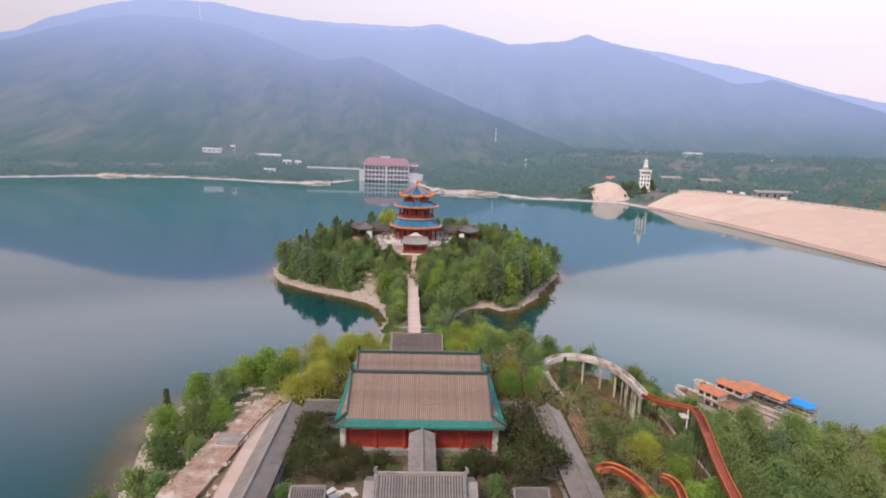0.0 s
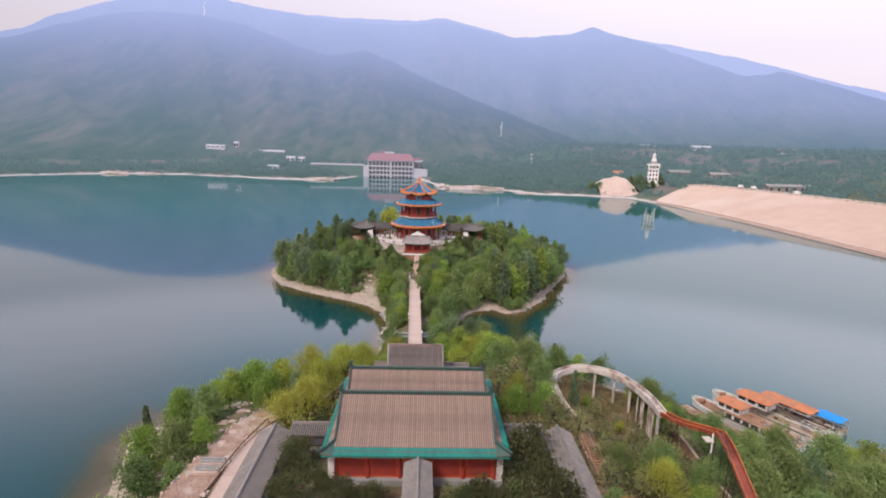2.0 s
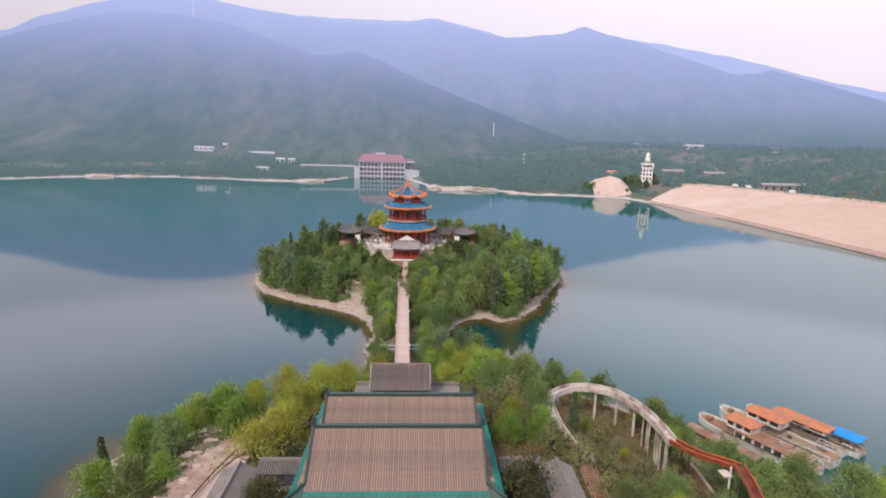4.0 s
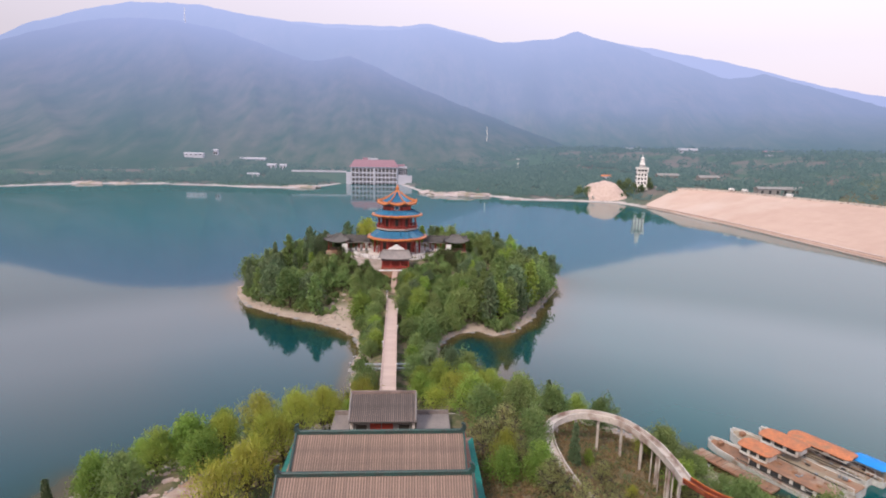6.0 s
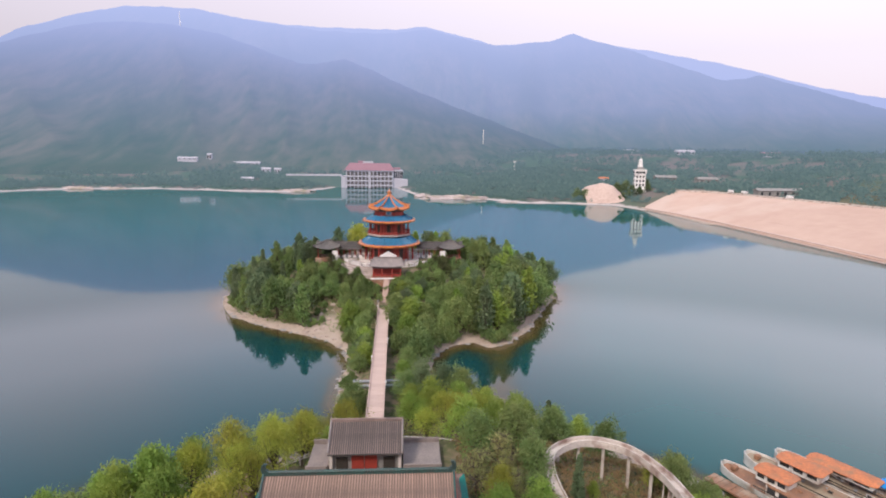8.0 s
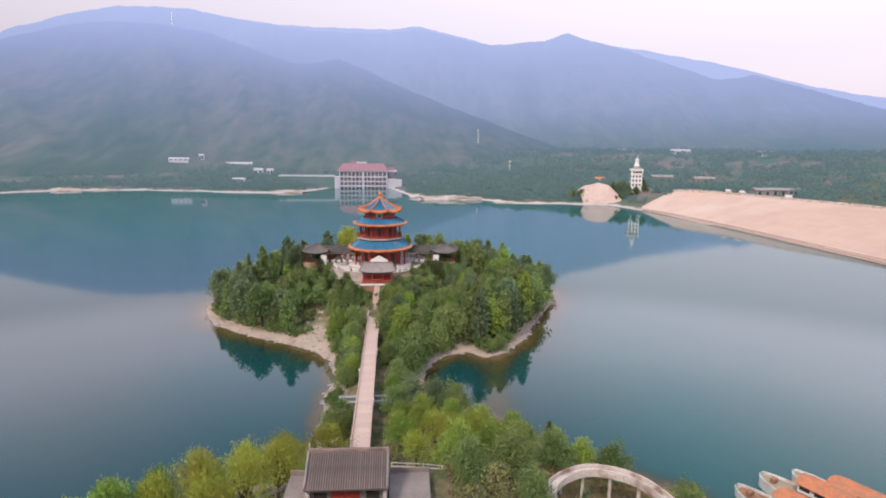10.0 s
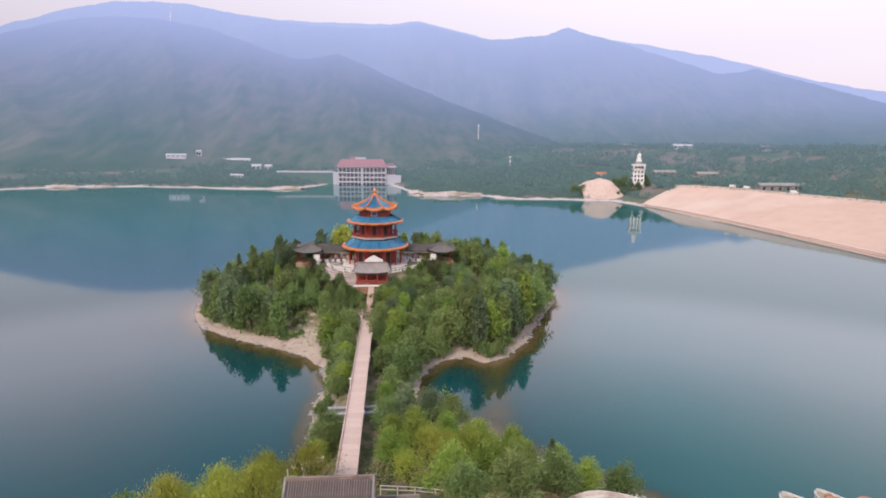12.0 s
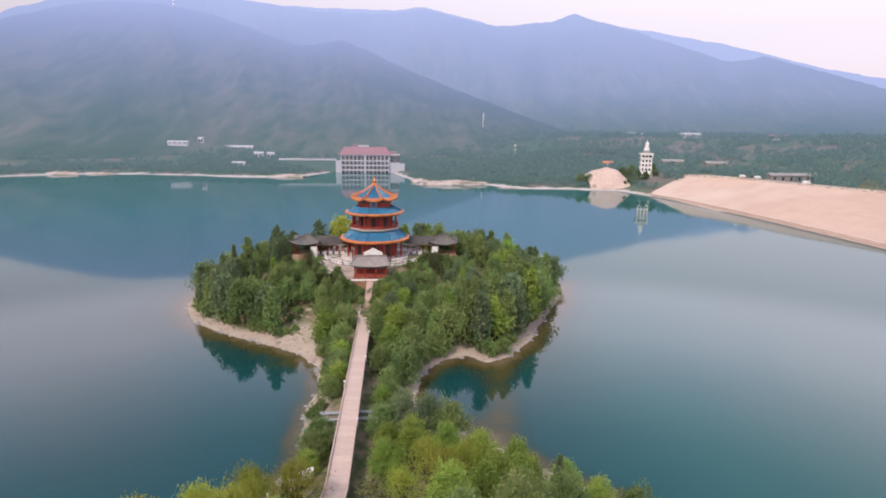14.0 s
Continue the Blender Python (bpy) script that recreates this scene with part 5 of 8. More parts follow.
def hip_roof(parent, x0, x1, y0, y1, ze, zr, over_x, mat=M_TILE_GREY, lift=0.35):
    """A small four-sided roof with raised corners; the ridge runs along x."""
    n = 8
    yr = (y0 + y1) / 2
    def grid(a, b, c, d):
        bm = bmesh.new()
        rows = []
        for i in range(n + 1):
            s = i / n
            row = []
            for j in range(n + 1):
                t = j / n
                lo, hi = Vector(a).lerp(Vector(b), t), Vector(d).lerp(Vector(c), t)
                p = lo.lerp(hi, s)
                p.z = ze + (zr - ze) * (0.7 * s + 0.3 * s * s) + lift * abs(2 * t - 1) ** 2.5 * (1 - s) ** 2
                row.append(bm.verts.new(p))
            rows.append(row)
        for i in range(n):
            for j in range(n):
                bm.faces.new((rows[i][j], rows[i][j + 1], rows[i + 1][j + 1], rows[i + 1][j]))
        line = [tuple(r[0].co) for r in rows]
        tiles = bmesh.new()
        for j in range(1, n * 2):
            for i in range(n):
                q0, q1 = rows[i], rows[i + 1]
                u, w = (j // 2), (j % 2) * 0.5
                if u + 1 <= n:
                    rod(tiles, q0[u].co.lerp(q0[min(u + 1, n)].co, w), q1[u].co.lerp(q1[min(u + 1, n)].co, w), 0.07, n=4)
        thicken(bm, 0.15)
        slope = part("roof_slope", bm, mat, parent)
        tagged(part("roof_tiles", tiles, mat, slope), kind="stuff")
        ridge_part("hip_ridge", line, 0.26, 0.3, mat, parent)
    ra, rb = (x0 + over_x, yr, zr), (x1 - over_x, yr, zr)
    grid((x0, y0, ze), (x1, y0, ze), rb, ra)
    grid((x1, y0, ze), (x1, y1, ze), rb, rb)
    grid((x1, y1, ze), (x0, y1, ze), ra, rb)
    grid((x0, y1, ze), (x0, y0, ze), ra, ra)
    if x1 - x0 > 2 * over_x + 0.4:
        ridge_part("ridge", [ra, ((x0 + x1) / 2, yr, zr), rb], 0.3, 0.4, mat, parent)


def gate_pavilion():
    g = thing("gate_pavilion", "red columned pavilion with grey tiled hip roof", "pavilion", (-1.1, 0, 0))
    part("platform", boxes((-4.7, 189.6, 9.5, 4.6, 196.5, 12.0), bevel=0.06), M_DECK, g, "white-edged stone platform")
    part("platform_edge", boxes((-4.85, 189.45, 11.7, 4.75, 189.75, 12.1)), M_PLASTER, g)
    hip_roof(g, -5.2, 5.1, 189.8, 196.4, 15.3, 17.3, 1.1, M_TILE_GREY, 0.5)
    for x in (-4.0, -1.5, 1.4, 3.9):
        for y in (190.6, 195.6):
            part("column", rod(bmesh.new(), (x, y, 12.0), (x, y, 15.4), 0.2, n=10), M_RED, g)
    part("back_wall", boxes((-4.0, 195.4, 12.0, 3.9, 195.7, 15.2)), M_RED, g)
    part("beam", boxes((-4.3, 190.4, 14.7, 4.2, 190.8, 15.35)), M_BRACKET, g)
    for x0, x1 in ((-4.0, -1.5), (-1.5, 1.4), (1.4, 3.9)):
        part("railing", boxes((x0 + 0.2, 190.5, 12.55, x1 - 0.2, 190.62, 13.1), (x0 + 0.2, 190.5, 12.1, x1 - 0.2, 190.62, 12.25)), M_RED, g)


gate_pavilion()


def gallery(side):
    """Grey tiled gallery from the pagoda to a corner pavilion."""
    g = thing("gallery", "grey tiled gallery ending in a corner pavilion", "gallery", (CX, CY + 2, 0), group="side galleries of the pagoda")
    xo = 20.2 * side
    hip_roof(g, xo - 4.5, xo + 4.5, -4.5, 4.5, 16.8, 18.9, 3.6, M_TILE_DARK, lift=1.1)
    x0, x1 = sorted((9.0 * side, 17.5 * side))
    gable_roof(g, x0, x1, -2.1, 2.1, 16.7, 18.3, M_TILE_DARK, 0.3, "x")
    for x, y in ((xo - 3, -3), (xo + 3, -3), (xo - 3, 3), (xo + 3, 3)):
        part("post", rod(bmesh.new(), (x, y, 13.6), (x, y, 17.0), 0.16, n=8), M_RED, g)
    part("base", boxes((xo - 3.8, -3.8, 9.0, xo + 3.8, 3.8, 13.6), bevel=0.08), M_DECK, g)
    part("white_wall", boxes((xo - 2.6 * side - 0.9, -3.95, 11.0, xo - 2.6 * side + 0.9, -3.75, 16.2)), M_PLASTER, g, "white plastered wall piece")
    for i in range(5):
        x = x0 + 0.6 + i * (x1 - x0 - 1.2) / 4
        for y in (-1.6, 1.6):
            part("post", rod(bmesh.new(), (x, y, 13.4), (x, y, 16.8), 0.12, n=8), M_RED, g)
        part("lattice", boxes((x - 0.5, -1.7, 13.5, x + 0.5, -1.62, 14.3), (x - 0.75, -1.7, 16.2, x + 0.75, -1.62, 16.6)), M_PLASTER, g, "white lattice panel")
    part("floor", boxes((x0, -2.0, 11.5, x1, 2.0, 13.4)), M_STONE, g)


gallery(-1)
gallery(1)


# ---- the toboggan slide ----
def trough(path, w, h, t, wall_h):
    """A U-shaped run along a path: floor, two side walls with thickness."""
    sec = [(-w / 2, wall_h), (-w / 2 - t, wall_h), (-w / 2 - t, -h), (w / 2 + t, -h), (w / 2 + t, wall_h), (w / 2, wall_h), (w / 2, 0), (-w / 2, 0)]
    return sweep(path, sec, True)


def rims(parent, path, w, wall_h, r=0.08):
    """Bright rounded lips along both walls of a run."""
    for s in (-1, 1):
        u = s * (w / 2 + 0.035)
        vs, fs = sweep(path, [(u + r * math.cos(a), wall_h + r * math.sin(a)) for a in (0.0, 1.05, 2.09, 3.14, 4.19, 5.24)], True)
        part("rim", mesh_of("rim", vs, fs, M_SLIDE), M_SLIDE, parent, "bright orange rim")


def slide():
    s = thing("toboggan_slide", "winding toboggan slide, white concrete curve and rusty orange run", "slide")
    curve = smooth_path([(25.0, 79.0, 9.2), (23.0, 84.0, 10.2), (22.3, 90.0, 11.2), (23.6, 94.3, 11.6), (28.2, 96.4, 11.9), (33.0, 94.3, 11.9), (35.3, 89.0, 11.9), (35.6, 83.5, 12.2), (35.2, 78.6, 12.6)], 8)
    vs, fs = trough(curve, 0.95, 0.45, 0.14, 0.5)
    part("white_curve", mesh_of("white_curve", vs, fs, M_CONC), M_CONC, s, "stained white concrete trough")
    run = smooth_path([(35.2, 78.6, 12.7), (35.9, 74.6, 13.5), (37.3, 71.2, 14.4), (38.3, 69.4, 14.8)], 6)
    vs, fs = trough(run, 0.9, 0.16, 0.07, 0.42)
    part("orange_run", mesh_of("orange_run", vs, fs, M_SLIDERED), M_SLIDERED, s, "rusty orange trough")
    rims(s, run, 0.9, 0.42)
    low = smooth_path([(38.3, 69.3, 15.0), (37.6, 66.0, 15.0), (36.5, 62.4, 15.0), (34.2, 55.0, 15.0), (32.2, 47.0, 15.0), (30.0, 38.0, 15.2)], 6)
    vs, fs = trough(low, 0.95, 0.16, 0.07, 0.34)
    part("red_run", mesh_of("red_run", vs, fs, M_SLIDERED), M_SLIDERED, s, "dark red trough")
    rims(s, low, 0.95, 0.34)
    for i in range(1, len(low) - 1):
        for q in (0, 1, 2):
            p = Vector(low[i]).lerp(Vector(low[i + 1]), q / 3)
            d = (Vector(low[i + 1]) - Vector(low[i]))
            ang = math.degrees(math.atan2(d.y, d.x)) - 90
            part("sleeper", box(bmesh.new(), -0.47, -0.14, 0.0, 0.47, 0.14, 0.07, turn=pose(p.x, p.y, p.z, 0, 0, ang)), M_SLIDEBED, s)
    for k in range(6, len(curve), 5):
        x, y, z = curve[k]
        zg = ground_z(x, y)
        part("support", boxes((x - 0.16, y - 0.16, zg - 0.4, x + 0.16, y + 0.16, z - 0.44), bevel=0.03), M_CONC, s)
    for k in range(len(curve) - 15, len(curve) - 1, 3):              # close-set posts under the high end
        x, y, z = curve[k]
        part("support", boxes((x - 0.45, y - 0.07, ground_z(x, y) - 0.4, x - 0.31, y + 0.07, z - 0.44), bevel=0.02), M_CONC, s)
    for x, y, z in [run[4], run[-1], low[10], low[20]]:
        zg = ground_z(x, y)
        bm = rods(((x - 0.6, y, zg - 0.4), (x - 0.5, y, z - 0.15), 0.055), ((x + 0.6, y, zg - 0.4), (x + 0.5, y, z - 0.15), 0.055), ((x - 0.6, y, zg + 0.5), (x + 0.5, y, z - 0.4), 0.035))
        part("trestle", bm, M_DARK, s)
    x, y, z = run[-1]
    part("landing", boxes((x - 1.8, y - 0.4, z - 0.9, x - 0.8, y + 0.9, z - 0.75)), M_CONC, s)
    part("white_post", rod(bmesh.new(), (x - 1.0, y - 0.2, z - 2.4), (x - 1.0, y - 0.2, z + 0.3), 0.08, n=6), M_PLASTER, s)
    return s


slide()


def lower_slide():
    s = thing("second_slide", "bright orange curved slide trough near the court", "slide")
    a = smooth_path([(20.6, 56.2, 13.9), (22.4, 56.6, 13.9), (23.9, 55.2, 13.8), (24.8, 52.6, 13.7), (25.0, 49.0, 13.6), (24.6, 43, 13.4)], 8)
    vs, fs = trough(a, 0.9, 0.12, 0.06, 0.5)
    part("trough", mesh_of("trough", vs, fs, M_SLIDERED), M_SLIDERED, s)
    rims(s, a, 0.9, 0.5, 0.12)
    b = smooth_path([(27.6, 55.2, 13.6), (28.4, 54.6, 13.6), (28.6, 53, 13.6), (28.0, 50, 13.6), (27.0, 44, 13.4)], 8)
    vs, fs = trough(b, 0.7, 0.12, 0.06, 0.5)
    part("trough", mesh_of("trough", vs, fs, M_SLIDERED), M_SLIDERED, s)
    rims(s, b, 0.7, 0.5, 0.12)
    for x, y, z in (a[6], a[14], a[24], b[4], b[16]):
        part("steel_post", rod(bmesh.new(), (x, y, ground_z(x, y) - 0.3), (x, y, z - 0.1), 0.07, n=6), M_STEEL, s, "grey steel post")
    for x, y in ((23.0, 53.4), (26.6, 54.2)):
        part("steel_post", rod(bmesh.new(), (x, y, 8), (x, y, 13.8), 0.09, n=6), M_STEEL, s, "grey steel post")


lower_slide()


# ---- old excursion boats ----
def hull(bm, length, beam, depth, flare=0.8):
    """A lofted hull: pointed raked bow at +y, square stern."""
    st = [(-0.5, 0.82, 0.0, 0.15), (-0.35, 0.95, 0, 0.0), (0.0, 1.0, 0, 0.0), (0.25, 0.95, 0, 0.04), (0.38, 0.8, 0, 0.16), (0.45, 0.56, 0, 0.3), (0.485, 0.34, 0, 0.42), (0.5, 0.14, 0, 0.5)]
    rows = []
    for u, w, _, sheer in st:
        y, b = u * length, beam / 2 * w
        zt = depth + sheer * 0.9
        row = [(-b, y, zt), (-b * 0.97, y, zt - 0.35), (-b * flare, y, -0.4 + sheer * 0.4), (b * flare, y, -0.4 + sheer * 0.4), (b * 0.97, y, zt - 0.35), (b, y, zt)]
        rows.append([bm.verts.new(p) for p in row])
    for a, b in zip(rows, rows[1:]):
        for j in range(5):
            bm.faces.new((a[j], a[j + 1], b[j + 1], b[j]))
    bm.faces.new(rows[0])
    bm.faces.new(rows[-1])
    return rows


def deck_of(length, beam, depth):
    bm = bmesh.new()
    st = [(-0.49, 0.8, 0.15), (-0.35, 0.93, 0.0), (0.0, 0.98, 0.0), (0.25, 0.92, 0.04), (0.38, 0.77, 0.16), (0.45, 0.53, 0.3), (0.48, 0.32, 0.4)]
    up = [(bm.verts.new((-beam / 2 * w, u * length, depth + s * 0.9 - 0.2)), bm.verts.new((beam / 2 * w, u * length, depth + s * 0.9 - 0.2))) for u, w, s in st]
    for a, b in zip(up, up[1:]):
        bm.faces.new((a[0], a[1], b[1], b[0]))
    thicken(bm, 0.08)
    return bm


def roof_slab(x0, x1, y0, y1, z, t=0.12, crown=0.18):
    """A low crowned roof with rounded ends."""
    bm = bmesh.new()
    xm = (x0 + x1) / 2
    rows = []
    for f, k in ((0.0, 0.62), (0.03, 0.84), (0.09, 0.97), (0.16, 1.0), (0.5, 1.0), (0.84, 1.0), (0.91, 0.97), (0.97, 0.84), (1.0, 0.62)):
        row = []
        for i in range(9):
            u = i / 4 - 1
            row.append(bm.verts.new((xm + (x1 - x0) / 2 * u * k, y0 + (y1 - y0) * f, z + crown * (1 - u * u) * (0.6 + 0.4 * k))))
        rows.append(row)
    for a, b in zip(rows, rows[1:]):
        for j in range(8):
            bm.faces.new((a[j], a[j + 1], b[j + 1], b[j]))
    thicken(bm, t)
    return bm


def cabin(parent, x0, x1, y0, y1, z0, z1, n, wall=M_HULL):
    room = part("cabin", boxes((x0, y0, z0, x1, y1, z1), bevel=0.05), wall, parent)
    for i in range(n):
        ya, yb = y0 + (y1 - y0) * (i + 0.15) / n, y0 + (y1 - y0) * (i + 0.85) / n
        for x, s in ((x0, -1), (x1, 1)):
            part("window", boxes((x - 0.03, ya, z0 + (z1 - z0) * 0.32, x + 0.03, yb, z0 + (z1 - z0) * 0.9)), M_GLASS, room)


def boat(label, spot, turn, length, beam, roofs, canopy=False, lower=True, lift=0.0):
    at = (spot[0], spot[1], -0.3)
    b = thing("excursion_boat", label, "boat", at, turn, group="old excursion boats at the shore")
    bm = bmesh.new()
    hull(bm, length, beam, 1.2 + lift)
    part("hull", bm, M_HULL, b, "stained white hull")
    part("deck", deck_of(length, beam, 1.2 + lift), M_DECK if lower else M_PALEDECK, b, "weathered deck")
    z = 1.0 + lift
    if lower:
        y0, y1 = -0.44 * length, 0.12 * length
        cabin(b, -beam * 0.40, beam * 0.40, y0, y1, z, z + 1.5, 7)
        part("lower_roof", roof_slab(-beam * 0.46, beam * 0.46, y0 - 0.5, y1 + 0.4, z + 1.52), M_DECK, b, "rust-brown flat roof")
    for y0, y1, h, m in roofs:
        cabin(b, -beam * 0.33, beam * 0.33, y0, y1, z + (1.5 if h > 2 else 0), z + h, 3)
        part("upper_roof", roof_slab(-beam * 0.44, beam * 0.44, y0 - 0.5, y1 + 0.5, z + h), m, b, "faded orange roof")
    for s in (-1, 1):
        line = [(s * beam / 2 * w * 0.98, u * length, 1.2 + lift + 0.9 * h - 0.1) for u, w, h in ((0.22, 0.95, 0.04), (0.3, 0.89, 0.09), (0.38, 0.8, 0.16), (0.45, 0.56, 0.3), (0.485, 0.34, 0.42), (0.5, 0.12, 0.5))]
        vs, fs = sweep(line, [(-0.05, 0), (-0.05, 0.34), (0.05, 0.34), (0.05, 0)], True)
        part("bow_bulwark", mesh_of("bow_bulwark", vs, fs, M_HULL), M_HULL, b, "white bow bulwark")
    part("anchor_winch", boxes((-0.5, 0.38 * length, 1.3 + lift, 0.5, 0.42 * length, 2.0 + lift), bevel=0.1), M_DECK, b)
    clutter = random.Random(int(at[0] * 10))
    for _ in range(9):
        x, y = clutter.uniform(-0.3, 0.3) * beam, clutter.uniform(-0.42, 0.1) * length
        top = z + (1.62 if lower else 0.22)
        w, d, h = clutter.uniform(0.2, 0.6), clutter.uniform(0.2, 0.8), clutter.uniform(0.1, 0.45)
        part("deck_box", boxes((x - w / 2, y - d / 2, top, x + w / 2, y + d / 2, top + h), bevel=0.03), clutter.choice((M_DECK, M_DECK, M_STEEL, M_DARK, M_ROOFORANGE)), b)
    for s in (-1, 1):
        line = [(s * beam * 0.47, u * length, z + 0.55) for u in (-0.45, -0.2, 0.0, 0.2)]
        vs, fs = sweep(line, [(-0.04, 0), (-0.04, 0.14), (0.06, 0.14), (0.06, 0)], True)
        part("rubbing_strake", mesh_of("rubbing_strake", vs, fs, M_DARK), M_DARK, b)
    bm = bmesh.new()
    for s in (-1, 1):
        rod(bm, (s * beam * 0.42, -0.49 * length, z + 1.0), (s * beam * 0.42, -0.3 * length, z + 1.0), 0.05, n=5)
        for q in (0.49, 0.42, 0.36, 0.3):
            rod(bm, (s * beam * 0.42, -q * length, z), (s * beam * 0.42, -q * length, z + 1.0), 0.05, n=5)
    part("stern_rail", bm, M_HULL, b)
    if canopy:
        y0, y1 = -0.5 * length, -0.1 * length
        sheet = part("canopy", roof_slab(-beam * 0.45, beam * 0.45, y0, y1, z + 2.1, 0.08, 0.3), M_CANVAS, b, "bright blue canvas canopy")
        for x in (-beam * 0.4, beam * 0.4):
            for y in (y0 + 0.2, y1 - 0.2):
                part("canopy_pole", rod(bmesh.new(), (x, y, z), (x, y, z + 2.1), 0.05, n=6), M_STEEL, sheet)
    return b


TURN = math.degrees(math.atan2(9.4, 17.5))
boat("old white excursion boat with rust-brown roof and orange bridge deck", (59.8, 99.2, 0), TURN, 20.5, 4.4, [(-0.2, 4.2, 3.0, M_ROOFORANGE)])
boat("old excursion boat with orange upper roof and pale deck", (64.8, 101.6, 0), TURN, 20.0, 4.6, [(-1.6, 4.2, 2.9, M_ROOFORANGE)], lower=False, lift=0.4)
boat("old excursion boat with long orange roof", (69.6, 103.4, 0), TURN, 17.0, 4.2, [(-5.6, 3.0, 2.3, M_ROOFORANGE)], lower=False, lift=0.3)
boat("small boat with bright blue canvas canopy", (73.4, 101.0, 0), TURN, 12.0, 3.8, [], canopy=True, lower=False)


def jetty():
    j = thing("jetty", "low rust-brown plank jetty along the boats", "jetty", (53.4, 102.2, 0), TURN)
    part("planks", boxes((-1.2, -9, 0.3, 1.2, 4, 0.55)), M_DECK, j)
    for i in range(13):
        y = -8.5 + i
        part("plank", boxes((-1.3, y - 0.4, 0.55, 1.3, y + 0.4, 0.62)), M_DECK, j)
    for x in (-0.6, 0.6):
        for y in (-8, -4, 0, 3.5):
            part("jetty_leg", rod(bmesh.new(), (x, y, -2), (x, y, 0.6), 0.12), M_DARK, j)


jetty()


def small_boat(at, turn):
    b = thing("white_rowing_boat", "small white boat drawn up beside the bridge", "boat", at, turn)
    bm = bmesh.new()
    hull(bm, 4.6, 1.6, 0.55)
    part("hull", bm, M_PLASTER, b)
    part("thwart", boxes((-0.6, -0.9, 0.4, 0.6, -0.6, 0.46), (-0.6, 0.4, 0.4, 0.6, 0.7, 0.46)), M_DECK, b)


small_boat((-6.3, 118.6, 2.95), -50)


# ---- lakeside terrace and path on the near slope ----
def lake_path():
    p = thing("lakeside_path", "worn terracotta path with steps above the lake", "path")
    pts = smooth_path([(-30.5, 48, 6.9), (-29.2, 58, 6.9), (-28.0, 66, 6.9), (-27.0, 74, 6.9), (-25.8, 81, 6.9), (-23.5, 87, 7.0), (-19, 92.5, 7.2), (-13, 96.5, 8.0)], 14)
    across = (-3.0, -2.6, -2.1, -1.4, -0.7, 0.0, 0.7, 1.4, 2.0, 2.5)
    bm = bmesh.new()
    rows = []
    for i, c in enumerate(pts):
        d = (Vector(pts[min(i + 1, len(pts) - 1)]) - Vector(pts[max(i - 1, 0)])).normalized()
        side = Vector((d.y, -d.x, 0))
        row = []
        for u in across:
            q = Vector(c) + side * (u + 0.35 * noise.noise((c[0] * 0.4, c[1] * 0.4, u)))
            worn = 0.16 * noise.noise((q.x * 0.7, q.y * 0.7, 2.0)) + 0.07 * noise.noise((q.x * 2.3, q.y * 2.3, 7.0))
            q.z += 0.08 + worn - (1.3 if u < -2.9 else 0.45 if u < -2.5 else 0.0)
            row.append(bm.verts.new(q))
        rows.append(row)
    for a, b in zip(rows, rows[1:]):
        for j in range(len(across) - 1):
            bm.faces.new((a[j], a[j + 1], b[j + 1], b[j]))
    part("paving", bm, M_EARTH, p)
    r = random.Random(31)
    for i, c in enumerate(pts[:-1]):
        d = (Vector(pts[i + 1]) - Vector(c))
        side = Vector((d.y, -d.x, 0)).normalized()
        ang = math.degrees(math.atan2(d.y, d.x))
        for q in range(2):
            if r.random() < 0.4:
                continue
            v = Vector(c) + d * (q * 0.5 + 0.25) + side * (-2.2 + r.uniform(-0.25, 0.25))
            w, h = d.length * r.uniform(0.16, 0.26), r.uniform(0.12, 0.3)
            part("kerb_stone", box(bmesh.new(), -w, -0.16, -0.5, w, 0.16, h, 0.05, turn=pose(v.x, v.y, v.z, r.uniform(-4, 4), r.uniform(-4, 4), ang + r.uniform(-9, 9))), r.choice((M_STONE, M_EARTH, M_PAVE)), p)
    vs, fs = sweep(pts, [(2.33, -0.5), (2.33, 0.2), (2.57, 0.2), (2.57, -0.5)], True)
    part("edging", mesh_of("edging", vs, fs, M_EARTH), M_EARTH, p)
    for i in range(7):
        part("step", boxes((-28.2 + r.uniform(-0.2, 0.2), 71.6 + i * 0.62, 6.8, -24.9 + r.uniform(-0.15, 0.15), 71.95 + i * 0.62, 7.12 + 0.02 * i), bevel=0.03), r.choice((M_STONE, M_EARTH, M_PAVE)), p)
    for x0, x1, ys in ((-28.3, -28.9, (72.5, 70.6, 68.6, 66.4, 64.0, 61.5)), (-24.8, -26.4, (71.8, 69.9, 67.8, 65.5, 63.0))):
        tops = []
        for k, y in enumerate(ys):
            x = x0 + (x1 - x0) * k / (len(ys) - 1)
            part("rail_post", rod(bmesh.new(), (x, y, 6.3), (x + r.uniform(-0.06, 0.06), y, 8.0 + r.uniform(-0.1, 0.5)), 0.055, n=6), M_POST, p, "pale wooden post")
            tops.append((x, y, 7.75))
        for k, (a, b) in enumerate(zip(tops, tops[1:])):
            if k % 3 != 2:
                part("hand_rail", rod(bmesh.new(), a, b, 0.035, n=5), M_POST, p)
    vs, fs = sweep(smooth_path([(-24.6, 72, 7.6), (-23.6, 79, 7.7), (-22.0, 85.5, 7.8)], 5), [(-0.05, -0.08), (-0.05, 0.08), (0.05, 0.08), (0.05, -0.08)], True)
    part("dark_rail", mesh_of("dark_rail", vs, fs, M_DARK), M_DARK, p, "dark handrail")
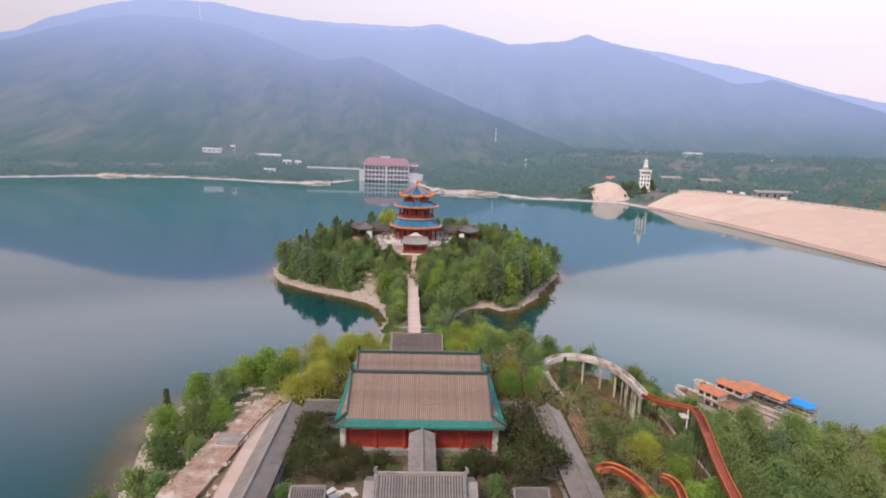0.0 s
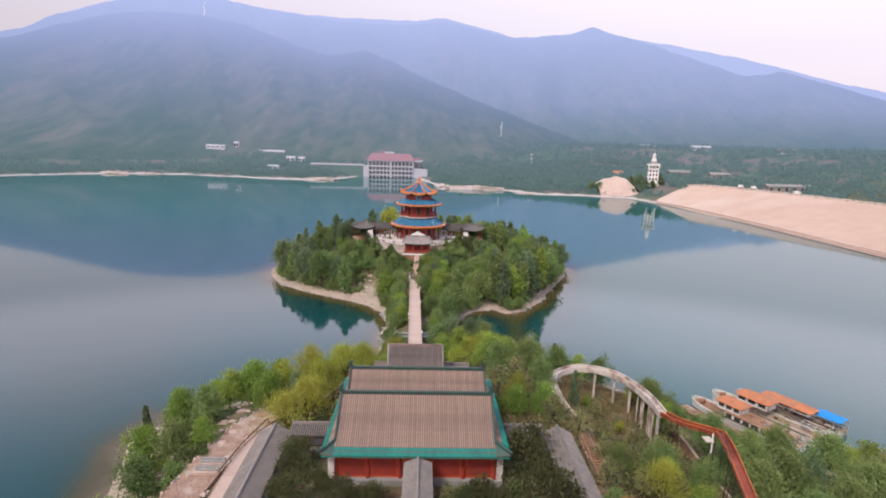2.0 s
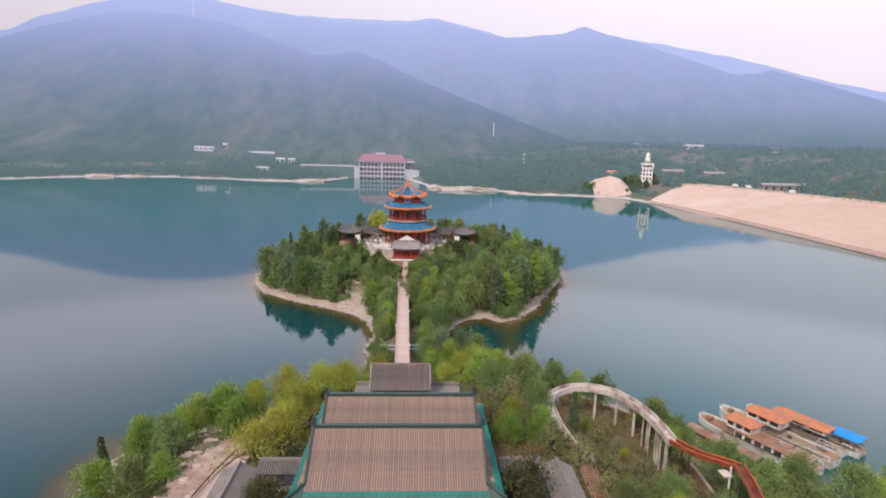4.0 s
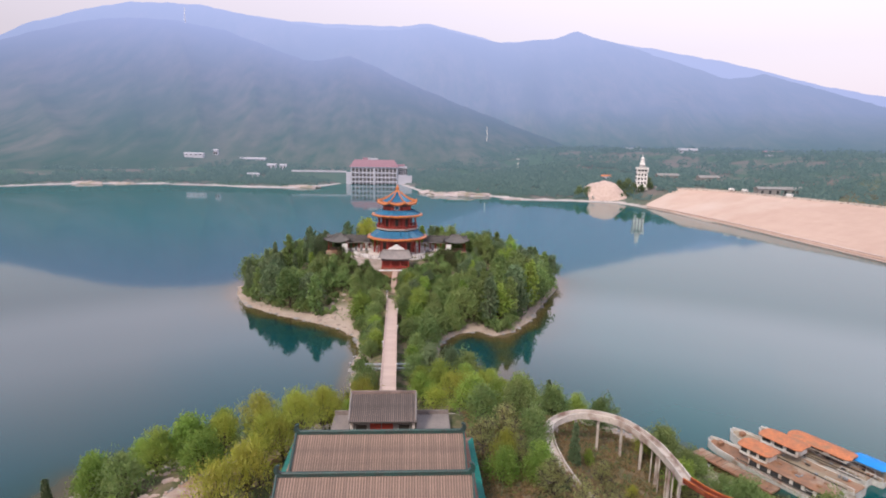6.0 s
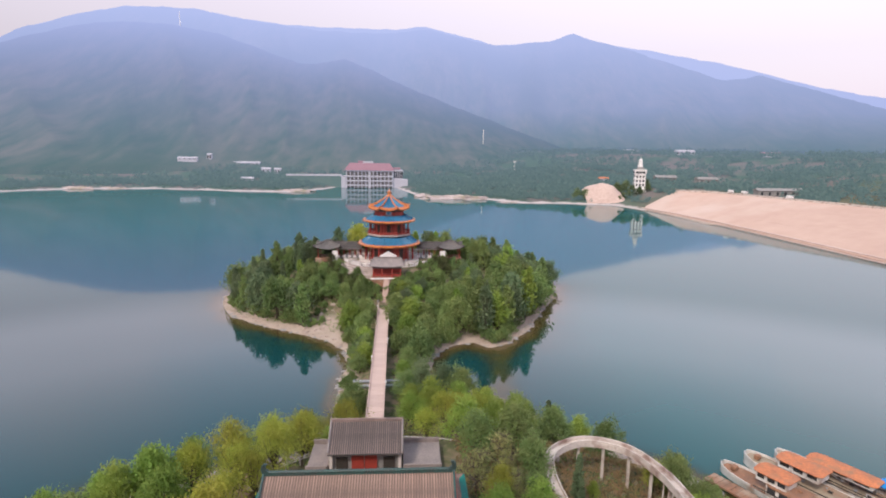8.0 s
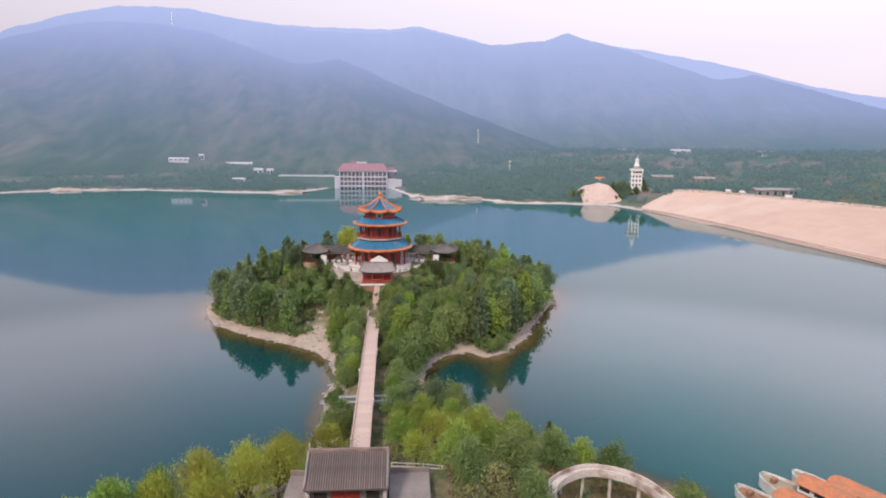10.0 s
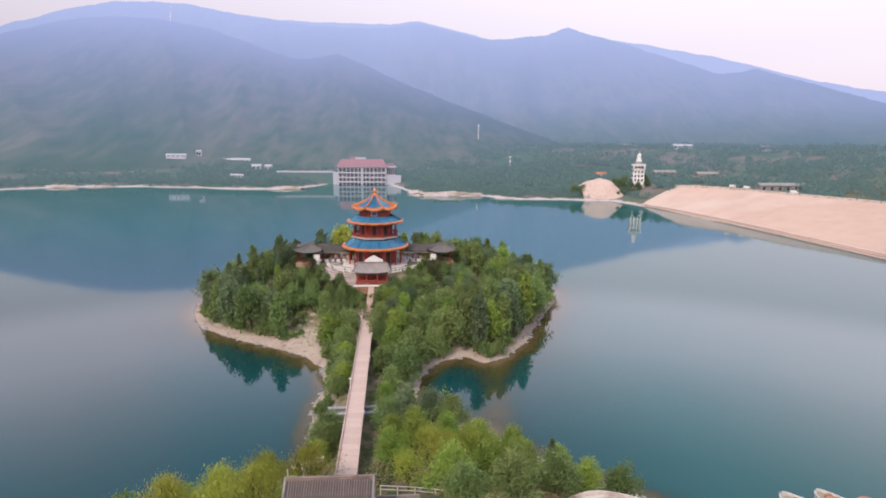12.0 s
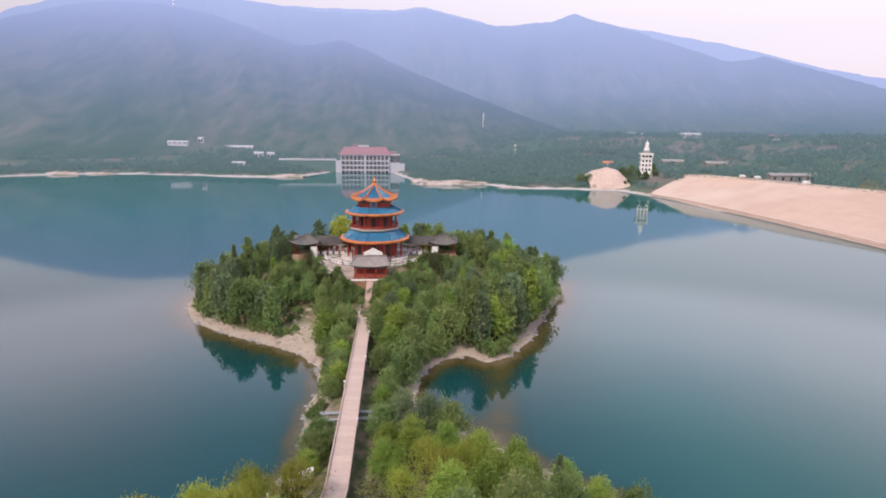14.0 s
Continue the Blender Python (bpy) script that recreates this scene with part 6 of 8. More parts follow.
    for x, y in ((-24.6, 72.1), (-24.2, 75), (-23.6, 79), (-22.9, 82.3), (-22.0, 85.4)):
        part("rail_post", rod(bmesh.new(), (x, y, 6.5), (x, y, 7.7), 0.05, n=6), M_DARK, p)
    return p


lake_path()


def bank_rubble():
    """Loose stones and broken slabs on the worn bank."""
    r = random.Random(21)
    vs, fs = [], []
    for _ in range(900):
        x, y = r.uniform(-41, -20.5), r.uniform(46, 96)
        q = shore_gap(x, y)
        if q < 1 or (x > -31 and r.random() < 0.5):
            continue
        z = ground_z(x, y) + (0.35 if -30 < x < -24.5 and y < 86 else 0.0)
        s, a = 0.12 + 0.5 * r.random() ** 2.5, r.uniform(0, 6.28)
        i = len(vs)
        for dz, k in ((-0.2, 1.1), (0.35, 0.8)):
            for c in range(5):
                t = a + c * 1.257 + r.uniform(-0.2, 0.2)
                vs.append((x + s * k * math.cos(t) * 1.2, y + s * k * math.sin(t), z + s * dz))
        fs.append(tuple(range(i + 5, i + 10)))
        fs += [(i + c, i + (c + 1) % 5, i + 5 + (c + 1) % 5, i + 5 + c) for c in range(5)]
    return tagged(new("bank_rubble", mesh_of("bank_rubble", vs, fs, M_PAVE)), "loose pinkish stones on the worn bank", "rubble", kind="stuff")


bank_rubble()


def stone_terrace():
    t = thing("stone_terrace", "pink paved terrace below the covered walk", "terrace")
    part("paving", boxes((-24.4, 36, 5.2, -20.3, 85.2, 6.95), bevel=0.05), M_EARTH, t)
    part("retaining_wall", boxes((-20.3, 36, 5.2, -19.2, 76, 10.45), bevel=0.05), M_STONE, t)
    slab = mesh_of("paving_slab", *sweep([(0, 0.02, 0), (0, 1.58, 0)], [(-1.8, 0.0), (-1.78, 0.03), (1.78, 0.03), (1.8, 0.0)], True), M_PAVE)
    for i in range(26):
        ob = new("paving_slab", slab)
        ob.parent, ob.location = t, (-22.35, 43 + i * 1.6, 6.955)


stone_terrace()


def timber_stairs():
    """Narrow stairs with side rails, down the slope beside the covered walk."""
    t = thing("timber_stairs", "narrow reddish timber stairs with side rails", "stairs")
    ys = [66.0 + 0.55 * i for i in range(22)]
    line = [(22.6 + 0.03 * (y - 66), y, max(ground_z(22.6, y), ground_z(23.6, y)) + 0.28) for y in ys]
    for x, y, z in line:
        part("tread", boxes((x - 0.2, y - 0.2, z - 0.12, x + 1.2, y + 0.2, z), bevel=0.02), M_DECK, t)
    for off in (-0.28, 1.28):
        vs, fs = sweep([(x + off, y, z + 0.75) for x, y, z in line], [(-0.06, -0.07), (-0.06, 0.07), (0.06, 0.07), (0.06, -0.07)], True)
        part("rail", mesh_of("rail", vs, fs, M_DECK), M_DECK, t)
        vs, fs = sweep([(x + off, y, z - 0.05) for x, y, z in line], [(-0.06, -0.2), (-0.06, 0.08), (0.06, 0.08), (0.06, -0.2)], True)
        part("stringer", mesh_of("stringer", vs, fs, M_EARTH), M_EARTH, t)
        for x, y, z in line[::4]:
            part("rail_post", boxes((x + off - 0.05, y - 0.05, z - 0.5, x + off + 0.05, y + 0.05, z + 0.75)), M_DECK, t)


timber_stairs()


def garden_wall():
    w = thing("garden_wall", "long low pale wall beside the slide", "wall")
    pts = smooth_path([(39.0, 84, 8.2), (39.0, 78, 8.2), (38.6, 71.5, 8.2), (38.6, 65, 8.2), (37.8, 58.5, 8.2), (37, 45, 8.2)], 4)
    vs, fs = sweep(pts, [(-0.2, -2.2), (-0.2, 0.15), (0.2, 0.15), (0.2, -2.2)], True)
    body = part("wall_body", mesh_of("wall_body", vs, fs, M_DECK), M_DECK, w)
    vs, fs = sweep(pts, [(-0.22, 0.15), (-0.22, 0.2), (-0.12, 0.26), (0.12, 0.26), (0.22, 0.2), (0.22, 0.15)], True)
    part("coping", mesh_of("coping", vs, fs, M_PALEDECK), M_PALEDECK, body, "tan coping")


garden_wall()


def fence_line(label, pts, mat, h=1.0):
    f = thing("fence", label, "fence")
    ps = smooth_path(pts, 5)
    for p in ps[::2]:
        part("post", rod(bmesh.new(), (p.x, p.y, p.z - 0.4), (p.x, p.y, p.z + h), 0.08, n=6), mat, f)
    for u in (0.5, h):
        vs, fs = sweep(ps, [(-0.05, u - 0.06), (-0.05, u), (0.05, u), (0.05, u - 0.06)], True)
        part("rail", mesh_of("rail", vs, fs, mat), mat, f)


fence_line("pale rail fence along the causeway path", [(4.5, 106.5, 6.6), (10, 106.0, 6.4), (17, 104, 6.4), (22, 101.5, 6.6)], M_WHITE)
fence_line("pale rail fence along the slope", [(-7.5, 99.5, 8.6), (-12, 97.8, 7.6), (-17, 95.0, 6.9), (-21, 91.5, 6.7)], M_WHITE, 0.8)


# ---- the dam ----
def dam():
    d = thing("dam", "pale pink slab-faced embankment dam", "dam")
    foot = [(199, 496), (203, 470), (206, 445), (211.5, 375), (213, 312), (214.5, 254), (216, 200), (222, 120), (236, 20)]
    crest = [(238, 508), (243, 492), (258, 466), (270, 410), (282, 376), (290, 344), (300, 300), (315, 210), (330, 60)]
    crest_z = [15, 16, 16.5, 17, 17, 17, 17, 17, 17]
    fp, cp = smooth_path([(x, y, -1.5) for x, y in foot], 4), smooth_path([(x, y, z) for (x, y), z in zip(crest, crest_z)], 4)
    k = len(fp)
    n = 8
    slab = bmesh.new()
    grid = [[slab.verts.new(Vector(a).lerp(Vector(b), j / n) + Vector((0, 0, -0.5))) for j in range(n + 1)] for a, b in zip(fp, cp)]
    for i in range(k - 1):
        for j in range(n):
            slab.faces.new((grid[i][j], grid[i + 1][j], grid[i + 1][j + 1], grid[i][j + 1]))
    part("body", slab, M_SAND, d)
    # facing slabs with open joints
    for i in range(k - 1):
        for j in range(1, n):
            q = [Vector(fp[i]).lerp(Vector(cp[i]), j / n), Vector(fp[i + 1]).lerp(Vector(cp[i + 1]), j / n), Vector(fp[i + 1]).lerp(Vector(cp[i + 1]), (j + 1) / n), Vector(fp[i]).lerp(Vector(cp[i]), (j + 1) / n)]
            c = sum(q, Vector()) / 4
            face = bmesh.new()
            rise = 0.12 + 0.02 * math.sin(i * 7.1 + j * 3.3)
            top = [face.verts.new(c + (v - c) * 0.9985 + Vector((0, 0, rise))) for v in q]
            low = [face.verts.new(c + (v - c) * 0.997 + Vector((0, 0, -0.3))) for v in q]
            face.faces.new(top)
            for e in range(4):
                face.faces.new((top[e], top[(e + 1) % 4], low[(e + 1) % 4], low[e]))
            part("facing_slab", face, M_DAM, d)
    vs, fs = sweep([Vector(p) + Vector((4, 0.0, 0)) for p in cp], [(-5, -3), (-5, 0.35), (5, 0.35), (5, -3)], True)
    part("crest_road", mesh_of("crest_road", vs, fs, M_CONC), M_CONC, d, "pale crest road")
    vs, fs = sweep([Vector(p) + Vector((0, 0, 0)) for p in cp], [(-0.25, 0.3), (-0.25, 1.1), (0.25, 1.1), (0.25, 0.3)], True)
    part("parapet", mesh_of("parapet", vs, fs, M_CONC), M_CONC, d)
    # the wave berm at the water
    berm = [Vector(f).lerp(Vector(c), 0.16) for f, c in zip(fp, cp)]
    vs, fs = sweep(berm, [(-1.5, -1.5), (-1.5, 0.3), (1.5, 0.3), (1.5, -1.5)], True)
    part("berm", mesh_of("berm", vs, fs, M_SAND), M_SAND, d)
    for x, y in ((259, 464), (263, 452), (272, 412)):
        v = thing("parked_van", "small white van parked on the dam crest", "van", (x + 3, y, 17.3), 20, group="vans on the dam")
        part("body", boxes((-1, -2.4, 0.4, 1, 2.4, 2.1), bevel=0.2), M_PLASTER, v)
        part("windscreen", boxes((-0.85, -2.43, 1.3, 0.85, -2.38, 1.9)), M_GLASS, v)
        for wx in (-0.9, 0.9):
            for wy in (-1.5, 1.5):
                part("wheel", rod(bmesh.new(), (wx - 0.12, wy, 0.38), (wx + 0.12, wy, 0.38), 0.38, n=10), M_DARK, v)


dam()


def sand_cliff():
    c = thing("sand_bank", "bare pink sand bank at the dam's end", "bank")
    n, m = 16, 8
    bm = bmesh.new()
    rows = []
    for i in range(n + 1):
        u = i / n
        row = []
        for j in range(m + 1):
            v = j / m
            x = 169 + 38 * u + 2 * math.sin(u * 5)
            y = 534 - 6 * u + 26 * v
            z = -1 + 19 * math.sin(math.pi * min(1, 0.10 + u * 0.86)) ** 0.42 * min(1, v * 1.7) ** 0.8 + 2.6 * noise.noise((u * 5, v * 3, 1)) * v + 0.4 * noise.noise((u * 9, v * 6, 4))
            row.append(bm.verts.new((x, y, z)))
        rows.append(row)
    for i in range(n):
        for j in range(m):
            bm.faces.new((rows[i][j], rows[i + 1][j], rows[i + 1][j + 1], rows[i][j + 1]))
    part("slope", bm, M_SAND, c, smooth=True)


sand_cliff()


def intake_tower():
    t = thing("lookout_tower", "white four-storey lookout tower with a slim lantern on top", "tower", (223.5, 553, 0), -14)
    bm = bmesh.new()
    rows = []
    for z, w in ((8, 6.0), (14, 5.6), (15, 5.0), (27.4, 4.7), (27.5, 5.3), (30.6, 5.3), (30.7, 5.7), (31.6, 5.7)):
        rows.append([bm.verts.new((w * a, w * b, z)) for a, b in ((-1, -1), (1, -1), (1, 1), (-1, 1))])
    for a, b in zip(rows, rows[1:]):
        for j in range(4):
            bm.faces.new((a[j], a[(j + 1) % 4], b[(j + 1) % 4], b[j]))
    bm.faces.new(rows[-1])
    shaft = part("shaft", bm, M_PLASTER, t)
    for z, h, w in ((16.2, 2.2, 0.75), (20.0, 2.2, 0.75), (23.8, 2.2, 0.75), (28.0, 1.9, 1.2)):
        for x in (-2.9, 0, 2.9):
            y = -5.33 if z > 27 else -5.02 + (z - 15) * 0.024
            part("window", boxes((x - w, y - 0.03, z, x + w, y + 0.6, z + h)), M_GLASS, shaft)
            part("window", boxes((-5.9 if z < 27 else -5.34, x - w, z, -4.6, x + w, z + h)) if z > 27 else boxes((y - 0.03, x - w, z, y + 0.6, x + w, z + h)), M_GLASS, shaft)
    part("parapet_roof", ring_wall(5.0, 2.6, 31.6, 34.2, 4, 45), M_STONE, t, "grey stepped roof")
    part("lantern_base", ring_wall(2.6, 2.2, 34.2, 36.2), M_PLASTER, t)
    lamp = part("lantern", ring_wall(1.9, 1.6, 36.2, 40.0), M_PLASTER, t)
    part("lantern_cap", ring_wall(2.3, 0.3, 40.0, 41.6), M_PLASTER, lamp)
    part("spire", rod(bmesh.new(), (0, 0, 41.5), (0, 0, 44.0), 0.3, 0.08, n=8), M_PLASTER, t)
    part("stair_wing", boxes((-10.0, -5.6, 8, -5.4, -1.0, 15.6), bevel=0.1), M_PLASTER, t)


intake_tower()


# ---- the lakeside hotel and other far buildings ----
def hotel():
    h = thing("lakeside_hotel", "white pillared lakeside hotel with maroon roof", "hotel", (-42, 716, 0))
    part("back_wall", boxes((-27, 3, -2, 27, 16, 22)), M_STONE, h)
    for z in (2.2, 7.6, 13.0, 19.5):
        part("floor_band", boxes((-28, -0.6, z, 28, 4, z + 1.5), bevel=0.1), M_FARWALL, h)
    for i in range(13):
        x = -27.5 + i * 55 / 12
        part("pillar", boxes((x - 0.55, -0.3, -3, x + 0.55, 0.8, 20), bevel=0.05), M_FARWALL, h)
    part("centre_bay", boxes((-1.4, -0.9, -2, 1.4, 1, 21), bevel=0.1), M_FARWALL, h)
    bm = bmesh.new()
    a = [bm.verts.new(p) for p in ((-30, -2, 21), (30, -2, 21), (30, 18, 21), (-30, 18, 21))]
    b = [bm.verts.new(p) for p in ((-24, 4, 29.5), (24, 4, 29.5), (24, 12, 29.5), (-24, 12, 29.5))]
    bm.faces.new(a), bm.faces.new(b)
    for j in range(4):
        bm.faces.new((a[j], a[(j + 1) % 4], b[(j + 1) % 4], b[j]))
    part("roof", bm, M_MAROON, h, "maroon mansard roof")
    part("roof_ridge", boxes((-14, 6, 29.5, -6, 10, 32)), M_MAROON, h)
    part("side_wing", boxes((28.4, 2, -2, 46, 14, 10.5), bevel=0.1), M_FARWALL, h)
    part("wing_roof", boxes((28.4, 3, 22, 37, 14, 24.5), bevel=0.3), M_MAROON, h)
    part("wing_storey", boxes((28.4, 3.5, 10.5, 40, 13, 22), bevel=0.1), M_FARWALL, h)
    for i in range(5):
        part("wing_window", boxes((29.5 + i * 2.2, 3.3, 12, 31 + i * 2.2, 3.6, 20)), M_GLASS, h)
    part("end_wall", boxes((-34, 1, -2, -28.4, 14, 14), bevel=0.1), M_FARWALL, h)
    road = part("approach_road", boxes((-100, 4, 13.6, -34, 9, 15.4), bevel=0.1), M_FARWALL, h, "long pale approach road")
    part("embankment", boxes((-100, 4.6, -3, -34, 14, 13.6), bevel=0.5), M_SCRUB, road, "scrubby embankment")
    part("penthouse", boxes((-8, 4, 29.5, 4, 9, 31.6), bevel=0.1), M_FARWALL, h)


hotel()


def far_house(x, y, w, d, h, roof, label, z=None):
    z = ground_z(x, y) if z is None else z
    b = thing("far_house", label, "house", (x, y, z))
    block = part("wall_block", boxes((-w / 2, -d / 2, -6, w / 2, d / 2, h), bevel=0.05), (M_STONE if roof is M_STONE else M_FARWALL), b)
    bm = bmesh.new()
    lo = [bm.verts.new(p) for p in ((-w / 2 - 0.6, -d / 2 - 0.6, h), (w / 2 + 0.6, -d / 2 - 0.6, h), (w / 2 + 0.6, d / 2 + 0.6, h), (-w / 2 - 0.6, d / 2 + 0.6, h))]
    ra, rb = bm.verts.new((-w / 2 - 0.6, 0, h + d * 0.28)), bm.verts.new((w / 2 + 0.6, 0, h + d * 0.28))
    bm.faces.new(lo), bm.faces.new((lo[0], lo[1], rb, ra)), bm.faces.new((lo[2], lo[3], ra, rb)), bm.faces.new((lo[1], lo[2], rb)), bm.faces.new((lo[3], lo[0], ra))
    part("roof", bm, roof, b)
    for i in range(max(2, int(w / 6))):
        u = -w / 2 + (i + 0.5) * w / max(2, int(w / 6))
        part("window", boxes((u - 1, -d / 2 - 0.05, h * 0.3, u + 1, -d / 2 + 0.05, h * 0.8)), M_GLASS, block)


far_house(-303, 845, 26, 7, 2.4, M_FARWALL, "long white house among the far trees", 27.5)
far_house(-280, 866, 6, 6, 8.0, M_FARWALL, "pale square tower house on the slope", 27.0)
far_house(-230, 868, 40, 8, 4.5, M_FARWALL, "long low white building behind the shore")
far_house(-186, 805, 11, 7, 6.5, M_FARWALL, "cream house near the far shore")
far_house(-171, 806, 8, 6.5, 7.5, M_FARWALL, "cream house near the far shore")
far_house(-192, 735, 14, 5.5, 3.2, M_FARWALL, "low white hut on the shore")
far_house(272, 604, 22, 8, 7.5, M_STONE, "grey long shed with dark windows behind the dam")
far_house(296, 566, 20, 8, 7.5, M_STONE, "grey long shed with dark windows behind the dam")
far_house(310, 476, 40, 7, 5.5, M_STONE, "long grey shed with dark windows on the dam crest")
far_house(440, 905, 30, 9, 5, M_FARWALL, "white building on the plain")
far_house(395, 1010, 26, 9, 5, M_FARWALL, "white building on the plain")
far_house(570, 880, 16, 8, 4.8, M_FARWALL, "white building on the plain")
far_house(545, 850, 30, 9, 5.6, M_MAROON, "long red-roofed building on the plain")
far_house(205, 600, 9, 6, 7.2, M_ORANGE, "orange-roofed shrine among trees")


def far_masts():
    for x, y, z0, z1, w in ((157, 1190, 40, 86, 0.8), (150, 800, 6, 33, 0.35), (-860, 2330, 440, 540, 2)):
        m = thing("radio_mast", "slim white lattice mast", "mast", group="far masts")
        part("pole", rod(bmesh.new(), (x, y, z0), (x, y, z1), w, w * 0.5, n=6), M_PLASTER, m)
        if z1 < 100:
            for z in (z1 - 2, z1 - 8, z1 - 13):
                part("platform", boxes((x - 1.6, y - 0.8, z, x + 1.6, y + 0.8, z + 0.8)), M_PLASTER, m)


far_masts()


def shore_rocks():
    """Bare pale ledges at the far waterline."""
    for x, y, w, d, h in ((48, 577, 60, 14, 4.2), (22, 600, 22, 10, 3.0), (-356, 660, 48, 8, 2.6), (-322, 670, 34, 6, 1.6), (-118, 650, 42, 8, 2.6), (100, 546, 26, 3, 0.9)):
        r = thing("rock_ledge", "bare pale rock ledge at the waterline", "rock", (x, y, 0), group="rock ledges on the far shore")
        bm = bmesh.new()
        bmesh.ops.create_icosphere(bm, subdivisions=4, radius=1)
        for v in bm.verts:
            k = 1 + 0.35 * noise.noise(v.co * 1.7 + Vector((x, y, 0)))
            v.co = Vector((v.co.x * w / 2 * k, v.co.y * d / 2 * k, max(v.co.z, -0.4) * h * k * (1 + 0.4 * noise.noise(v.co * 5 + Vector((y, x, 3))))))
        part("ledge", bm, M_LEDGE, r)


shore_rocks()


def shore_stones():
    """Rough stones and broken ledges round the island and the causeway."""
    r = random.Random(77)
    px = np.array([r.uniform(-58, 62) for _ in range(26000)])
    py = np.array([r.uniform(102, 252) for _ in range(26000)])
    d, z = inside_distance(px, py, POLY), land_height(px, py)
    for name, label, mat, lo, hi in (("shore_stone", "pale worn stones along the waterline", M_BEACH, 0.3, 2.6), ("shore_boulder", "dark wet stones at the water's edge", M_STONE, -0.5, 0.7)):
        vs, fs = [], []
        for x, y, q, h in zip(px, py, d, z):
            if not lo < q < hi or r.random() < 0.35:
                continue
            s, a = 0.12 + 0.55 * r.random() ** 3, r.uniform(0, 6.28)
            i = len(vs)
            for dz, k in ((-0.3, 1.1), (0.2, 1.0), (0.5, 0.55)):
                for c in range(6):
                    t = a + c * 1.047 + r.uniform(-0.25, 0.25)
                    vs.append((x + s * k * math.cos(t) * 1.35, y + s * k * math.sin(t), h + s * (dz + r.uniform(-0.08, 0.08))))
            fs.append(tuple(range(i + 12, i + 18)))
            fs += [(i + g + c, i + g + (c + 1) % 6, i + g + 6 + (c + 1) % 6, i + g + 6 + c) for g in (0, 6) for c in range(6)]
        tagged(new(name, mesh_of(name, vs, fs, mat)), label, "stones", kind="stuff")


shore_stones()


# ---- trees ----
rng = random.Random(11)


def leaf_cloud(verts, faces, centre, radius, count, size, r, flat=1.0, droop=0.0, lift=0.4):
    """Small bent leaf sprays at all angles, scattered loosely through one clump of the crown."""
    for _ in range(count):
        d = Vector((r.gauss(0, 1), r.gauss(0, 1), r.gauss(0, 1))).normalized()
        k = radius * (0.35 + 0.8 * r.random())
        p = Vector(centre) + Vector((d.x * k, d.y * k, d.z * k * flat))
        s = size * (0.5 + 0.9 * r.random())
        u = Vector((r.gauss(0, 0.8), r.gauss(0, 0.8), r.gauss(lift, 0.8))).normalized()
        w = u.orthogonal().normalized()
        w.rotate(Matrix.Rotation(r.uniform(0, 6.28), 3, u))
        b = u.cross(w) * s * 0.16
        if droop:
            u = (u * 0.5 + Vector((0, 0, -droop))).normalized()
        i = len(verts)
        verts += [p - u * s * 0.55, p - w * s * 0.3 + b, p + w * s * 0.3 + b, p + u * s * 0.65]
        faces += [(i, i + 1, i + 3), (i, i + 3, i + 2)]


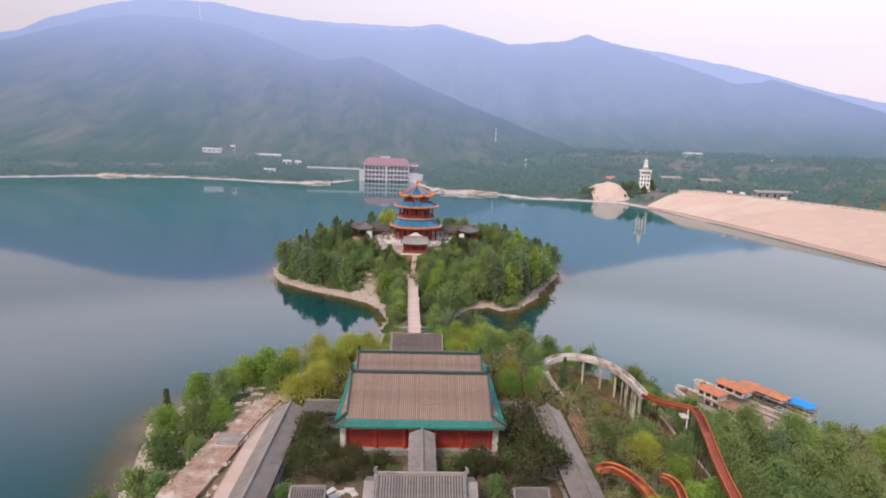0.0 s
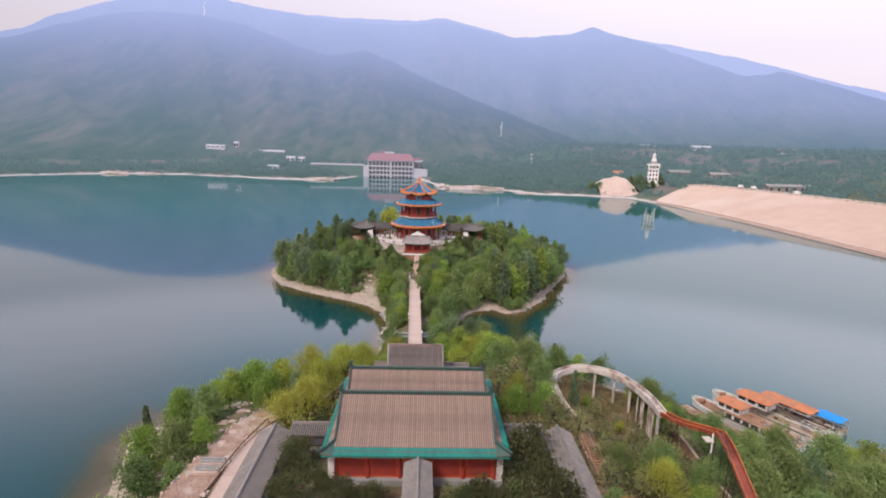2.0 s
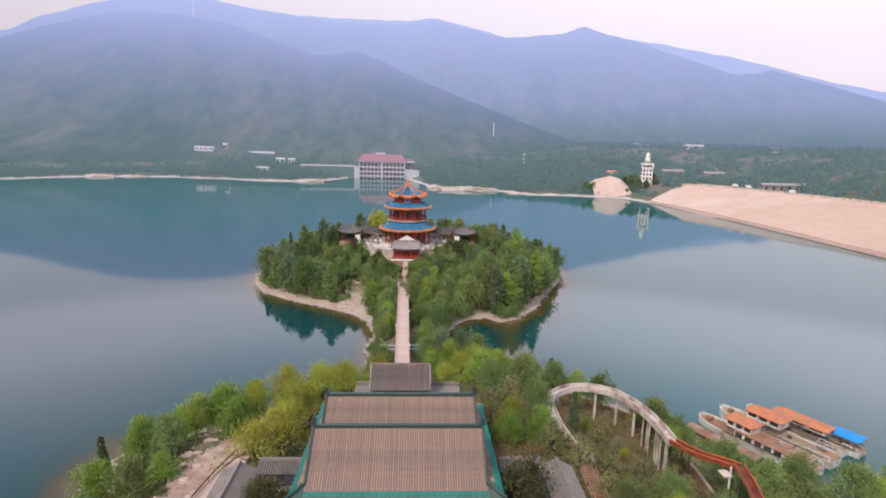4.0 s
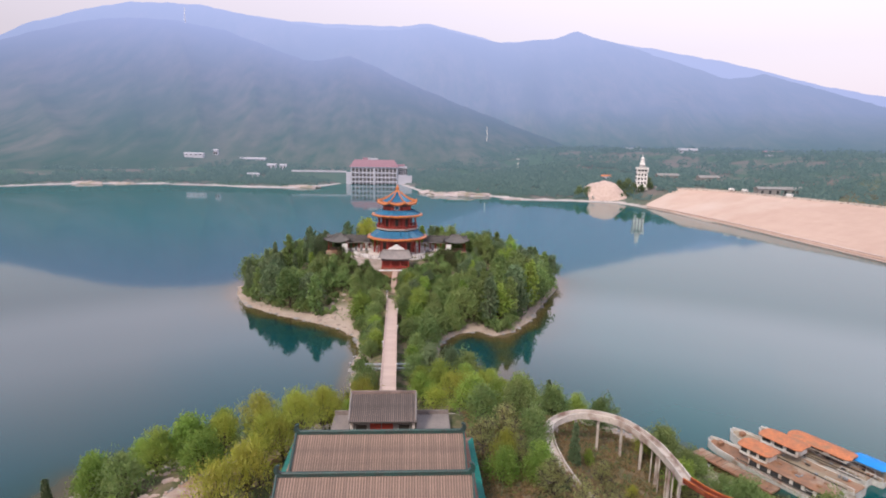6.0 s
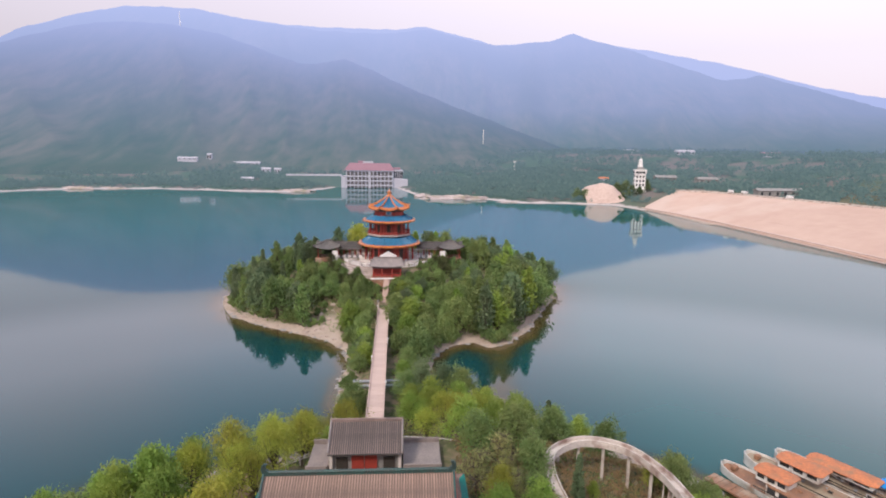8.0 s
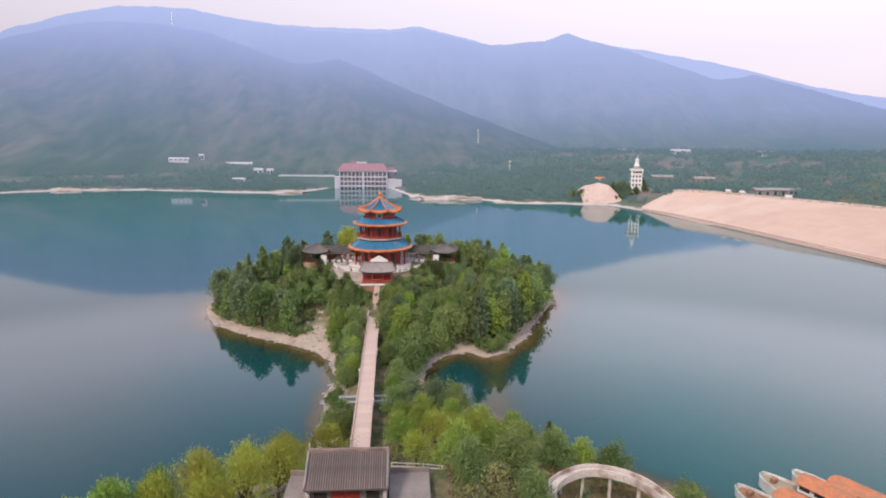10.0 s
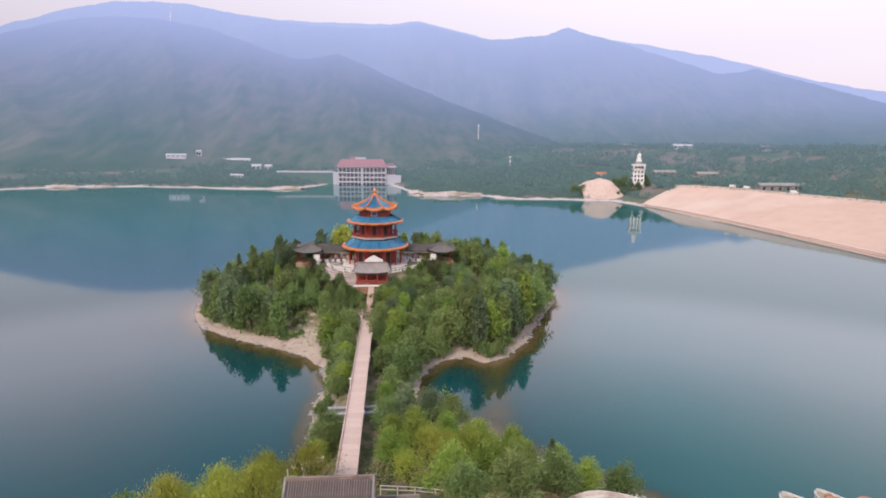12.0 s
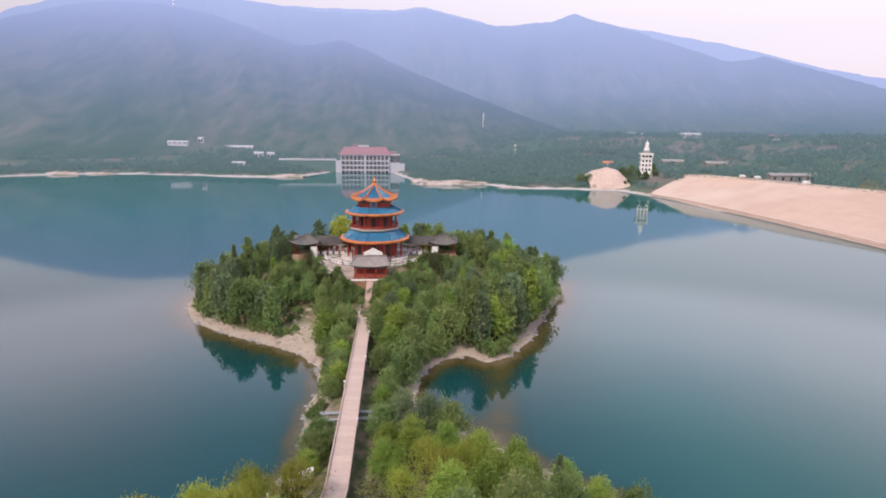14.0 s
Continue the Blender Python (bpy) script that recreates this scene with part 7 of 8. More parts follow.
def tree_proto(name, label, kind, height, spread, leaf, seed, thick=1.0):
    r = random.Random(seed)
    t = thing(name, label, "tree")
    bm, limbs = bmesh.new(), bmesh.new()
    lean = Vector((r.uniform(-0.4, 0.4), r.uniform(-0.4, 0.4), 0))
    verts, faces = [], []
    if kind == "cone":
        rod(bm, (0, 0, -0.6), (0, 0, height * 0.95), 0.05 * height * 0.5, 0.03, n=7)
        for i in range(46):
            f = i / 46
            z = height * (0.06 + 0.92 * f)
            rad = spread * 0.5 * (1 - f) ** 0.75 * (0.85 + 0.3 * r.random())
            for q in range(3):
                a = r.uniform(0, 6.28)
                leaf_cloud(verts, faces, (math.cos(a) * rad * 0.7, math.sin(a) * rad * 0.7, z), max(0.3, rad * 0.45), int(16 * thick), leaf, r, 0.7)
            if i % 6 == 0:
                a = r.uniform(0, 6.28)
                rod(limbs, (0, 0, z * 0.8), (math.cos(a) * rad, math.sin(a) * rad, z), 0.05, 0.02, n=5)
    else:
        fork = height * (0.28 if kind != "poplar" else 0.15)
        rod(bm, (0, 0, -0.6), lean * 0.3 + Vector((0, 0, fork)), 0.026 * height + 0.04, 0.018 * height + 0.03, n=8)
        n = {"round": 21, "willow": 20, "poplar": 18, "bush": 14, "bare": 12}[kind]
        for i in range(n):
            a = 2.4 * i + r.uniform(-0.4, 0.4)
            f = (i + 0.5) / n
            if kind == "poplar":
                z = height * (0.22 + 0.72 * f)
                d = spread * 0.26 * math.sin(math.pi * (0.15 + 0.8 * f)) * r.uniform(0.4, 1.0)
                rad = spread * 0.20 * (1.1 - 0.65 * f)
            else:
                z = height * ((0.52 if kind == 'willow' else 0.24 if kind == 'round' else 0.2) + (0.46 if kind == 'willow' else 0.56) * f) * r.uniform(0.9, 1.06)
                d = spread * 0.5 * math.sqrt(max(0.05, 1 - (abs(f - 0.3)) ** 1.2)) * (1 - 0.7 * f) * r.uniform(0.35, 1.15) + 0.1
                rad = spread * (0.20 - 0.06 * f) * r.uniform(0.75, 1.25)
            c = lean + Vector((math.cos(a) * d, math.sin(a) * d, z))
            mid = Vector((0, 0, fork)).lerp(c, 0.5) + Vector((0, 0, -0.06 * height))
            rod(limbs, lean * 0.3 + Vector((0, 0, fork * 0.9)), mid, 0.012 * height + 0.02, 0.008 * height + 0.015, n=5)
            rod(limbs, mid, c, 0.008 * height + 0.015, 0.02, n=5)
            if kind == "bare":
                for q in range(16):
                    v = Vector((r.gauss(0, 1), r.gauss(0, 1), abs(r.gauss(0.6, 0.8)))).normalized() * rad * 1.3
                    rod(limbs, c, c + v, 0.03, 0.008, n=3)
                leaf_cloud(verts, faces, c, rad * 1.2, int(34 * thick), leaf, r, 0.9)
            else:
                count = int({"round": 102 if thick == 1 else 88, "willow": 84, "poplar": 80, "bush": 56 if thick == 1 else 80}[kind] * thick)
                clumps = 6 if thick == 1 else 9
                for q in range(clumps):
                    o = Vector((r.gauss(0, 1), r.gauss(0, 1), r.gauss(0, 0.8))).normalized() * rad * r.uniform(0.3, 1.15)
                    leaf_cloud(verts, faces, c + o, rad * (r.uniform(0.5, 0.95) if kind == "bush" else r.uniform(0.7, 1.25)), count // clumps, leaf, r, 1.0, 0.9 if kind == "willow" else 0.0, 0.7)
    part("trunk", bm, M_BARK, t)
    tagged(part("branchwork", limbs, M_BARK, t), kind="stuff")
    return t, verts, faces


def finish(t, verts, faces, mat):
    part("crown", mesh_of("crown", verts, faces, mat), mat, t)
    return t


PROTO = {}


def proto(key, name, label, kind, height, spread_, leaf, mat, seed, thick=1.0):
    t, v, f = tree_proto(name, label, kind, height, spread_, leaf, seed, thick)
    finish(t, v, f, mat)
    PROTO.setdefault(key, []).append(t)


for i in range(3):
    proto("dark", "broadleaf_tree", "dark green broadleaf tree with a dense crown", "round", 7.5, 6.4, 0.44, L_DARK, 20 + i)
    proto("mid", "broadleaf_tree", "fresh green broadleaf tree with an open crown", "round", 7.5, 6.2, 0.43, L_MID, 30 + i)
for i in range(2):
    proto("light", "young_tree", "light spring-green leafy young tree", "round", 7.0, 5.6, 0.42, L_LIGHT, 40 + i)
    proto("poplar", "poplar", "slim light green poplar tree", "poplar", 8.5, 4.6, 0.48, L_MID, 50 + i)
    proto("dusky_poplar", "poplar", "slim dark green poplar tree", "poplar", 9.0, 5.0, 0.48, L_DARK, 54 + i)
    proto("gold_poplar", "poplar", "slim yellow-green spring poplar tree", "poplar", 8.5, 4.4, 0.46, L_LIGHT, 57 + i)
    proto("willow", "willow", "yellow-green spring willow with bare lower limbs", "willow", 7.0, 6.4, 0.48, L_WILLOW, 60 + i)
    proto("bush", "shrub", "dense low green shrub", "bush", 3.2, 3.6, 0.4, L_MID, 80 + i)
    proto("bare", "budding_tree", "half-bare tree with dry brown twigs", "bare", 6.0, 5.6, 0.42, L_DRY, 90 + i)
for i in range(2):
    proto("yew", "yew_bush", "dark rounded evergreen garden bush", "bush", 4.6, 5.4, 0.36, L_CEDAR, 110 + i)
proto("spire", "cypress", "narrow dark green pointed cypress", "cone", 8.0, 2.6, 0.5, L_DARK, 77)
# finer leaved ones for the slopes close by
for i in range(2):
    proto("dark_near", "broadleaf_tree", "dark green broadleaf tree with a dense crown", "round", 7.5, 6.4, 0.28, L_DARK, 120 + i, 2.7)
    proto("mid_near", "broadleaf_tree", "fresh green broadleaf tree with an open crown", "round", 7.5, 6.2, 0.28, L_MID, 130 + i, 2.7)
    proto("light_near", "young_tree", "light spring-green leafy young tree", "round", 7.0, 5.6, 0.25, L_LIGHT, 140 + i, 2.7)
    proto("willow_near", "willow", "yellow-green spring willow with bare lower limbs", "willow", 7.0, 6.4, 0.22, L_WILLOW, 160 + i, 2.8)
    proto("bush_near", "shrub", "dense low green shrub", "bush", 3.2, 3.6, 0.2, L_MID, 180 + i, 2.2)
    proto("yew_near", "yew_bush", "dark rounded evergreen garden bush", "bush", 4.6, 5.4, 0.21, L_CEDAR, 190 + i, 2.8)
    proto("bare_near", "budding_tree", "half-bare tree with dry brown twigs", "bare", 6.0, 5.6, 0.22, L_DRY, 200 + i, 3.4)
USED = set()


def plant(key, x, y, size=1.0, turn=None, sink=0.15, group=""):
    if y < 135 and key + "_near" in PROTO:
        key += "_near"
    t = rng.choice(PROTO[key])
    a = rng.uniform(0, 360) if turn is None else turn
    m = pose(x, y, ground_z(x, y) - sink, 0, 0, a)
    if t.name not in USED:
        USED.add(t.name)
        t.matrix_basis, t.scale = m, (size, size, size * rng.uniform(0.92, 1.1))
        ob = t
    else:
        ob = copy_thing(t, m)
        ob.scale = (size * rng.uniform(0.9, 1.07), size * rng.uniform(0.9, 1.07), size * rng.uniform(0.95, 1.22))
    tagged(ob, group=group)
    return ob


# the wooded island
def island_woods():
    placed = []
    tries = 0
    while len(placed) < 260 and tries < 9000:
        tries += 1
        x, y = rng.uniform(-54, 57), rng.uniform(150, 249)
        d = shore_gap(x, y)
        if d < (3.2 if x < 0 else 2.2) or math.hypot(x - CX, y - CY) < 16.5:
            continue
        if abs(x + 1.9) < 3.3 and y < 190 or (abs(x + 1.1) < 6.8 and 186 < y < 200):
            continue
        if abs(y - CY - 2) < 6 and abs(x - CX) < 26:
            continue
        if abs(x + 17) < 6.0 and 170 < y < 186 or y < 163 and abs(x) > 8:
            continue
        gap = 4.0
        if any((x - a) ** 2 + (y - b) ** 2 < gap * gap for a, b in placed):
            continue
        placed.append((x, y))
        n = wobble(np.array(x), np.array(y), 0.09, 5.0)
        key = "dark" if n > 0.15 else "mid"
        if rng.random() < 0.16:
            key = "light" if x > -10 else "mid"
        if x > 6 and rng.random() < 0.30 or x < 6 and rng.random() < 0.12:
            key = rng.choices(("poplar", "dusky_poplar", "gold_poplar"), (5, 3, 3 if x > 0 else 1))[0]
        if x < -30 and y > 200 and rng.random() < 0.3:
            key = "spire"
        near_axis = max(0.0, 1 - abs(x + 1.5) / 16) * (1 if y < 200 else 0)
        limit = 9.0
        if abs(x - CX) < 28 and 176 < y < CY:
            limit = max(0.3, (15.2 - 0.06 * max(0, 200 - y) - ground_z(x, y)) / 9.5)
            if limit < 0.5:
                key = "bush"
                limit = min(1.2, limit * 2.4)
        plant(key, x, y, min(limit, 9.0) if limit < 0.95 or key == "bush" else rng.uniform(0.95, 1.4) * (1 - 0.42 * near_axis) * (1.12 if d < 9 and abs(x) > 18 else 1.0), group="trees of the island wood")
    for _ in range(60):
        x, y = rng.uniform(-14, 12), rng.uniform(160, 189)
        if abs(x + 1.8) < 2.8 or shore_gap(x, y) < 3:
            continue
        plant("bush", x, y, rng.uniform(0.7, 1.3), group="shrubs beside the bridge")

    n = 0
    while n < 70:
        x, y = rng.uniform(-29, 27), rng.uniform(186, 209)
        if math.hypot(x - CX, y - CY) < 15.8 or (abs(x + 1.1) < 5.6 and y > 188.5) or abs(x + 1.7) < 2.2 or (abs(abs(x - CX) - 7.7) < 3 and y > 192 and y < 200):
            continue
        n += 1
        plant(rng.choice(("bush", "yew", "bush")), x, y, rng.uniform(0.6, 0.95), group="shrubs below the terrace")
    n = 0
    while n < 110:
        x, y = rng.uniform(-56, 59), rng.uniform(146, 236)
        d = shore_gap(x, y)
        if not (1.8 if x > 0 else 3.0) < d < (4.0 if x > 0 else 5.5) or abs(x + 1.7) < 3 or (abs(x + 17) < 7 and y < 186):
            continue
        n += 1
        plant("bush", x, y, rng.uniform(0.6, 1.25), group="shrubs along the island shore")
    for x, y, k in ((-3.3, 185.2, 0.8), (-0.1, 185.4, 0.8), (-3.6, 187.3, 0.8), (0.3, 187.4, 0.8), (-4.6, 187.6, 0.8), (-5.9, 189.2, 0.9), (-3.9, 186.4, 0.7), (0.9, 186.3, 0.8), (1.7, 188.2, 0.9), (3.2, 188.9, 0.8), (-7.6, 191, 0.9), (5.4, 190.5, 0.9), (-6.5, 186.5, 0.9), (4.2, 186.4, 1.0), (7.4, 192, 1.0), (-9.0, 194, 1.0)):
        plant("bush", x, y, k, group="shrubs before the pavilion")


island_woods()


def clearing_rocks():
    """Loose pale rocks on the bare slope beside the bridge."""
    r = random.Random(41)
    for _ in range(26):
        x, y = r.gauss(-19.5, 3.6), r.gauss(179, 4.0)
        if shore_gap(x, y) < 2.5:
            continue
        k = r.uniform(0.35, 1.1)
        t = thing("rock", "pale weathered rock on the bare island slope", "rock", (x, y, ground_z(x, y) - 0.1), r.uniform(0, 360), group="rocks on the island slope")
        bm = bmesh.new()
        bmesh.ops.create_icosphere(bm, subdivisions=2, radius=1)
        for v in bm.verts:
            q = 1 + 0.4 * noise.noise(v.co * 1.4 + Vector((x, y, 0)))
            v.co = Vector((v.co.x * k * q, v.co.y * k * 0.8 * q, max(v.co.z, -0.3) * k * 0.65 * q))
        part("stone", bm, M_BEACH, t)
    for _ in range(20):
        x, y = r.gauss(-19, 4.2), r.gauss(181, 4.5)
        if shore_gap(x, y) > 3.5 and abs(x + 1.9) > 4:
            plant("bush", x, y, r.uniform(0.35, 0.85), group="shrubs on the island slope")


clearing_rocks()

# the causeway
for x, y, k, s in ((-5.2, 161, "light", 0.75), (-5.0, 156, "mid", 0.8), (-4.6, 150, "light", 0.85), (-5.4, 146, "mid", 0.7), (4.5, 158, "mid", 0.7), (7, 152, "poplar", 0.7), (5, 147, "mid", 0.75),
                   (4.2, 141, "light", 0.6), (7.5, 139, "mid", 0.7), (-5.2, 130, "mid", 0.85), (-4.9, 126, "mid", 0.85), (-5.8, 122, "light", 0.7), (4.6, 130, "mid", 0.8), (8.0, 131, "dark", 1.0), (11.5, 129, "dark", 1.0), (15, 127, "mid", 0.9),
                   (5.5, 124, "light", 0.85), (9.5, 123, "light", 1.0), (14, 121, "light", 1.0), (19, 121, "light", 0.95), (23, 117, "light", 0.95), (6, 117, "light", 0.95), (11, 116, "willow", 0.95), (16, 115, "willow", 0.9), (20, 113, "light", 1.0),
                   (4, 111, "bare", 0.8), (8, 109, "willow", 0.8), (13, 109, "willow", 0.9), (17.5, 107.5, "light", 0.9), (23, 109, "light", 1.0), (27, 110, "spire", 0.75), (28.5, 112, "light", 0.8), (31, 107, "light", 0.8), (34, 104, "mid", 0.8), (26, 104, "mid", 0.9)):
    plant(k, x, y, s, group="trees of the causeway")

for x, y, s in ((-6.6, 127, 0.9), (-7.4, 130.5, 0.8), (-6.8, 134, 0.7), (-7.6, 139.5, 0.9), (-7.0, 143, 0.8), (-7.2, 148.5, 0.9), (-6.4, 152.5, 1.0), (-7.6, 156.5, 0.9), (-8.4, 160, 0.8)):
    plant("bush", x, y, s, group="shrubs along the causeway")

# the left slope
for x, y, k, s in ((-11, 113, "willow", 1.0), (-15, 109, "willow", 0.95), (-9.5, 108, "willow", 0.95), (-20, 106, "light", 1.0), (-14, 103.5, "willow", 1.0), (-25, 103, "light", 1.05), (-18.5, 99.5, "willow", 1.05), (-29, 100, "light", 1.05),
                   (-23, 97.5, "willow", 1.0), (-34, 97, "light", 1.05), (-15.5, 94.0, "willow", 0.9), (-30.5, 93, "light", 1.0), (-38.5, 93.5, "light", 1.0), (-36, 88, "light", 1.05), (-41, 87, "spire", 0.9), (-31.5, 87, "mid", 0.9), (-38.5, 81.5, "light", 1.15),
                   (-33.5, 79.5, "mid", 1.0), (-36.5, 74.5, "mid", 0.95), (-31.5, 74, "bush", 1.2), (-37, 68.5, "bush", 1.5), (-33.8, 67, "bush", 1.2), (-38, 61, "mid", 0.8), (-34, 59, "bare", 0.7), (-32, 63, "bush", 0.9), (-35.5, 52, "bush", 1.4), (-5.8, 103.5, "light", 0.7),
                   (-18.2, 81.8, "willow", 1.1), (-16.0, 84.6, "willow", 1.1), (-28.6, 77.0, "bush", 0.7), (-29.3, 73.5, "bush", 0.6), (-15.7, 88.7, "willow", 1.0), (-13.4, 92.3, "willow", 0.95), (-11.5, 94.5, "willow", 1.05), (-23.6, 90.5, "light", 1.1), (-27, 96, "light", 1.15), (-9.5, 101, "willow", 1.0), (-4.5, 108.5, "willow", 0.9), (-29.5, 80.5, "light", 0.75), (-30.5, 70, "bush", 0.8), (-7.5, 116, "spire", 0.6), (-20.5, 57, "bare", 0.55)):
    plant(k, x, y, s, group="trees of the lake slope")

# the court
for x, y, k, s in ((-13.2, 67.5, "yew", 1.2), (-12.8, 60.4, "yew", 1.15), (-7.4, 60.8, "yew", 0.85), (-4.6, 61.0, "yew", 0.85), (-10.0, 64.5, "yew", 0.6), (7.8, 61.5, "yew", 0.85), (4.2, 61.2, "bare", 0.6), (-8.6, 59.2, "yew", 0.55), (14.3, 68.5, "yew", 1.5), (14.3, 57.6, "yew", 1.7), (5.5, 60.5, "bare", 0.55), (5.4, 59.8, "yew", 0.8), (9.4, 60.5, "yew", 0.8),
                   (9.4, 57.0, "bush", 1.0), (11.8, 62.5, "bush", 0.9), (-14.5, 55.5, "bush", 0.9), (3.9, 59.0, "bush", 0.8), (-2.6, 59.2, "bush", 0.7)):
    plant(k, x, y, s, group="garden trees of the court")

# round the slide and down to the boats
for x, y, k, s in ((13, 88, "bare", 0.95), (16.5, 92, "bare", 1.0), (14, 96, "mid", 0.9), (19, 97.5, "mid", 0.9), (17, 85, "bare", 0.85), (20, 80, "bare", 0.8), (22.5, 76, "bare", 0.8), (12.5, 101, "light", 0.95), (20, 103, "bare", 0.95), (25, 88, "spire", 0.7), (28, 86, "bare", 0.6),
                   (27, 78.5, "bare", 0.7), (24.5, 71.5, "bare", 0.75), (29.5, 73, "bare", 0.8), (31.5, 78, "bare", 0.8), (23.2, 65.5, "bare", 0.75), (28, 66.5, "bare", 0.9), (32.5, 69, "bare", 0.8), (30.5, 61, "bare", 0.85), (33.8, 63.5, "light", 0.75), (26, 60, "bare", 0.75), (22.5, 60.5, "bush", 1.0),
                   (36.3, 72, "bare", 0.6), (35.6, 57.5, "light", 0.8), (29.5, 55.2, "light", 0.7), (38.6, 92, "mid", 0.75), (41, 96, "mid", 0.8), (40, 88, "mid", 0.65), (44.5, 93, "bush", 1.2), (48, 97.5, "bush", 1.0), (43.5, 85, "mid", 0.44), (47.5, 87.5, "mid", 0.5), (52, 89.5, "bush", 0.72),
                   (42.5, 79, "mid", 0.85), (46.5, 80.5, "mid", 0.52), (51, 83, "mid", 0.45), (55, 84.5, "bush", 0.6), (41.6, 72.5, "mid", 0.72), (45.6, 74, "mid", 0.84), (50, 76, "mid", 0.8), (54.5, 79, "dark", 0.55), (42, 66, "mid", 0.95), (46, 67.5, "mid", 1.0), (50.5, 69.5, "dark", 0.84), (55, 72.5, "mid", 0.88),
                   (59.5, 80.5, "mid", 0.4), (63, 78, "light", 0.5), (59, 74, "light", 0.8), (67, 79.5, "light", 0.9), (71.5, 78, "bare", 1.1), (76, 79, "dark", 0.95), (64, 72, "bare", 1.1), (69, 72, "light", 1.0), (74, 73, "light", 1.0), (80, 76, "light", 0.95), (84.5, 75, "mid", 1.0), (41.5, 59.5, "mid", 0.95),
                   (46, 61, "mid", 1.0), (51, 63, "mid", 1.05), (56, 66, "mid", 1.05), (61, 66, "bare", 1.0), (66, 65, "light", 0.9), (79, 69, "bare", 1.0), (86, 69, "dark", 0.95), (91, 73, "mid", 0.9), (40, 52, "mid", 0.95), (46, 54, "mid", 1.0), (53, 57, "mid", 1.0), (73, 66, "mid", 1.0)):
    plant(k, x, y, s, group="trees above the boat landing")

for dx, y in ((-20.5, 205.5), (-23, 206.5), (-17.4, 203.8), (-25.5, 208), (20.5, 205.5), (23, 206.5), (17.4, 203.8), (25.5, 208), (-14.6, 201.5), (14.6, 201.5)):
    plant("yew" if y < 205 else "bush", CX + dx, y, 0.85 if y < 205 else 1.15, group="shrubs below the galleries")
for a in (24, 33, 42, 52, 62, 72):
    for side in (-1, 1) if a > 45 else (-1,):
        r = 20.2 + rng.uniform(-0.4, 0.8)
        plant(rng.choice(("yew", "bush")), CX + side * r * math.sin(radians(a)), CY - r * math.cos(radians(a)), rng.uniform(0.55, 0.8), group="shrubs round the pagoda terrace")
for x, y, k, sz in ((-12.5, 226, "willow", 1.7), (-8.5, 227, "light", 1.1), (9, 226, "light", 1.0)):
    plant(k, x, y, sz, group="trees behind the pagoda")
for i in range(125):
    x, y = rng.uniform(12.5, 38.4), rng.uniform(50, 93)
    if x < 21.5 and (y < 78 or x < 13.5) or 21.5 < x < 27.5 and 74 < y < 92 or 21.5 < x < 25.2 and y > 63:
        continue
    plant(rng.choice(("bare", "willow", "bush", "bare", "light", "mid", "bare")), x, y, rng.uniform(0.2, 0.36) if 21 < x < 36 and y > 76 else rng.uniform(0.35, 0.85), group="dry shrubs round the slide")
for x, y, s in ((206, 545, 1.5), (210, 552, 1.6), (203, 556, 1.4), (214, 560, 1.5), (204, 538, 0.9), (209, 540, 1.0), (199, 536, 0.7), (214, 546, 1.3), (219, 541, 1.2), (229, 545, 1.1), (232, 556, 1.3), (170, 548, 1.6), (164, 552, 1.4)):
    plant("dark", x, y, s, group="trees beside the sand bank")

for obs in PROTO.values():
    for t in obs:
        if t.name not in USED:
            for c in list(t.children):
                bpy.data.objects.remove(c)
            bpy.data.objects.remove(t)


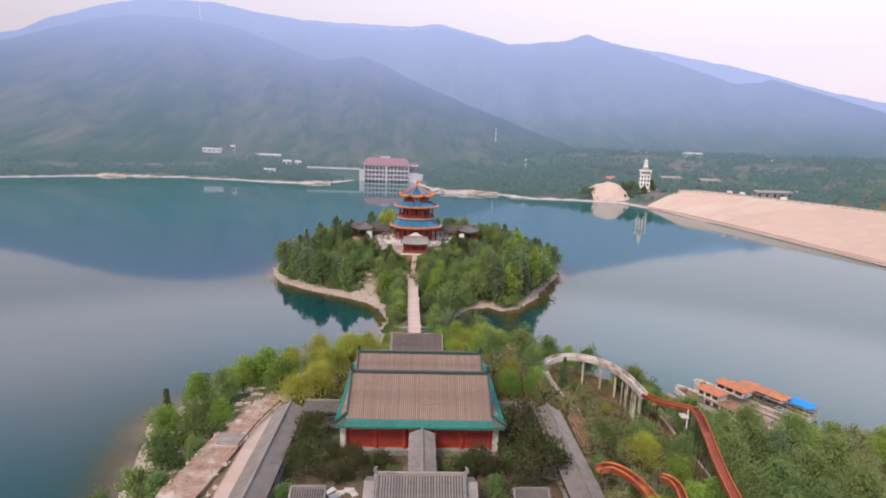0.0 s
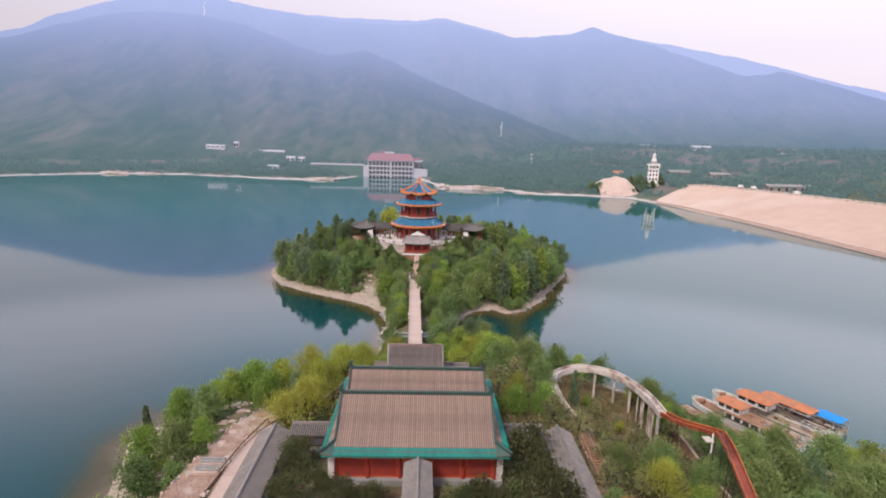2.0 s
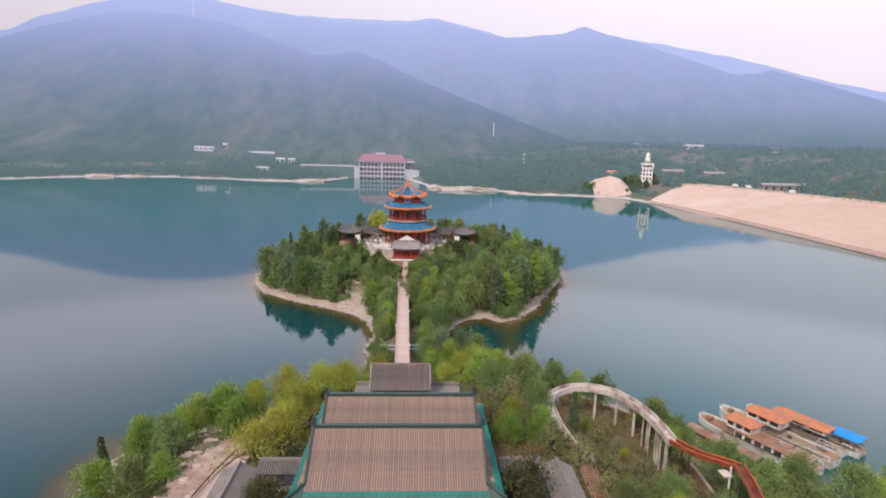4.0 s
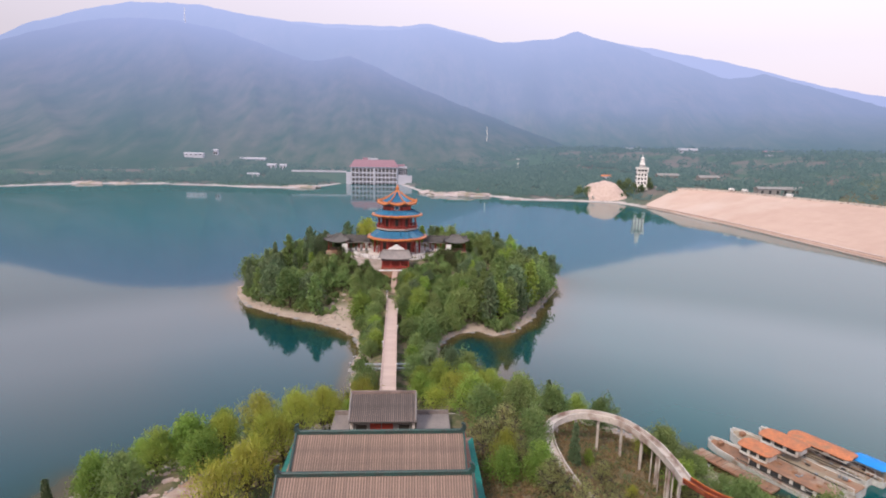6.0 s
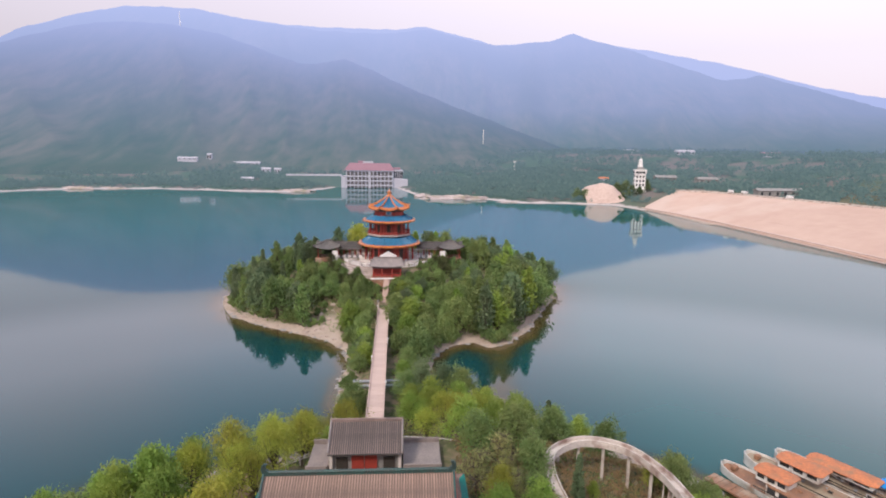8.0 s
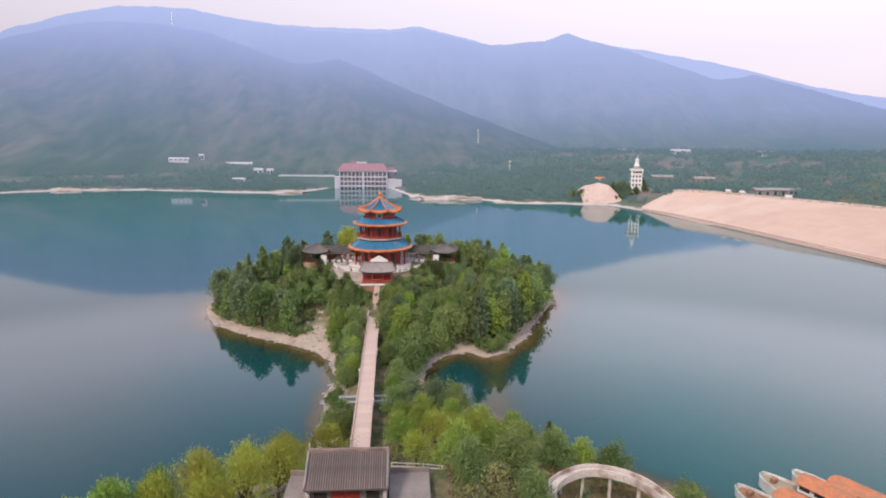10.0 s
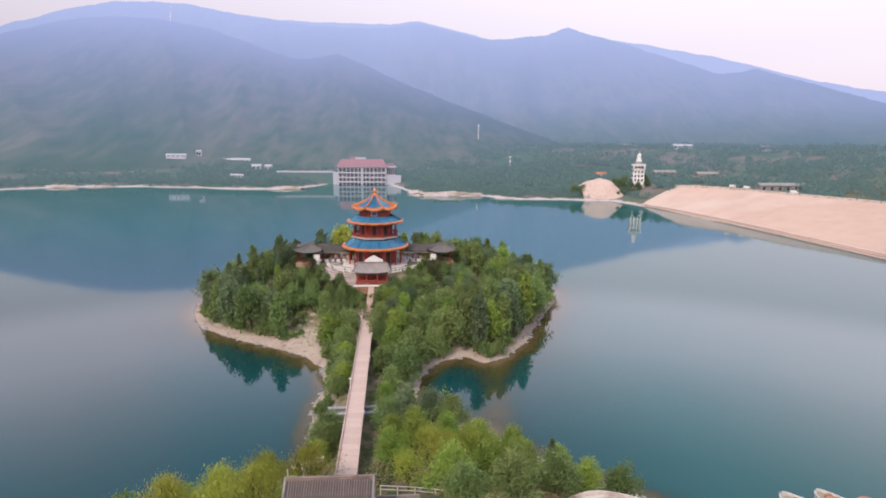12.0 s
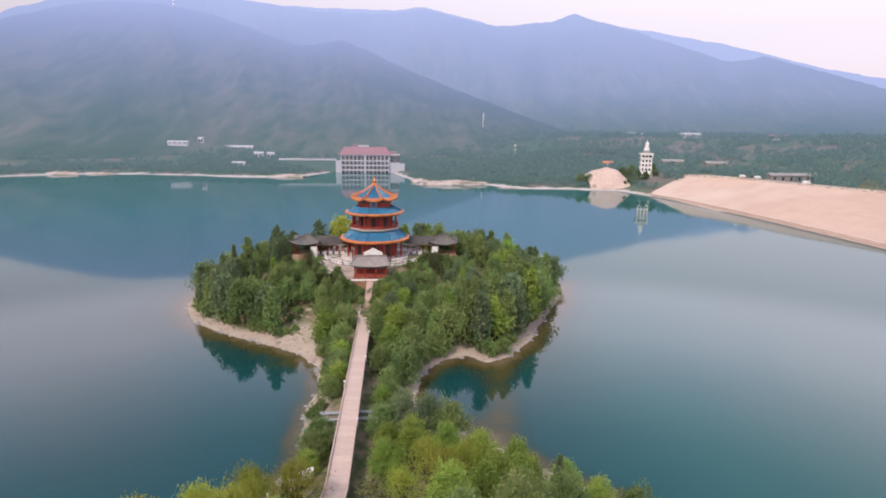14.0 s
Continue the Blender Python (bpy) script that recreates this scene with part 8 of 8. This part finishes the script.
# ---- far woods ----
def far_woods():
    r = random.Random(5)
    px, py = [], []
    while len(px) < 8800:
        a, d = radians(r.uniform(-46, 52)), 520 + 900 * r.random() ** 1.9
        px.append(d * math.sin(a))
        py.append(d * math.cos(a))
    for _ in range(6000):                                   # a denser belt behind the far waterline
        a, d = radians(r.uniform(-44, 24)), r.uniform(545, 800)
        px.append(d * math.sin(a))
        py.append(d * math.cos(a))
    px, py = np.array(px), np.array(py)
    f, z = inside_distance(px, py, FAR_POLY), land_height(px, py)
    verts, faces = [], []
    for x, y, q, h in zip(px, py, f, z):
        if q < 3 or (195 < x < 340 and y < 300 + 230 * (340 - x) / 145) or (abs(x - 190) < 16 and y < 560) or (abs(x - 223) < 9 and y < 558):
            continue
        if abs(x + 42) < 50 and y < 740 or (x > 203 and y < 500 and x < 262 + (500 - y) * 0.25):
            continue
        if wobble(np.array(x), np.array(y), 0.028, 6.0) < -0.38 and q > 40:
            continue
        s = r.uniform(3.0, 5.6) * (0.4 if q < 10 else 0.6 if q < 25 else 1.0)
        for _ in range(2):
            c = (x + r.gauss(0, s * 0.5), y + r.gauss(0, s * 0.5), h + s * r.uniform(0.5, 1.1))
            leaf_cloud(verts, faces, c, s * 0.8, 16, s * 0.5, r, 0.75)
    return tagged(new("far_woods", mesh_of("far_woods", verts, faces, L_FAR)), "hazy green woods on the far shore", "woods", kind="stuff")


far_woods()


def rough_grass():
    """Tufts of grass and weeds over the bare ground."""
    r = random.Random(9)
    px = np.array([r.uniform(-44, 60) for _ in range(30000)])
    py = np.array([r.uniform(42, 250) for _ in range(30000)])
    d, z = inside_distance(px, py, POLY), land_height(px, py)
    verts, faces = [], []
    for x, y, q, h in zip(px, py, d, z):
        if q < 3.2 or (-30.5 < x < -19.0 and y < 90) or (abs(x - 0.5) < 11.6 and 62 < y < 101) or (abs(bridge_x(y) - x) < 2.0 and y > 100) or math.hypot(x - CX, y - CY) < 18.6:
            continue
        if 48 < y < 56 and -16 < x < 17 or (-20 < x < -15 and y < 75) or (16.5 < x < 21 and y < 75):
            continue
        if r.random() > 0.45 + 0.5 * float(wobble(np.array(x), np.array(y), 0.21, 4.0)):
            continue
        leaf_cloud(verts, faces, (x, y, h + 0.12), 0.35, 5, 0.34, r, 0.35)
    return tagged(new("rough_grass", mesh_of("rough_grass", verts, faces, L_MID)), "rough grass and weeds on bare soil", "grass", kind="stuff")


rough_grass()


def dry_grass():
    """Tall straw-coloured grass and brush between the slide and the bridge."""
    r = random.Random(19)
    verts, faces = [], []
    px, py = np.array([r.uniform(11.5, 40) for _ in range(7000)]), np.array([r.uniform(48, 108) for _ in range(7000)])
    d, z = inside_distance(px, py, POLY), land_height(px, py)
    for x, y, q, h in zip(px, py, d, z):
        if x < 21.4 and y < 78 or q < 3:
            continue
        leaf_cloud(verts, faces, (x, y, h + 0.25), 0.5, 7, 0.3, r, 0.7)
    return tagged(new("dry_grass", mesh_of("dry_grass", verts, faces, L_STRAW)), "dry straw-coloured grass and brush", "grass", kind="stuff")


dry_grass()
